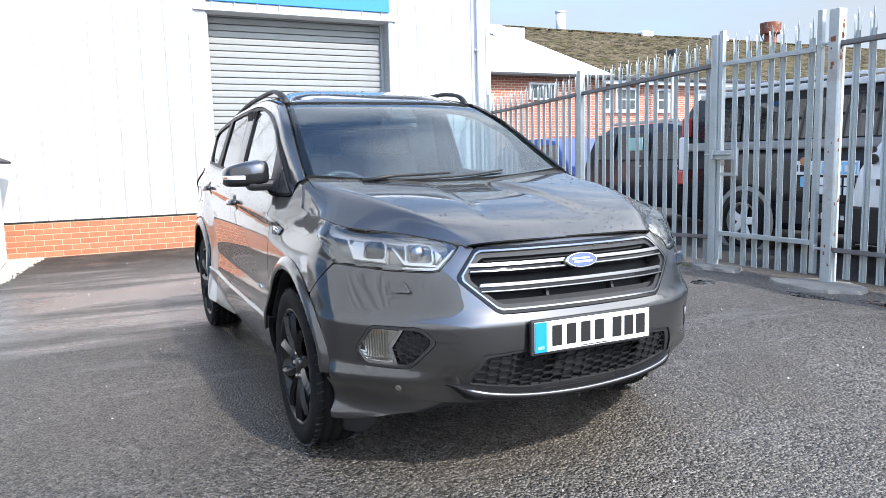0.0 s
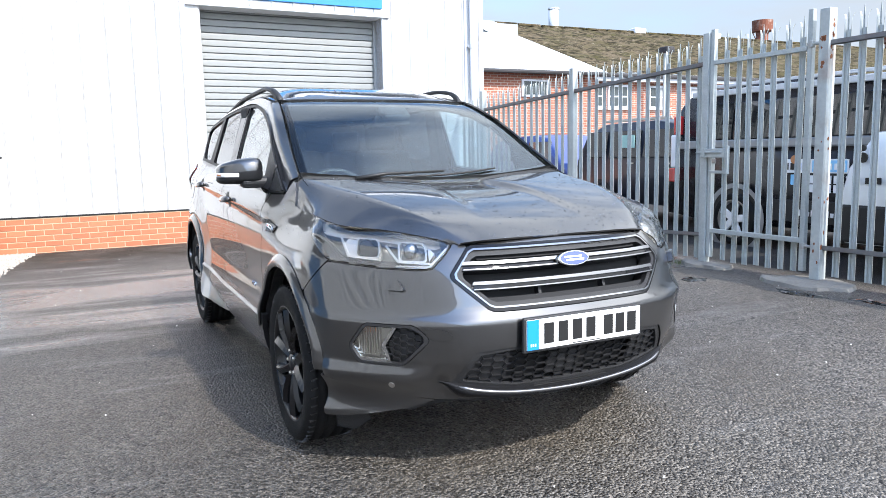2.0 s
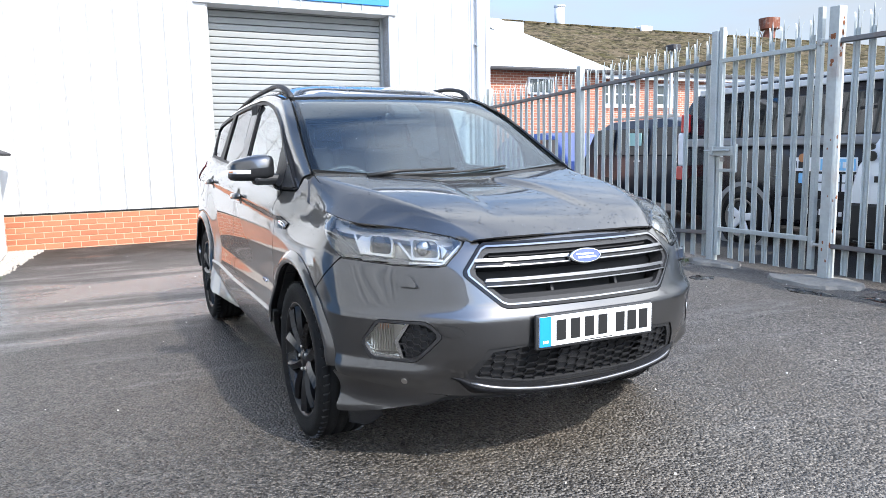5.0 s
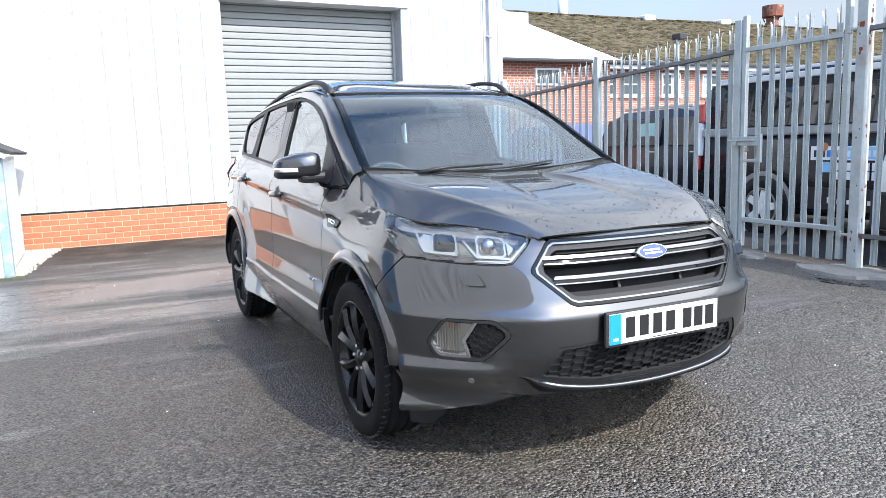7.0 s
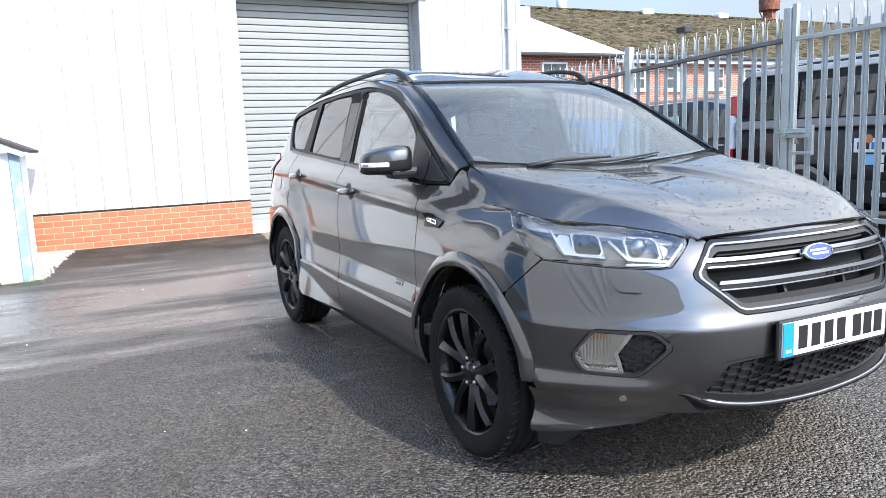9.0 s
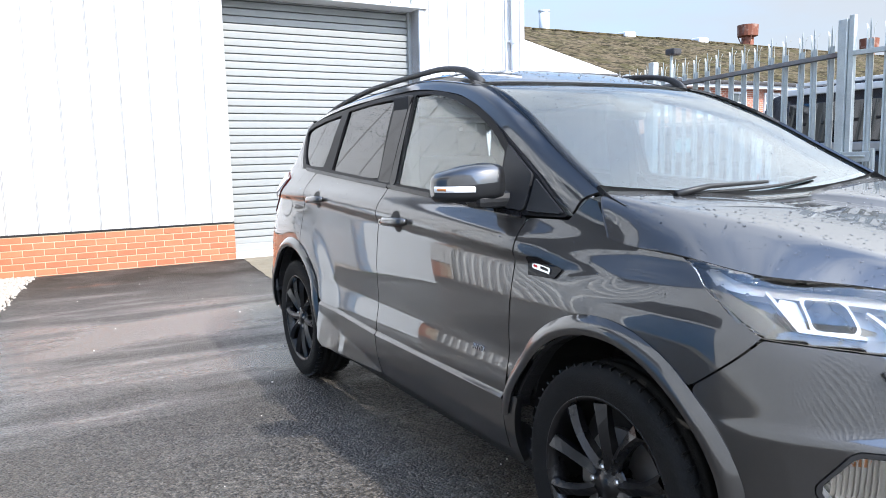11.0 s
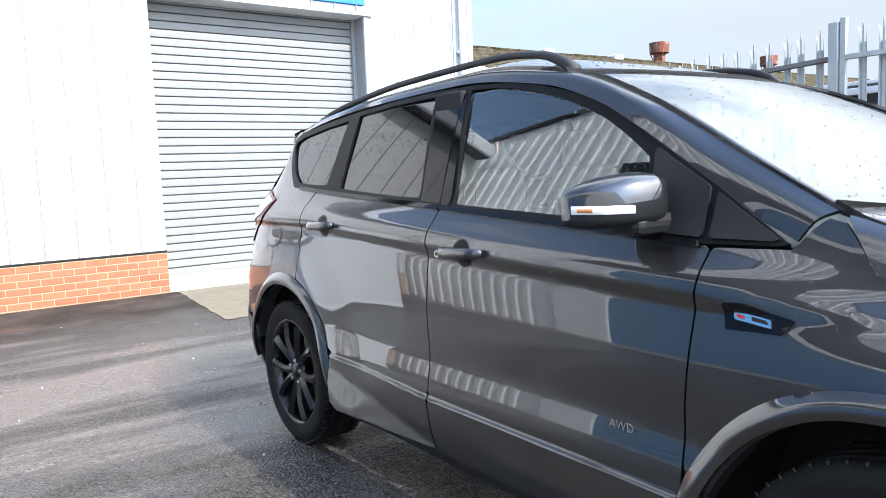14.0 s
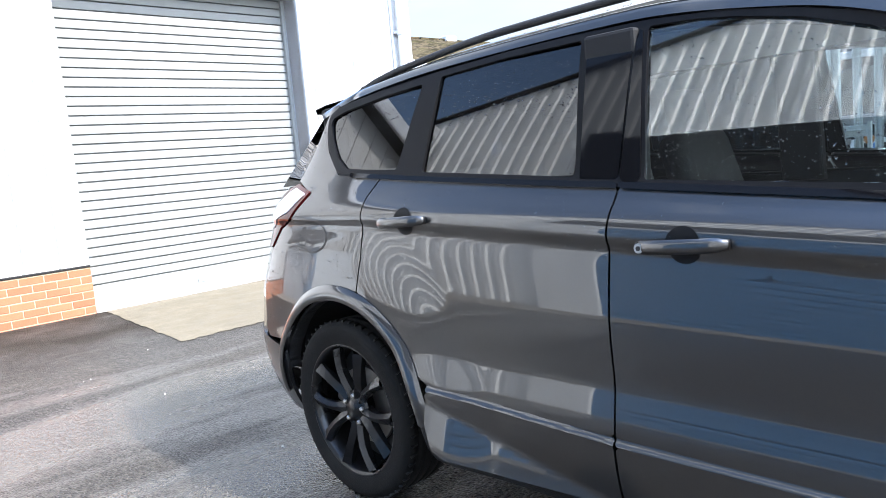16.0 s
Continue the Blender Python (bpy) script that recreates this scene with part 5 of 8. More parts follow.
# dark inner skin and wheel housings behind the panels
both("inner_skin", [(0.62, 0.26), (0.5, 0.40), (1.0, 0.82), (1.40, 0.95), (1.62, 0.98), (1.95, 1.03), (3.0, 1.10), (4.2, 1.18), (4.7, 1.18), (4.75, 0.3), (2.9, 0.24)], DARK_TRIM, car, step=0.05, offset=-0.04, gap=0, depth=0, circles=((*ARCH_F, 0.475), (*ARCH_R, 0.475)))
for y in (0.0, 2.69):
    for sx in (-1, 1):
        hw = bmesh.new()
        pr = [(0.52, 0.02), (0.50, 0.46), (0.80, 0.46)]
        arcs = [[hw.verts.new((sx * u, y + r * math.cos(t), 0.347 + r * math.sin(t))) for t in np.linspace(radians(-5), radians(185), 30)] for u, r in pr]
        for a_, b_ in zip(arcs, arcs[1:]):
            for k in range(29):
                hw.faces.new((a_[k], a_[k + 1], b_[k + 1], b_[k]))
        part("wheel_housing", hw, DARK_TRIM, car)
part("floor_pan", box((-0.50, -0.55, 0.25), (0.50, 3.3, 0.28)), DARK_TRIM, car)

# bonnet
hood_edge = np.stack([np.concatenate([[q] for q in [flank(np.array(a_), np.array(z_))]])[0] for a_, z_ in ((0.445, 0.922), (0.52, 0.941), (0.72, 0.969), (1.0, 0.989), (1.343, 1.019), (1.53, 1.030), (1.605, 1.045))])
hood_edge = np.array([[-p[0] + 0.003, p[1] - 0.004, p[2] - 0.008] for p in hood_edge.reshape(-1, 3)])
NV = 44
h_c = rail([(0, -0.799, 0.930), (0, -0.62, 0.99), (0, -0.30, 1.058), (0, 0.05, 1.098), (0, 0.115, 1.102)], NV)
h_d = rail([(0.190, -0.797, 0.929), (0.205, -0.62, 0.990), (0.195, -0.30, 1.059), (0.160, 0.05, 1.099), (0.15, 0.115, 1.103)], NV)
h_e = rail([(0.225, -0.796, 0.929), (0.240, -0.62, 0.991), (0.230, -0.30, 1.071), (0.195, 0.05, 1.118), (0.185, 0.118, 1.119)], NV)
h_k = rail([(0.405, -0.765, 0.922), (0.475, -0.62, 0.995), (0.60, -0.27, 1.082), (0.71, 0.04, 1.135), (0.752, 0.155, 1.156)], NV)
h_k2 = rail([(0.425, -0.758, 0.919), (0.515, -0.60, 0.985), (0.655, -0.25, 1.070), (0.745, 0.03, 1.120), (0.772, 0.145, 1.142)], NV)
h_o = rail(hood_edge, NV)
half = across([h_c, h_d, h_e, h_k, h_k2, h_o], (0, 0.24, 0.29, 0.76, 0.82, 1.0), 30)
full = np.concatenate([half[:, :0:-1] * np.array([-1, 1, 1]), half], axis=1)
sheet("bonnet", full, PAINT, car, "creased bonnet beaded with rain", depth=0.007, flip=False)

# screen pillars, roof sides, roof, windscreen
r_a = rail([(0.800, 0.235, 1.095), (0.785, 0.47, 1.212), (0.735, 0.82, 1.437), (0.695, 1.12, 1.530), (0.676, 1.55, 1.577), (0.676, 2.2, 1.562), (0.69, 2.72, 1.512), (0.70, 2.93, 1.455)], 60)
r_b = rail([(0.790, 0.20, 1.140), (0.768, 0.42, 1.250), (0.712, 0.78, 1.470), (0.668, 1.10, 1.568), (0.645, 1.55, 1.618), (0.642, 2.2, 1.602), (0.655, 2.74, 1.553), (0.665, 2.99, 1.49)], 60)
r_c = rail([(0.764, 0.160, 1.158), (0.740, 0.36, 1.264), (0.686, 0.72, 1.455), (0.640, 1.02, 1.564), (0.588, 1.55, 1.628), (0.565, 2.2, 1.618), (0.555, 2.78, 1.570), (0.56, 3.05, 1.515)], 60)
frame_grid = across([r_a, r_b, r_c], (0, 0.5, 1.0), 9)
sheet("side_frame", frame_grid * np.array([-1, 1, 1]), PAINT, car, "screen pillar and roof side", depth=0.01)
sheet("side_frame", frame_grid, PAINT, car, "screen pillar and roof side", depth=0.01, flip=True)
i_top = int(np.argmin(np.abs(r_c[:, 1] - 1.02)))
us = np.linspace(-1, 1, 33)
def top_row(e, t):
    """A line across the windscreen or the front of the roof."""
    return np.stack([(e[0] - 0.006) * us, e[1] - (0.055 + 0.02 * t) * (1 - us ** 2), e[2] - 0.004 + (1 - us ** 2) * (-0.045 * (1 - t) + 0.03 * t * (1 - t)) + 0.004 * t * (1 - us ** 6)], -1)


roof = np.stack([np.stack([r_c[i, 0] * us * 0.985, r_c[i, 1] - 0.07 * (1 - us ** 2) * (1 - smooth(r_c[i, 1], 1.0, 1.5)), r_c[i, 2] + (0.004 + 0.052 * smooth(r_c[i, 1], 0.95, 1.50)) * (1 - us ** 6)], -1) for i in range(i_top, 60)])
roof[0] = top_row(r_c[i_top], 1.0) + np.array([0, 0.004, 0.001])
sheet("roof", roof, PAINT, car, "roof skin beaded with rain", depth=0.01)
screen = []
for t in np.linspace(0.0, 1.0, 28):
    e = r_c[0] + 0
    j = t * i_top
    e = r_c[int(j)] * (1 - j % 1) + r_c[min(int(j) + 1, i_top)] * (j % 1)
    screen.append(top_row(e, t))
screen = np.stack(screen)
ws = sheet("windscreen", screen, SCREEN, car, "clear windscreen reflecting sky", depth=0.0, flip=bool(np.cross(screen[1, 16] - screen[0, 16], screen[0, 17] - screen[0, 16])[2] < 0), pane=0.004)
ws.visible_shadow = False
sheet("cowl", np.stack([screen[0] + np.array([0, -0.09, -0.045]), screen[0] + np.array([0, -0.03, -0.022]), screen[1] + np.array([0, 0, -0.006])]), BLACK_PLASTIC, car, "black cowl under the screen", depth=0.02)
for sgn in (0, 1):
    rim_, next_ = (screen[:, 0], screen[:, 1]) if sgn == 0 else (screen[:, -1], screen[:, -2])
    strip = np.stack([rim_, rim_ * 0.55 + next_ * 0.45], axis=1)
    sheet("screen_band", (strip if sgn == 0 else strip[:, ::-1]) + np.array([0, 0.004, -0.006]), INK, car, "", depth=0.0)
sheet("screen_band", screen[:3, :] + np.array([0, 0.004, -0.006]), INK, car, "", depth=0.0)

# side glass in black frames
FRAME = [(1.762, 1.084), (1.86, 1.150), (1.946, 1.210), (2.043, 1.270), (2.20, 1.363), (2.344, 1.440), (2.48, 1.490), (2.621, 1.527), (2.80, 1.558), (3.00, 1.574), (3.25, 1.576), (3.478, 1.570), (3.80, 1.551),
         (4.10, 1.524), (4.306, 1.500), (4.425, 1.470), (4.437, 1.448), (4.40, 1.385), (4.33, 1.305), (4.245, 1.236), (4.15, 1.226), (3.795, 1.200), (3.40, 1.172), (3.068, 1.150), (2.75, 1.132), (2.45, 1.112), (2.2, 1.097), (1.972, 1.082)]
GL_F = [(2.150, 1.122), (2.165, 1.290), (2.250, 1.350), (2.338, 1.402), (2.470, 1.457), (2.609, 1.502), (2.76, 1.533), (2.87, 1.548), (2.995, 1.554), (2.955, 1.166), (2.70, 1.152), (2.47, 1.140)]
GL_R = [(3.205, 1.553), (3.478, 1.549), (3.76, 1.532), (3.790, 1.224), (3.50, 1.204), (3.170, 1.182)]
GL_Q = [(3.850, 1.518), (4.05, 1.502), (4.26, 1.475), (4.37, 1.452), (4.385, 1.432), (4.34, 1.372), (4.27, 1.297), (4.205, 1.257), (4.1, 1.248), (3.92, 1.237)]
for sd in (0, 1):
    mm = bool(sd)
    panel("window_frame", flank, FRAME, BLACK_SATIN, car, step=0.010, holes=(GL_F, GL_R, GL_Q), offset=0.003, gap=0.001, depth=0.02, mirror=mm, label="black window surround")
    panel("window_glass", smooth_flank(GL_F), GL_F, GLASS, doors[0][sd], step=0.01, offset=-0.007, gap=-0.006, depth=0, pane=0.004, mirror=mm)
    panel("window_glass", smooth_flank(GL_R), GL_R, TINT, doors[1][sd], step=0.01, offset=-0.007, gap=-0.006, depth=0, pane=0.004, mirror=mm, label="dark privacy glass")
    panel("quarter_glass", smooth_flank(GL_Q), GL_Q, TINT, quarter[sd], step=0.01, offset=-0.007, gap=-0.006, depth=0, pane=0.004, mirror=mm, label="dark privacy glass")
    panel("pillar_cover", smooth_flank(GL_R), [(3.03, 1.160), (3.03, 1.556), (3.180, 1.552), (3.152, 1.168)], BLACK_GLOSS, doors[1][sd], step=0.016, offset=0.006, depth=0.01, mirror=mm)
    panel("pillar_cover", smooth_flank(GL_F), [(2.963, 1.155), (3.006, 1.554), (3.026, 1.556), (3.026, 1.160)], BLACK_GLOSS, doors[0][sd], step=0.016, offset=0.006, depth=0.01, mirror=mm)
    panel("belt_strip", flank, [(1.972, 1.074), (2.45, 1.106), (3.024, 1.144), (3.024, 1.160), (2.45, 1.122), (1.972, 1.090)], BLACK_GLOSS, doors[0][sd], step=0.012, offset=0.009, gap=0, depth=0.014, mirror=mm)
    panel("belt_strip", flank, [(3.028, 1.144), (3.40, 1.166), (3.795, 1.192), (4.16, 1.220), (4.16, 1.236), (3.795, 1.208), (3.40, 1.182), (3.028, 1.160)], BLACK_GLOSS, doors[1][sd], step=0.012, offset=0.009, gap=0, depth=0.014, mirror=mm)
    panel("sail_cover", flank, [(1.775, 1.090), (1.95, 1.203), (1.955, 1.092)], SAIL_BLACK, doors[0][sd], step=0.010, offset=0.012, depth=0.01, mirror=mm)
    panel("sail_cover", flank, [(1.968, 1.092), (1.968, 1.215), (2.145, 1.318), (2.132, 1.102)], SAIL_BLACK, doors[0][sd], step=0.010, offset=0.012, depth=0.01, mirror=mm)

# tailgate
tg = []
for z in np.linspace(0.58, 1.20, 14):
    x, y, _ = shell(np.linspace(4.80, OUT_A[-1], 12), np.full(12, z))
    row = np.stack([x, y, np.full(12, z)], -1)
    tg.append(np.concatenate([row, (row * np.array([-1, 1, 1]))[-2::-1]]))
sheet("tailgate", np.stack(tg), PAINT, car, depth=0.01)
e0, e1 = np.array([0.72, 3.27, 1.20]), np.array([0.60, 3.02, 1.52])
rg = np.stack([np.stack([(e0 * (1 - t) + e1 * t)[0] * us, (e0 * (1 - t) + e1 * t)[1] + 0.10 * (1 - us ** 2), np.full(33, (e0 * (1 - t) + e1 * t)[2])], -1) for t in np.linspace(0, 1, 8)])
sheet("rear_screen", rg, TINT, car, depth=0.0)
sp = np.stack([np.stack([0.62 * us, np.full(33, y) - 0.05 * us ** 2, np.full(33, z) - 0.02 * us ** 2], -1) for y, z in ((2.95, 1.556), (3.08, 1.548), (3.16, 1.535), (3.15, 1.515), (3.02, 1.50))])
sheet("spoiler", sp, PAINT, car, "roof spoiler", depth=0.0)


# wheels
def make_wheel():
    w = thing("wheel", "", "")
    r, rr = 0.347, 0.260
    prof = [(0.112, rr - 0.006), (0.116, rr + 0.012), (0.120, rr + 0.03), (0.1215, rr + 0.055), (0.118, r - 0.022), (0.108, r - 0.009), (0.094, r - 0.003)]
    groove = []
    for g0 in (0.075, 0.030, -0.015, -0.060):
        groove += [(g0 + 0.008, r), (g0 + 0.006, r - 0.008), (g0 - 0.006, r - 0.008), (g0 - 0.008, r)]
    prof = prof + groove + [(-u, q) for u, q in prof[::-1]]
    part("tyre", lathe([(-u, q) for u, q in prof], 72), RUBBER, w, "", True)
    bm = bmesh.new()
    for k in range(56):
        t = 2 * math.pi * k / 56
        m = Matrix.Rotation(t, 4, "X") @ Matrix.Translation((0, 0, r))
        add_box(bm, (-0.110, -0.0025, -0.008), (-0.084, 0.0025, 0.0008), 0, m @ Matrix.Rotation(radians(14), 4, "Z"))
        add_box(bm, (0.084, -0.0025, -0.008), (0.110, 0.0025, 0.0008), 0, m @ Matrix.Rotation(radians(14), 4, "Z"))
    tagged(part("tread_sipe", bm, INK, w), kind="stuff")
    rim = part("rim", lathe([(-0.100, rr + 0.001), (-0.112, rr - 0.002), (-0.113, rr - 0.010), (-0.100, rr - 0.020), (-0.06, rr - 0.030), (0.06, rr - 0.035), (0.10, rr - 0.01)], 72), RIM_BLACK, w, "gloss black alloy rim", True)
    for k in range(5):
        for sgn in (-1, 1):
            bm = bmesh.new()
            sect = []
            for s in np.linspace(0, 1, 7):
                rad = 0.050 + s * (rr - 0.022 - 0.050)
                ang = sgn * (radians(9.0) + radians(10.5) * s)
                wd = 0.0235 - 0.007 * math.sin(math.pi * s) + 0.003 * s * s
                xo = -0.088 - 0.010 * math.sin(math.pi * s * 0.9) - 0.014 * s
                c, sn = math.cos(ang), math.sin(ang)
                pc = Vector((xo, rad * sn, rad * c))
                tn = Vector((0, c, -sn))
                dep = 0.040 - 0.014 * s
                sect.append([bm.verts.new(pc + tn * wd + Vector((0.006, 0, 0))), bm.verts.new(pc + tn * wd * 0.30 * sgn - Vector((0.012, 0, 0))), bm.verts.new(pc - tn * wd + Vector((0.006, 0, 0))),
                             bm.verts.new(pc - tn * wd * 0.8 + Vector((dep, 0, 0))), bm.verts.new(pc + tn * wd * 0.8 + Vector((dep, 0, 0)))])
            for a_, b_ in zip(sect, sect[1:]):
                for q in range(5):
                    bm.faces.new((a_[q], a_[(q + 1) % 5], b_[(q + 1) % 5], b_[q]))
            bmesh.ops.recalc_face_normals(bm, faces=bm.faces)
            bmesh.ops.transform(bm, matrix=Matrix.Rotation(2 * math.pi * k / 5 + 0.25, 4, "X"), verts=bm.verts)
            part("spoke", bm, RIM_BLACK, w)
    part("hub", lathe([(-0.080, 0.075), (-0.092, 0.070), (-0.094, 0.036), (-0.102, 0.033), (-0.104, 0.0)], 32), RIM_BLACK, w, "", True)
    for k in range(5):
        t = 2 * math.pi * k / 5 + 0.25
        p = Vector((-0.088, 0.054 * math.sin(t), 0.054 * math.cos(t)))
        part("wheel_nut", tube([p, p + Vector((-0.012, 0, 0)), p + Vector((-0.017, 0, 0))], [0.0095, 0.0095, 0.006], 6), SATIN, w)
    part("brake_disc", lathe([(-0.030, 0.05), (-0.030, 0.15), (-0.014, 0.15), (-0.014, 0.05)], 40), STEEL, w)
    part("brake_caliper", box((-0.052, 0.08, -0.06), (0.02, 0.16, 0.06), 0.01), STEEL, w)
    part("inner_barrel", lathe([(0.02, 0.02), (0.02, rr - 0.03)], 40), DARK_TRIM, w)
    return w


wheel = make_wheel()
wheel.parent = car
wheel.matrix_basis = pose(-0.785, 0.0, 0.347)
for x, y, rz, rx in ((-0.785, 2.69, 0, 21), (0.785, 0.0, 180, 0), (0.785, 2.69, 180, 33)):
    copy_thing(wheel, pose(x, y, 0.347, rx, 0, rz))


# door mirrors, handles, rails, wipers, badges
def mirror_body(sx, door):
    """A rounded housing: flat back, domed front, with a lamp strip and a foot."""
    secs = []
    n_ = 20
    for s, w, h, yy, zz in ((0.0, 0.05, 0.046, 0.600, 1.176), (0.06, 0.078, 0.058, 0.602, 1.180), (0.25, 0.092, 0.064, 0.607, 1.182), (0.6, 0.090, 0.062, 0.625, 1.180), (0.9, 0.078, 0.052, 0.652, 1.175), (0.985, 0.062, 0.045, 0.662, 1.173), (1.03, 0.040, 0.036, 0.668, 1.172), (1.055, 0.018, 0.026, 0.672, 1.172)):
        ring = []
        for k in range(n_):
            t = 2 * math.pi * k / n_
            cy, cz = math.cos(t), math.sin(t)
            yv = math.copysign(abs(cy) ** 0.6, cy) * (w if cy < 0 else w * 0.55)
            zv = math.copysign(abs(cz) ** 0.52, cz) * h
            ring.append((sx * (0.845 + 0.198 * s), yy + yv, zz + zv + 0.012 * (1 - s)))
        secs.append(ring)
    v = [p for r_ in secs for p in r_]
    f = [(i * n_ + k, i * n_ + (k + 1) % n_, (i + 1) * n_ + (k + 1) % n_, (i + 1) * n_ + k) for i in range(len(secs) - 1) for k in range(n_)]
    f += [tuple(range(n_))[::-1], tuple((len(secs) - 1) * n_ + k for k in range(n_))]
    if sx < 0:
        f = [q[::-1] for q in f]
    low = {k for k in range(n_) if math.sin(2 * math.pi * (k + 0.5) / n_) < -0.1}
    dn = [q for q in f if len(q) == 4 and min(q) % n_ in low and max(q) - min(q) == n_ + 1]
    up = [q for q in f if q not in dn]
    mir = pydata("door_mirror", v, up, PAINT, door, "grey door mirror with black base and lamp strip")
    used = sorted({i for q in dn for i in q})
    at = {i: n for n, i in enumerate(used)}
    pydata("mirror_base", [v[i] for i in used], [tuple(at[i] for i in q) for q in dn], SAIL_BLACK, mir)
    part("mirror_foot", box((min(sx * 0.79, sx * 0.95), 0.535, 1.103), (max(sx * 0.79, sx * 0.95), 0.64, 1.158), 0.022), SAIL_BLACK, mir)
    # the lamp lies on the front and wraps round the outer end
    ks = (0.25, 0.6, 0.9, 0.985, 1.03, 1.055)
    for name, s0, s1, z0, z1, out, mt, lb in (("indicator_strip", 0.60, 1.052, 1.160, 1.180, 0.0025, LAMP_WHITE, "clear indicator strip"), ("indicator_bulb", 0.975, 1.035, 1.163, 1.175, 0.0045, AMBER, "amber bulb")):
        bm = bmesh.new()
        rows = []
        for s in np.linspace(s0, s1, 24):
            yf = lambda q: np.interp(q, ks, (0.607, 0.625, 0.652, 0.662, 0.668, 0.672)) - np.interp(q, ks, (0.092, 0.090, 0.078, 0.062, 0.040, 0.018))
            tx, ty = 0.198 * 0.02, yf(s + 0.01) - yf(s - 0.01)
            ln = math.hypot(tx, ty)
            nx, ny = ty / ln * out, -tx / ln * out
            top = z1 - (0.010 * max(0, (0.64 - s) / 0.08) ** 2)
            rows.append([bm.verts.new((sx * (0.845 + 0.198 * s + nx * g), yf(s) + ny * g, z)) for g, z in ((0.2, z0), (1.0, z0 + 0.004), (1.0, (z0 + top) / 2), (1.0, top - 0.003), (0.2, top))])
        for a_, b_ in zip(rows, rows[1:]):
            for q in range(4):
                bm.faces.new((a_[q], b_[q], b_[q + 1], a_[q + 1]) if sx > 0 else (a_[q], a_[q + 1], b_[q + 1], b_[q]))
        part(name, bm, mt, mir, lb, True)
    part("mirror_glass", box((min(sx * 0.865, sx * 1.03), 0.672, 1.13), (max(sx * 0.865, sx * 1.03), 0.678, 1.225), 0.003), CHROME, mir)


for sd, sx in ((0, -1), (1, 1)):
    mirror_body(sx, car)
    for door, a0, z0, keyed in ((doors[0][sd], 2.822, 1.012, True), (doors[1][sd], 3.812, 1.068, False)):
        x, y, z = (float(q) for q in flank(np.array(a0), np.array(z0)))
        panel("handle_cup", flank, [(a0 + 0.045 * math.cos(t), z0 + 0.046 * math.sin(t)) for t in np.linspace(0, 6.28, 25)[:-1]], BLACK_SATIN, door, step=0.008, offset=0.0015, gap=0, depth=0, mirror=bool(sd))
        pts, rad = [], []
        for s in np.linspace(-1, 1, 13):
            xx, yy, zz = (float(q) for q in flank(np.array(a0 + 0.118 * s), np.array(z0 - 0.006 * s)))
            pts.append((sx * (abs(xx) + 0.012 + 0.022 * (1 - s ** 4)), yy, zz))
        bm = bmesh.new()
        rings = []
        for p, s in zip(pts, np.linspace(-1, 1, 13)):
            hh = 0.0195 * (1 - 0.35 * s ** 8)
            rings.append([bm.verts.new((p[0] + sx * dx, p[1], p[2] + dz * hh)) for dx, dz in ((0.004, -0.8), (0.009, -0.3), (0.009, 0.45), (0.003, 1.0), (-0.010, 0.9), (-0.010, -0.9))])
        for a_, b_ in zip(rings, rings[1:]):
            for q in range(6):
                bm.faces.new((a_[q], a_[(q + 1) % 6], b_[(q + 1) % 6], b_[q]))
        bm.faces.new(rings[0]), bm.faces.new(rings[-1][::-1])
        bmesh.ops.recalc_face_normals(bm, faces=bm.faces)
        part("door_handle", bm, PAINT, door, "", True)
        if keyed:
            xx, yy, zz = pts[-2]
            part("lock_cover", tube([(xx, yy, zz), (xx + sx * 0.012, yy, zz)], [0.013, 0.012], 14), SATIN, door)
            part("lock", tube([(xx, yy, zz), (xx + sx * 0.0135, yy, zz)], [0.007, 0.006], 12), INK, door)
    # roof rail
    n_ = 40
    rl = rail([(0.615, 1.035, 1.575), (0.622, 1.09, 1.610), (0.625, 1.17, 1.636), (0.620, 1.42, 1.662), (0.61, 2.01, 1.652), (0.605, 2.5, 1.612), (0.61, 2.72, 1.575), (0.62, 2.80, 1.545)], n_)
    bm = bmesh.new()
    rings = []
    for i, p in enumerate(rl):
        hh = 0.014 + 0.022 * (1 - smooth(p[1], 1.04, 1.20)) + 0.016 * smooth(p[1], 2.62, 2.8)
        rings.append([bm.verts.new((sx * (p[0] + dx), p[1], p[2] + dz * (hh if dz < 0 else 0.012))) for dx, dz in ((-0.016, -0.7), (-0.013, 0.6), (-0.004, 1), (0.008, 0.8), (0.017, 0.1), (0.016, -0.8), (0.0, -1.0))])
    for a_, b_ in zip(rings, rings[1:]):
        for q in range(7):
            bm.faces.new((a_[q], a_[(q + 1) % 7], b_[(q + 1) % 7], b_[q]))
    bm.faces.new(rings[0]), bm.faces.new(rings[-1][::-1])
    bmesh.ops.recalc_face_normals(bm, faces=bm.faces)
    rr_ = part("roof_rail", bm, BLACK_PLASTIC, car, "black roof rail", True)
    for y0, y1, zt in ((1.05, 1.20, 1.585), (2.62, 2.78, 1.56)):
        part("rail_foot", box((min(sx * 0.605, sx * 0.632), y0, zt - 0.04), (max(sx * 0.605, sx * 0.632), y1, zt + 0.012), 0.012), BLACK_PLASTIC, rr_)
    # wing badge
    bd = panel("wing_badge", flank, [(1.888, 0.963), (1.842, 0.965), (1.726, 0.936), (1.752, 0.906), (1.877, 0.903)], BLACK_GLOSS, car, step=0.006, offset=0.006, gap=0, depth=0.01, mirror=bool(sd), label="black wing badge with a bright plate")
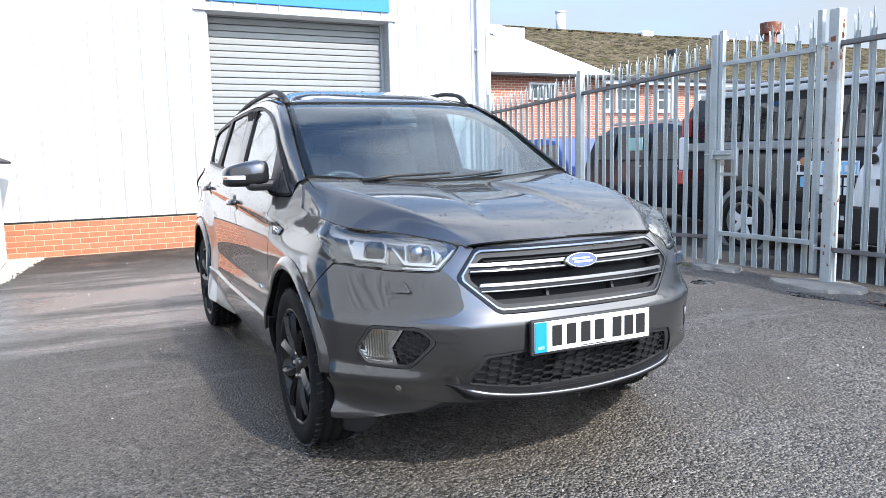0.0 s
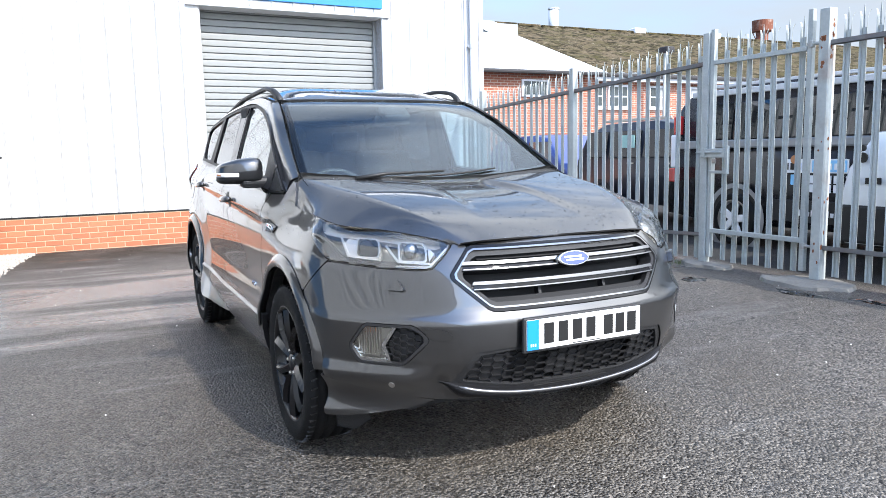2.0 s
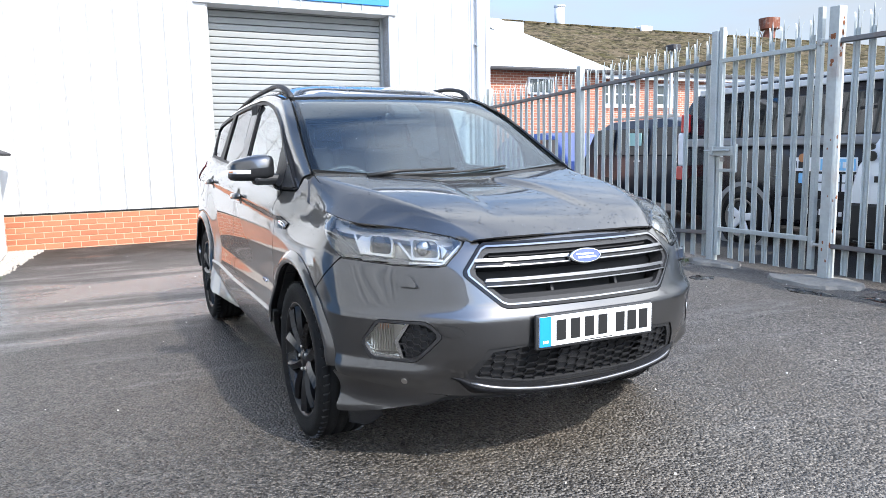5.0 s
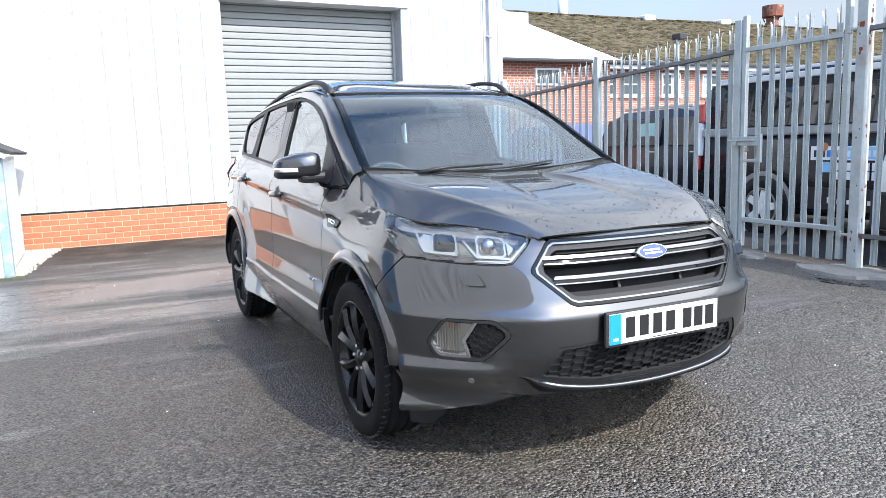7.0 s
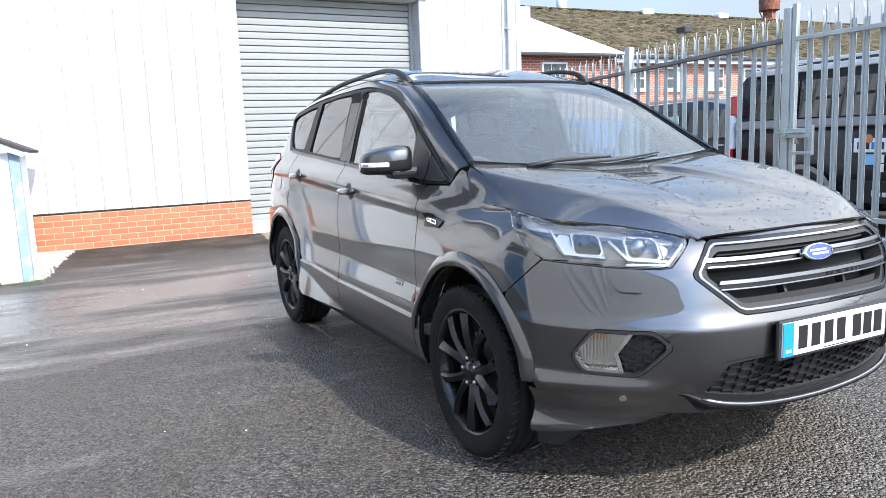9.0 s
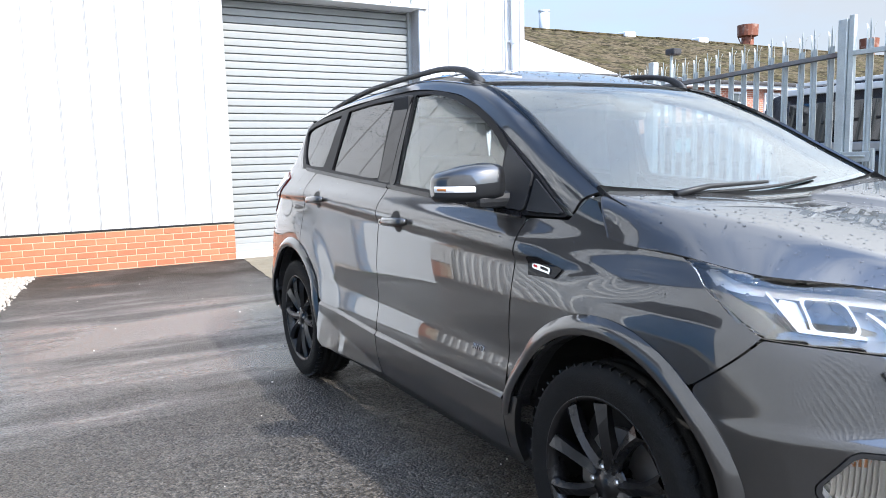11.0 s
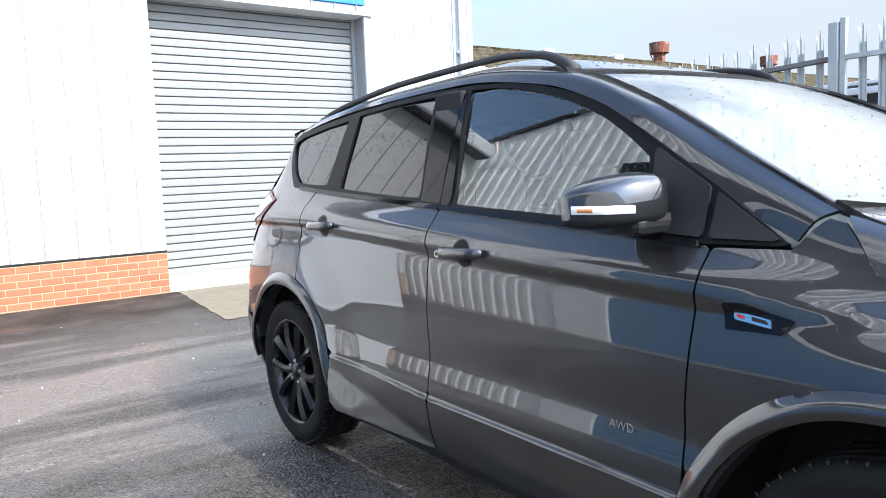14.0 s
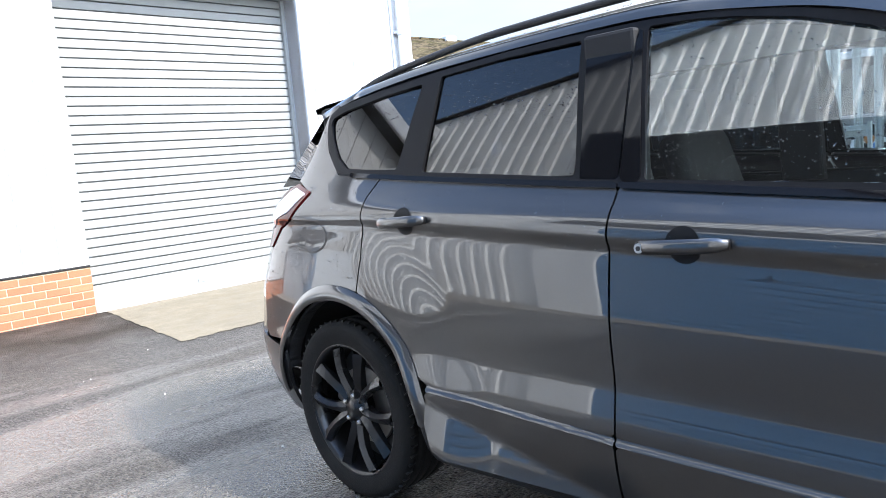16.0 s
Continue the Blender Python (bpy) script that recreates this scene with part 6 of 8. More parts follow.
    panel("badge_plate", flank, [(1.858, 0.948), (1.775, 0.934), (1.772, 0.916), (1.857, 0.927)], CHROME, bd, step=0.006, offset=0.010, gap=0, depth=0.004, mirror=bool(sd))
    panel("badge_bar", flank, [(1.850, 0.940), (1.834, 0.937), (1.834, 0.930), (1.850, 0.933)], RED_PAINT, bd, step=0.005, offset=0.0115, gap=0, depth=0, mirror=bool(sd))
    panel("badge_bar", flank, [(1.817, 0.937), (1.782, 0.931), (1.782, 0.923), (1.817, 0.928)], INK, bd, step=0.005, offset=0.0115, gap=0, depth=0, mirror=bool(sd))

xa, ya, za = (float(q) for q in flank(np.array(2.165), np.array(0.611)))
text_mesh("drive_badge", "AWD", 0.033, CHROME, Matrix.Translation((xa - 0.003, ya, za)) @ Matrix.Rotation(radians(-90), 4, "Z") @ Matrix.Rotation(radians(90), 4, "X"), doors[0][0], 0.002, "chrome AWD letters")

# wipers
for x0, x1, rise in ((-0.45, 0.335, 0.13),):
    n_ = 14
    def on_screen(x, up):
        u = x / 0.74
        return Vector((x, 0.165 - 0.055 * (1 - u * u) + up * 0.55 - 0.012, 1.158 - 0.045 * (1 - u * u) + up * 0.28 + 0.010))
    pts = [on_screen(x0 + (x1 - x0) * s, 0.03 + rise * s * (1 - 0.1 * s)) for s in np.linspace(0, 1, n_)]
    wp = part("wiper", tube(pts, [0.006] * (n_ - 1) + [0.004], 6), INK, car, "black wiper blade", True)
    arm = [on_screen(x0 - 0.06, -0.03) + Vector((0, 0, 0.012)), on_screen(x0 + 0.10, 0.035) + Vector((0, -0.006, 0.022)), on_screen(x0 + (x1 - x0) * 0.52, 0.03 + rise * 0.5) + Vector((0, -0.006, 0.018))]
    part("wiper_arm", tube(arm, [0.011, 0.009, 0.006], 6), INK, wp, "", True)

# cabin
def seat(x, y):
    s_ = bmesh.new()
    add_box(s_, (x - 0.25, y - 0.05, 0.55), (x + 0.25, y + 0.45, 0.72), 0.05)
    add_box(s_, (-0.24, -0.06, 0.0), (0.24, 0.07, 0.62), 0.05, Matrix.Translation((x, y + 0.48, 0.68)) @ Matrix.Rotation(radians(-14), 4, "X"))
    st = part("seat", s_, CLOTH, car, "dark cloth seat", True)
    part("head_restraint", box((-0.13, -0.045, 0.0), (0.13, 0.045, 0.17), 0.035, Matrix.Translation((x, y + 0.64, 1.28)) @ Matrix.Rotation(radians(-8), 4, "X")), CLOTH, st, "", True)
    for dx in (-0.06, 0.06):
        part("restraint_post", tube([(x + dx, y + 0.62, 1.2), (x + dx, y + 0.65, 1.32)], 0.007, 6), SATIN, st)


seat(-0.37, 1.25), seat(0.37, 1.25), seat(-0.42, 2.15), seat(0.42, 2.15)
dash = rail([(0, 0.26, 1.07), (0, 0.45, 1.10), (0, 0.62, 1.085), (0, 0.72, 1.00), (0, 0.70, 0.80)], 12)
dg = np.stack([np.stack([0.74 * us, np.full(33, p[1]), np.full(33, p[2]) + 0.03 * np.exp(-((us + 0.5) / 0.22) ** 2) * (1 if 0.4 < p[1] < 0.71 else 0)], -1) for p in dash])
sheet("dashboard", dg, BLACK_PLASTIC, car, depth=0.0)
ring = [(-0.375 + 0.185 * math.cos(t), 0.80 + 0.185 * math.sin(t) * math.sin(radians(24)), 1.00 + 0.185 * math.sin(t) * math.cos(radians(24))) for t in np.linspace(0, 2 * math.pi, 37)]
swh = part("steering_wheel", add_tube(bmesh.new(), ring, 0.016, 8, False), BLACK_PLASTIC, car, "", True)
part("wheel_boss", box((-0.46, 0.77, 0.94), (-0.29, 0.81, 1.05), 0.02), BLACK_PLASTIC, swh)
part("wheel_spoke", box((-0.545, 0.785, 0.985), (-0.205, 0.805, 1.015), 0.006), SATIN, swh)
part("rear_view_mirror", box((-0.12, 0.86, 1.415), (0.12, 0.88, 1.475), 0.012), BLACK_PLASTIC, car)
part("screen_sensor_box", box((-0.09, -0.02, -0.03), (0.09, 0.10, 0.012), 0.012, Matrix.Translation((-0.005, 0.80, 1.475)) @ Matrix.Rotation(radians(28), 4, "X")), BLACK_PLASTIC, car)
part("headlining", box((-0.56, 1.1, 1.545), (0.56, 2.85, 1.555)), GREY_CLOTH, car)
for sx in (-1, 1):
    part("door_card", box((min(sx * 0.76, sx * 0.79), 0.5, 0.45), (max(sx * 0.76, sx * 0.79), 2.5, 1.09), 0.01), DARK_TRIM, car)
    part("pillar_trim", box((min(sx * 0.66, sx * 0.72), 1.50, 1.05), (max(sx * 0.66, sx * 0.72), 1.66, 1.56), 0.01), DARK_TRIM, car)
for sx in (-1, 1):
    part("rear_pillar_trim", box((min(sx * 0.55, sx * 0.645), 2.84, 1.05), (max(sx * 0.55, sx * 0.645), 3.03, 1.51), 0.012), DARK_TRIM, car)
    part("cant_rail_trim", tube([(sx * (p[0] - 0.028), p[1], p[2] - 0.006) for p in r_a[14::4]], 0.026, 8), DARK_TRIM, car, "", True)
    part("rear_pillar_trim", box((min(sx * 0.58, sx * 0.66), 2.86, 1.05), (max(sx * 0.58, sx * 0.66), 3.0, 1.42), 0.012), DARK_TRIM, car)
part("parcel_shelf", box((-0.74, 2.55, 1.05), (0.74, 3.15, 1.07)), DARK_TRIM, car)


# ---- rain beads ----
def beads(name, spots, parent, size, seed):
    """Small domes of water standing on a surface; spots: points with normals."""
    r_ = random.Random(seed)
    v, f = [], []
    for p, nn in spots:
        p, nn = Vector(p), Vector(nn).normalized()
        q = nn.to_track_quat("Z", "Y")
        s = size * (0.45 + 1.1 * r_.random() ** 2)
        sx_, sy_ = s * r_.uniform(0.8, 1.3), s * r_.uniform(0.8, 1.2)
        o = len(v)
        for rad, h_ in ((1.0, -0.05), (0.72, 0.42)):
            for k in range(6):
                v.append(tuple(p + q @ Vector((sx_ * rad * math.cos(k * 1.0472), sy_ * rad * math.sin(k * 1.0472), s * h_))))
        v.append(tuple(p + q @ Vector((0, 0, s * 0.58))))
        for k in range(6):
            f.append((o + k, o + (k + 1) % 6, o + 6 + (k + 1) % 6, o + 6 + k))
            f.append((o + 6 + k, o + 6 + (k + 1) % 6, o + 12))
    ob = pydata(name, v, f, BEAD, parent)
    ob["kind"] = "stuff"
    return ob


def on_sheet(grid, n, seed, flip=1, lo=0.0, hi=1.0):
    r_ = random.Random(seed)
    g = np.asarray(grid)
    out = []
    for _ in range(n):
        i, j = r_.uniform(lo, hi) * (g.shape[0] - 1.01), r_.random() * (g.shape[1] - 1.01)
        a_, b_ = int(i), int(j)
        p = g[a_, b_] + (g[a_ + 1, b_] - g[a_, b_]) * (i - a_) + (g[a_, b_ + 1] - g[a_, b_]) * (j - b_)
        nn = np.cross(g[a_ + 1, b_] - g[a_, b_], g[a_, b_ + 1] - g[a_, b_])
        out.append((p, nn * (1 if nn[2] > 0 else -1)))
    return out


def on_flank(poly, n, seed, off):
    r_ = random.Random(seed)
    us_, vs_ = [p[0] for p in poly], [p[1] for p in poly]
    uu = np.array([r_.uniform(min(us_), max(us_)) for _ in range(n)])
    vv = np.array([r_.uniform(min(vs_), max(vs_)) for _ in range(n)])
    ok = inside_by(uu, vv, poly) > 0.01
    uu, vv = uu[ok], vv[ok]
    nn = -surface_normals(flank, uu, vv)
    pp = np.stack(flank(uu, vv), -1) + nn * off
    return list(zip(pp, nn))


beads("rain_bead", on_sheet(full, 1900, 1), car, 0.0030, 1)
beads("rain_bead", on_sheet(roof, 1200, 2), car, 0.0040, 2)
beads("rain_bead", on_sheet(screen, 900, 3), car, 0.0024, 3)
for k, (poly, n_, off) in enumerate(((GL_F, 1500, -0.007), (GL_R, 1100, -0.007), (GL_Q, 600, -0.007), ([(1.96, 0.95), (4.1, 1.0), (4.1, 1.2), (3.0, 1.14), (1.96, 1.07)], 380, 0.0),
                                     ([(1.25, 0.99), (1.6, 1.03), (1.95, 1.07), (1.95, 0.93), (1.3, 0.9)], 160, 0.0), (LAMP, 700, 0.001), (QUARTER, 900, 0.0))):
    beads("rain_bead", on_flank(poly, n_, 10 + k, off), car, 0.0020 if k < 3 else 0.0028, 10 + k)


# the symmetrical cabin is drawn in on the left, to fit the outline measured there
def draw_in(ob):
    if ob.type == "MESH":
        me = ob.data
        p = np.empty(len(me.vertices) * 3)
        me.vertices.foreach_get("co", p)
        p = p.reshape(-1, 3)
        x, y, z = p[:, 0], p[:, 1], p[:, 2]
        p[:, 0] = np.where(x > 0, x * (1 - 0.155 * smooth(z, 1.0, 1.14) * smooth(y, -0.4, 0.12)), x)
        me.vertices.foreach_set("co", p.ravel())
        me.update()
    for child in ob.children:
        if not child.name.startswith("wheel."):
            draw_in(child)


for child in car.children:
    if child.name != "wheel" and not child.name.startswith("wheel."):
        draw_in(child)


# ---- palisade fence and gate ----
FX = 4.36


def fence_z(y):
    """The fence follows a slight fall of the ground away from the gate."""
    return -0.039 * max(0.0, y - 2.7)


def pale_mesh():
    """A folded steel pale with a three-pronged, splayed top; it stands at y = 0 and is 2.42 m high."""
    sec = ((-0.034, 0.0), (-0.021, 0.012), (-0.007, 0.002), (0.007, 0.002), (0.021, 0.012), (0.034, 0.0))
    v, f = [], []

    def strip(cols, z0, z1, bend=0.0, taper=1.0, mid=0.0, tip=False):
        o = len(v)
        for thick in (0.0, 0.004):
            for z, b, t in ((z0, 0, 1), (z1, bend, taper)):
                v.extend([(d + thick + abs(b) * 0.6, mid + (y - mid) * t + b, z) for y, d in cols])
        n = len(cols)
        for i in range(n - 1):
            f.append((o + i, o + i + 1, o + n + i + 1, o + n + i))
            f.append((o + 2 * n + i + 1, o + 2 * n + i, o + 3 * n + i, o + 3 * n + i + 1))
        f.append((o, o + n, o + 3 * n, o + 2 * n))
        f.append((o + n - 1, o + 3 * n - 1, o + 4 * n - 1, o + 2 * n - 1)[::-1])
        f.append(tuple(o + n + i for i in range(n)) + tuple(o + 4 * n - 1 - i for i in range(n)))

    strip(sec, 0.06, 2.235)
    strip(sec[2:4], 2.235, 2.36, 0.0, 0.9)
    strip(sec[2:4], 2.36, 2.425, 0.004, 0.15)
    strip(sec[0:2], 2.235, 2.33, -0.002, 0.75, -0.026)
    strip(sec[4:6], 2.235, 2.33, 0.002, 0.75, 0.026)
    strip([(y * 0.9 - 0.004, d) for y, d in sec[0:2]], 2.33, 2.375, -0.016, 0.15, -0.03)
    strip([(y * 0.9 + 0.004, d) for y, d in sec[4:6]], 2.33, 2.375, 0.016, 0.15, 0.03)
    me = bpy.data.meshes.new("pale")
    me.from_pydata(v, [], f)
    me.materials.append(GALV)
    return me


PALE = pale_mesh()
fence = thing("palisade_fence", "tall galvanised steel palisade fence with three-pointed pales", "fence", kind="structure")
posts = (7.57, 5.10, 2.72)
rng = random.Random(5)


def post(y, parent, w=0.085, d=0.042, h=2.44, mat=GALV, x=FX):
    """A hollow square post with a cap."""
    z0 = fence_z(y)
    bm = bmesh.new()
    add_box(bm, (x - d, y - w / 2, z0 - 0.02), (x + d, y + w / 2, z0 + h), 0.006)
    return part("post", bm, mat, parent)


def pales(y0, y1, parent, pitch=0.158, drop=True):
    n = int(round((y1 - y0) / pitch))
    for i in range(n):
        y = y0 + (i + 0.5) * (y1 - y0) / n
        ob = new("pale", PALE)
        ob.matrix_world = Matrix.Translation((FX + 0.028, y, (fence_z(y) if drop else 0.0) + rng.uniform(-0.008, 0.008))) @ Matrix.Rotation(radians(rng.uniform(-0.5, 0.5)), 4, "X")
        ob.parent = parent


DULL = material("dull_weathered_steel", (0.16, 0.155, 0.15), 0.6, 0.2, vary=0.25, scale=9, stain=0.4, alpha_color=(0.14, 0.07, 0.04))


def angle_rail(y0, y1, z, parent, drop=True, mat=DULL):
    bm = bmesh.new()
    za, zb = z + (fence_z(y0) if drop else 0), z + (fence_z(y1) if drop else 0)
    for lo, hi in (((-0.022, -0.022), (-0.017, 0.022)), ((-0.022, -0.022), (0.024, -0.017))):
        vs = []
        for y, zz in ((y0, za), (y1, zb)):
            vs.append([bm.verts.new((FX + u, y, zz + w)) for u, w in ((lo[0], lo[1]), (hi[0], lo[1]), (hi[0], hi[1]), (lo[0], hi[1]))])
        for k in range(4):
            bm.faces.new((vs[0][k], vs[0][(k + 1) % 4], vs[1][(k + 1) % 4], vs[1][k]))
        bm.faces.new(vs[0]), bm.faces.new(vs[1][::-1])
    bmesh.ops.recalc_face_normals(bm, faces=bm.faces)
    part("rail", bm, mat, parent)


for y in posts:
    post(y, fence)
hang = post(1.34, fence, 0.10, 0.05, 2.45, RUSTY)
SCALE_RUST = material("scaling_rust", (0.21, 0.075, 0.03), 0.9, vary=0.4, scale=30, bump=0.6, bump_scale=120)
for z, n_ in ((2.22, 9), (2.02, 5), (0.36, 6), (1.25, 4), (0.75, 3)):
    for k in range(n_):
        # flakes of rust round the hinges, on the two faces towards the yard
        yy, zz, s_ = rng.uniform(-0.035, 0.035), z + rng.gauss(0, 0.06), rng.uniform(0.006, 0.020)
        bm = bmesh.new()
        ring = [(s_ * rng.uniform(0.5, 1.2) * math.cos(t), 1.7 * s_ * rng.uniform(0.5, 1.2) * math.sin(t)) for t in np.linspace(0, 5.6, 8)]
        face = k % 2
        place = (lambda u, w, d: (FX - 0.05 - d, 1.34 + yy + u, zz + w)) if face else (lambda u, w, d: (FX + yy * 0.9 + u, 1.29 - d, zz + w))
        lo, hi = [bm.verts.new(place(u, w, -0.001)) for u, w in ring], [bm.verts.new(place(u * 0.8, w * 0.8, 0.002)) for u, w in ring]
        for i in range(8):
            bm.faces.new((lo[i], lo[(i + 1) % 8], hi[(i + 1) % 8], hi[i]))
        bm.faces.new(hi)
        bmesh.ops.recalc_face_normals(bm, faces=bm.faces)
        part("rust_flake", bm, SCALE_RUST, hang)
for y in (-1.15, -3.6):
    post(y, fence)
for a_, b_ in ((2.78, 5.05), (5.15, 7.52), (7.62, 8.35)):
    pales(a_, b_, fence)
    for z in (2.135, 0.325):
        angle_rail(a_ - 0.04, b_ + 0.04, z, fence)
for a_, b_ in ((-1.09, 1.26), (-3.55, -1.2)):
    pales(a_, b_, fence)
    for z in (2.15, 0.33):
        angle_rail(a_ - 0.04, b_ + 0.05, z, fence)

gate = thing("gate", "galvanised steel palisade gate, closed, with rusty hinges", "gate", kind="structure")
for y, w in ((2.645, 0.05), (1.50, 0.05)):
    part("stile", box((FX - 0.025, y - w / 2, 0.09), (FX + 0.025, y + w / 2, 2.47), 0.004), GALV, gate)
for z in (2.13, 0.375):
    part("gate_rail", box((FX - 0.03, 1.525, z - 0.022), (FX + 0.015, 2.62, z + 0.022), 0.003), GALV, gate)
pales(1.55, 2.56, gate, 0.145, False)
for z in (2.16, 0.33):
    part("hinge", tube([(FX - 0.03, 1.50, z), (FX - 0.03, 1.37, z)], 0.014, 8), RUSTY, gate, "rusted hinge pin")
    part("hinge_eye", box((FX - 0.055, 1.455, z - 0.03), (FX - 0.005, 1.485, z + 0.03), 0.006), RUSTY, gate)
latch = part("latch_box", box((FX - 0.075, 2.40, 1.15), (FX - 0.03, 2.72, 1.245), 0.006), GALV, gate)
part("latch_plate", box((FX - 0.07, 2.37, 0.98), (FX - 0.035, 2.40, 1.27), 0.004), GALV, latch)
part("latch_arm", box((FX - 0.065, 2.40, 0.985), (FX - 0.035, 2.63, 1.015), 0.004), GALV, latch)
part("slide_bolt", tube([(FX - 0.085, 2.44, 1.205), (FX - 0.085, 2.78, 1.205)], 0.010, 8), GALV, latch)
part("bolt_tab", box((FX - 0.095, 2.66, 1.16), (FX - 0.075, 2.70, 1.25), 0.003), GALV, latch)
part("padlock", box((FX - 0.085, 2.52, 1.09), (FX - 0.06, 2.56, 1.14), 0.006), STEEL, latch)


def rough_pad(name, cx, cy, rx, ry, h, seed, mat, label):
    """A low, uneven slab with a broken outline."""
    r_ = random.Random(seed)
    bm = bmesh.new()
    n = 18
    top, low = [], []
    for k in range(n):
        t = 2 * math.pi * k / n
        q = 1 + r_.uniform(-0.22, 0.18)
        top.append(bm.verts.new((cx + rx * q * math.cos(t) * 0.93, cy + ry * q * math.sin(t) * 0.93, h + r_.uniform(-0.006, 0.006))))
        low.append(bm.verts.new((cx + rx * q * math.cos(t), cy + ry * q * math.sin(t), -0.02)))
    c = bm.verts.new((cx, cy, h + 0.008))
    for k in range(n):
        bm.faces.new((top[k], top[(k + 1) % n], c))
        bm.faces.new((low[k], low[(k + 1) % n], top[(k + 1) % n], top[k]))
    bmesh.ops.recalc_face_normals(bm, faces=bm.faces)
    return tagged(mesh_object(name, bm, mat), label, "concrete pad", kind="structure")


rough_pad("post_footing", 4.22, 1.33, 0.30, 0.42, 0.03, 3, PAD_GREY, "broken concrete footing round the gate post")
rough_pad("post_footing", 4.28, 2.62, 0.16, 0.36, 0.03, 4, PAD_GREY, "broken concrete footing round the fence post")
WET = material("standing_water", (0.02, 0.019, 0.018), 0.03, vary=0.1, scale=3)
for cx, cy, rx, ry, sd in ((3.78, 1.05, 0.10, 0.28, 11), (3.55, 2.05, 0.16, 0.12, 12), (3.95, 0.55, 0.07, 0.22, 13)):
    ob = rough_pad("puddle", cx, cy, rx, ry, 0.0035, sd, WET, "shallow puddle on the asphalt")
    ob["category"] = "puddle"


# ---- clad shed across the yard, which the car's flank mirrors ----
SHEET = material("grey_profiled_sheet", (0.82, 0.83, 0.82), 0.45, 0.0, vary=0.08, scale=3, stain=0.15, alpha_color=(0.3, 0.29, 0.26))
BLUE_DOOR = material("blue_steel_door", (0.07, 0.20, 0.38), 0.4, vary=0.08, scale=3)
opp = thing("yard_building", "grey profiled steel building with a blue roller door", "building", kind="structure")
OX, OY0, OY1 = -5.5, -16.2, 10.8
bm = bmesh.new()
ys, k = [], 0
y = OY0
while y < OY1:
    ys += [(y, 0.0), (y + 0.09, 0.0), (y + 0.115, 0.032), (y + 0.205, 0.032)]
    y += 0.23
APEX_Y, PITCH = -1.2, 0.32


def rake(y):
    return 4.95 + PITCH * (9.5 - APEX_Y) - PITCH * abs(y - APEX_Y)


lo = [bm.verts.new((OX - d, yy, 0.0)) for yy, d in ys]
hi = [bm.verts.new((OX - d, yy, rake(yy))) for yy, d in ys]
for i in range(len(ys) - 1):
    bm.faces.new((lo[i], lo[i + 1], hi[i + 1], hi[i]))
part("wall_sheet", bm, SHEET, opp)
gable = [(OY0, 0.0), (OY1, 0.0), (OY1, rake(OY1)), (APEX_Y, rake(APEX_Y)), (OY0, rake(OY0))]
part("wall_core", prism(gable, 9.0, Matrix.Translation((OX - 0.06, 0, 0)) @ Matrix.Rotation(radians(90), 4, "Z")), SHEET, opp)
for y0, y1 in ((APEX_Y, OY1 + 0.12), (APEX_Y, OY0 - 0.12)):
    part("barge_board", tube([(OX + 0.03, y0, rake(y0) + 0.02), (OX + 0.03, y1, rake(y1) + 0.02)], 0.05, 6), FELT, opp)
for i in range(30):
    part("door_slat", box((OX + 0.01, 0.85, i * 0.1), (OX + 0.05, 4.58, i * 0.1 + 0.092), 0.012), BLUE_DOOR, opp)
for y0, y1 in ((4.58, 5.36), (0.55, 0.85)):
    part("door_jamb", box((OX + 0.005, y0, 0.0), (OX + 0.09, y1, 3.25), 0.01), SHEET, opp)
part("fascia_panel", box((OX + 0.004, 0.55, 3.25), (OX + 0.08, 5.45, 4.6), 0.01), DARK_TRIM, opp, "dark panel over the door")
part("door_lintel", box((OX + 0.005, 0.85, 3.0), (OX + 0.085, 4.58, 3.25), 0.01), SHEET, opp)
tagged(mesh_object("pavement", box((OX - 0.02, OY0, -0.02), (OX + 0.55, 7.9, 0.012), 0.004), PAD_GREY), "grey concrete strip along the profiled steel building", "pavement", kind="structure")

# ---- brick building with mossy roof beyond the fence ----
def far_brickwork():
    """Brickwork seen from afar: courses and bond in the colour."""
    m = material("weathered_brickwork", (0.33, 0.13, 0.08), 0.9, vary=0.2, scale=5, bump=0.3, bump_scale=40, stain=0.3, alpha_color=(0.24, 0.15, 0.11))
    n, l = m.node_tree.nodes, m.node_tree.links
    b = n["Principled BSDF"]
    old = b.inputs["Base Color"].links[0].from_socket
    co, sp, cb, br = n.new("ShaderNodeTexCoord"), n.new("ShaderNodeSeparateXYZ"), n.new("ShaderNodeCombineXYZ"), n.new("ShaderNodeTexBrick")
    l.new(co.outputs["Object"], sp.inputs["Vector"])
    l.new(sp.outputs["X"], cb.inputs["X"])
    l.new(sp.outputs["Z"], cb.inputs["Y"])
    l.new(cb.outputs["Vector"], br.inputs["Vector"])
    br.inputs["Scale"].default_value, br.inputs["Brick Width"].default_value, br.inputs["Row Height"].default_value = 1.0, 0.225, 0.075
    br.inputs["Mortar Size"].default_value = 0.008
    br.inputs["Color1"].default_value, br.inputs["Mortar"].default_value = (0.26, 0.085, 0.05, 1), (0.42, 0.36, 0.30, 1)
    l.new(old, br.inputs["Color2"])
    l.new(br.outputs["Color"], b.inputs["Base Color"])
    return m


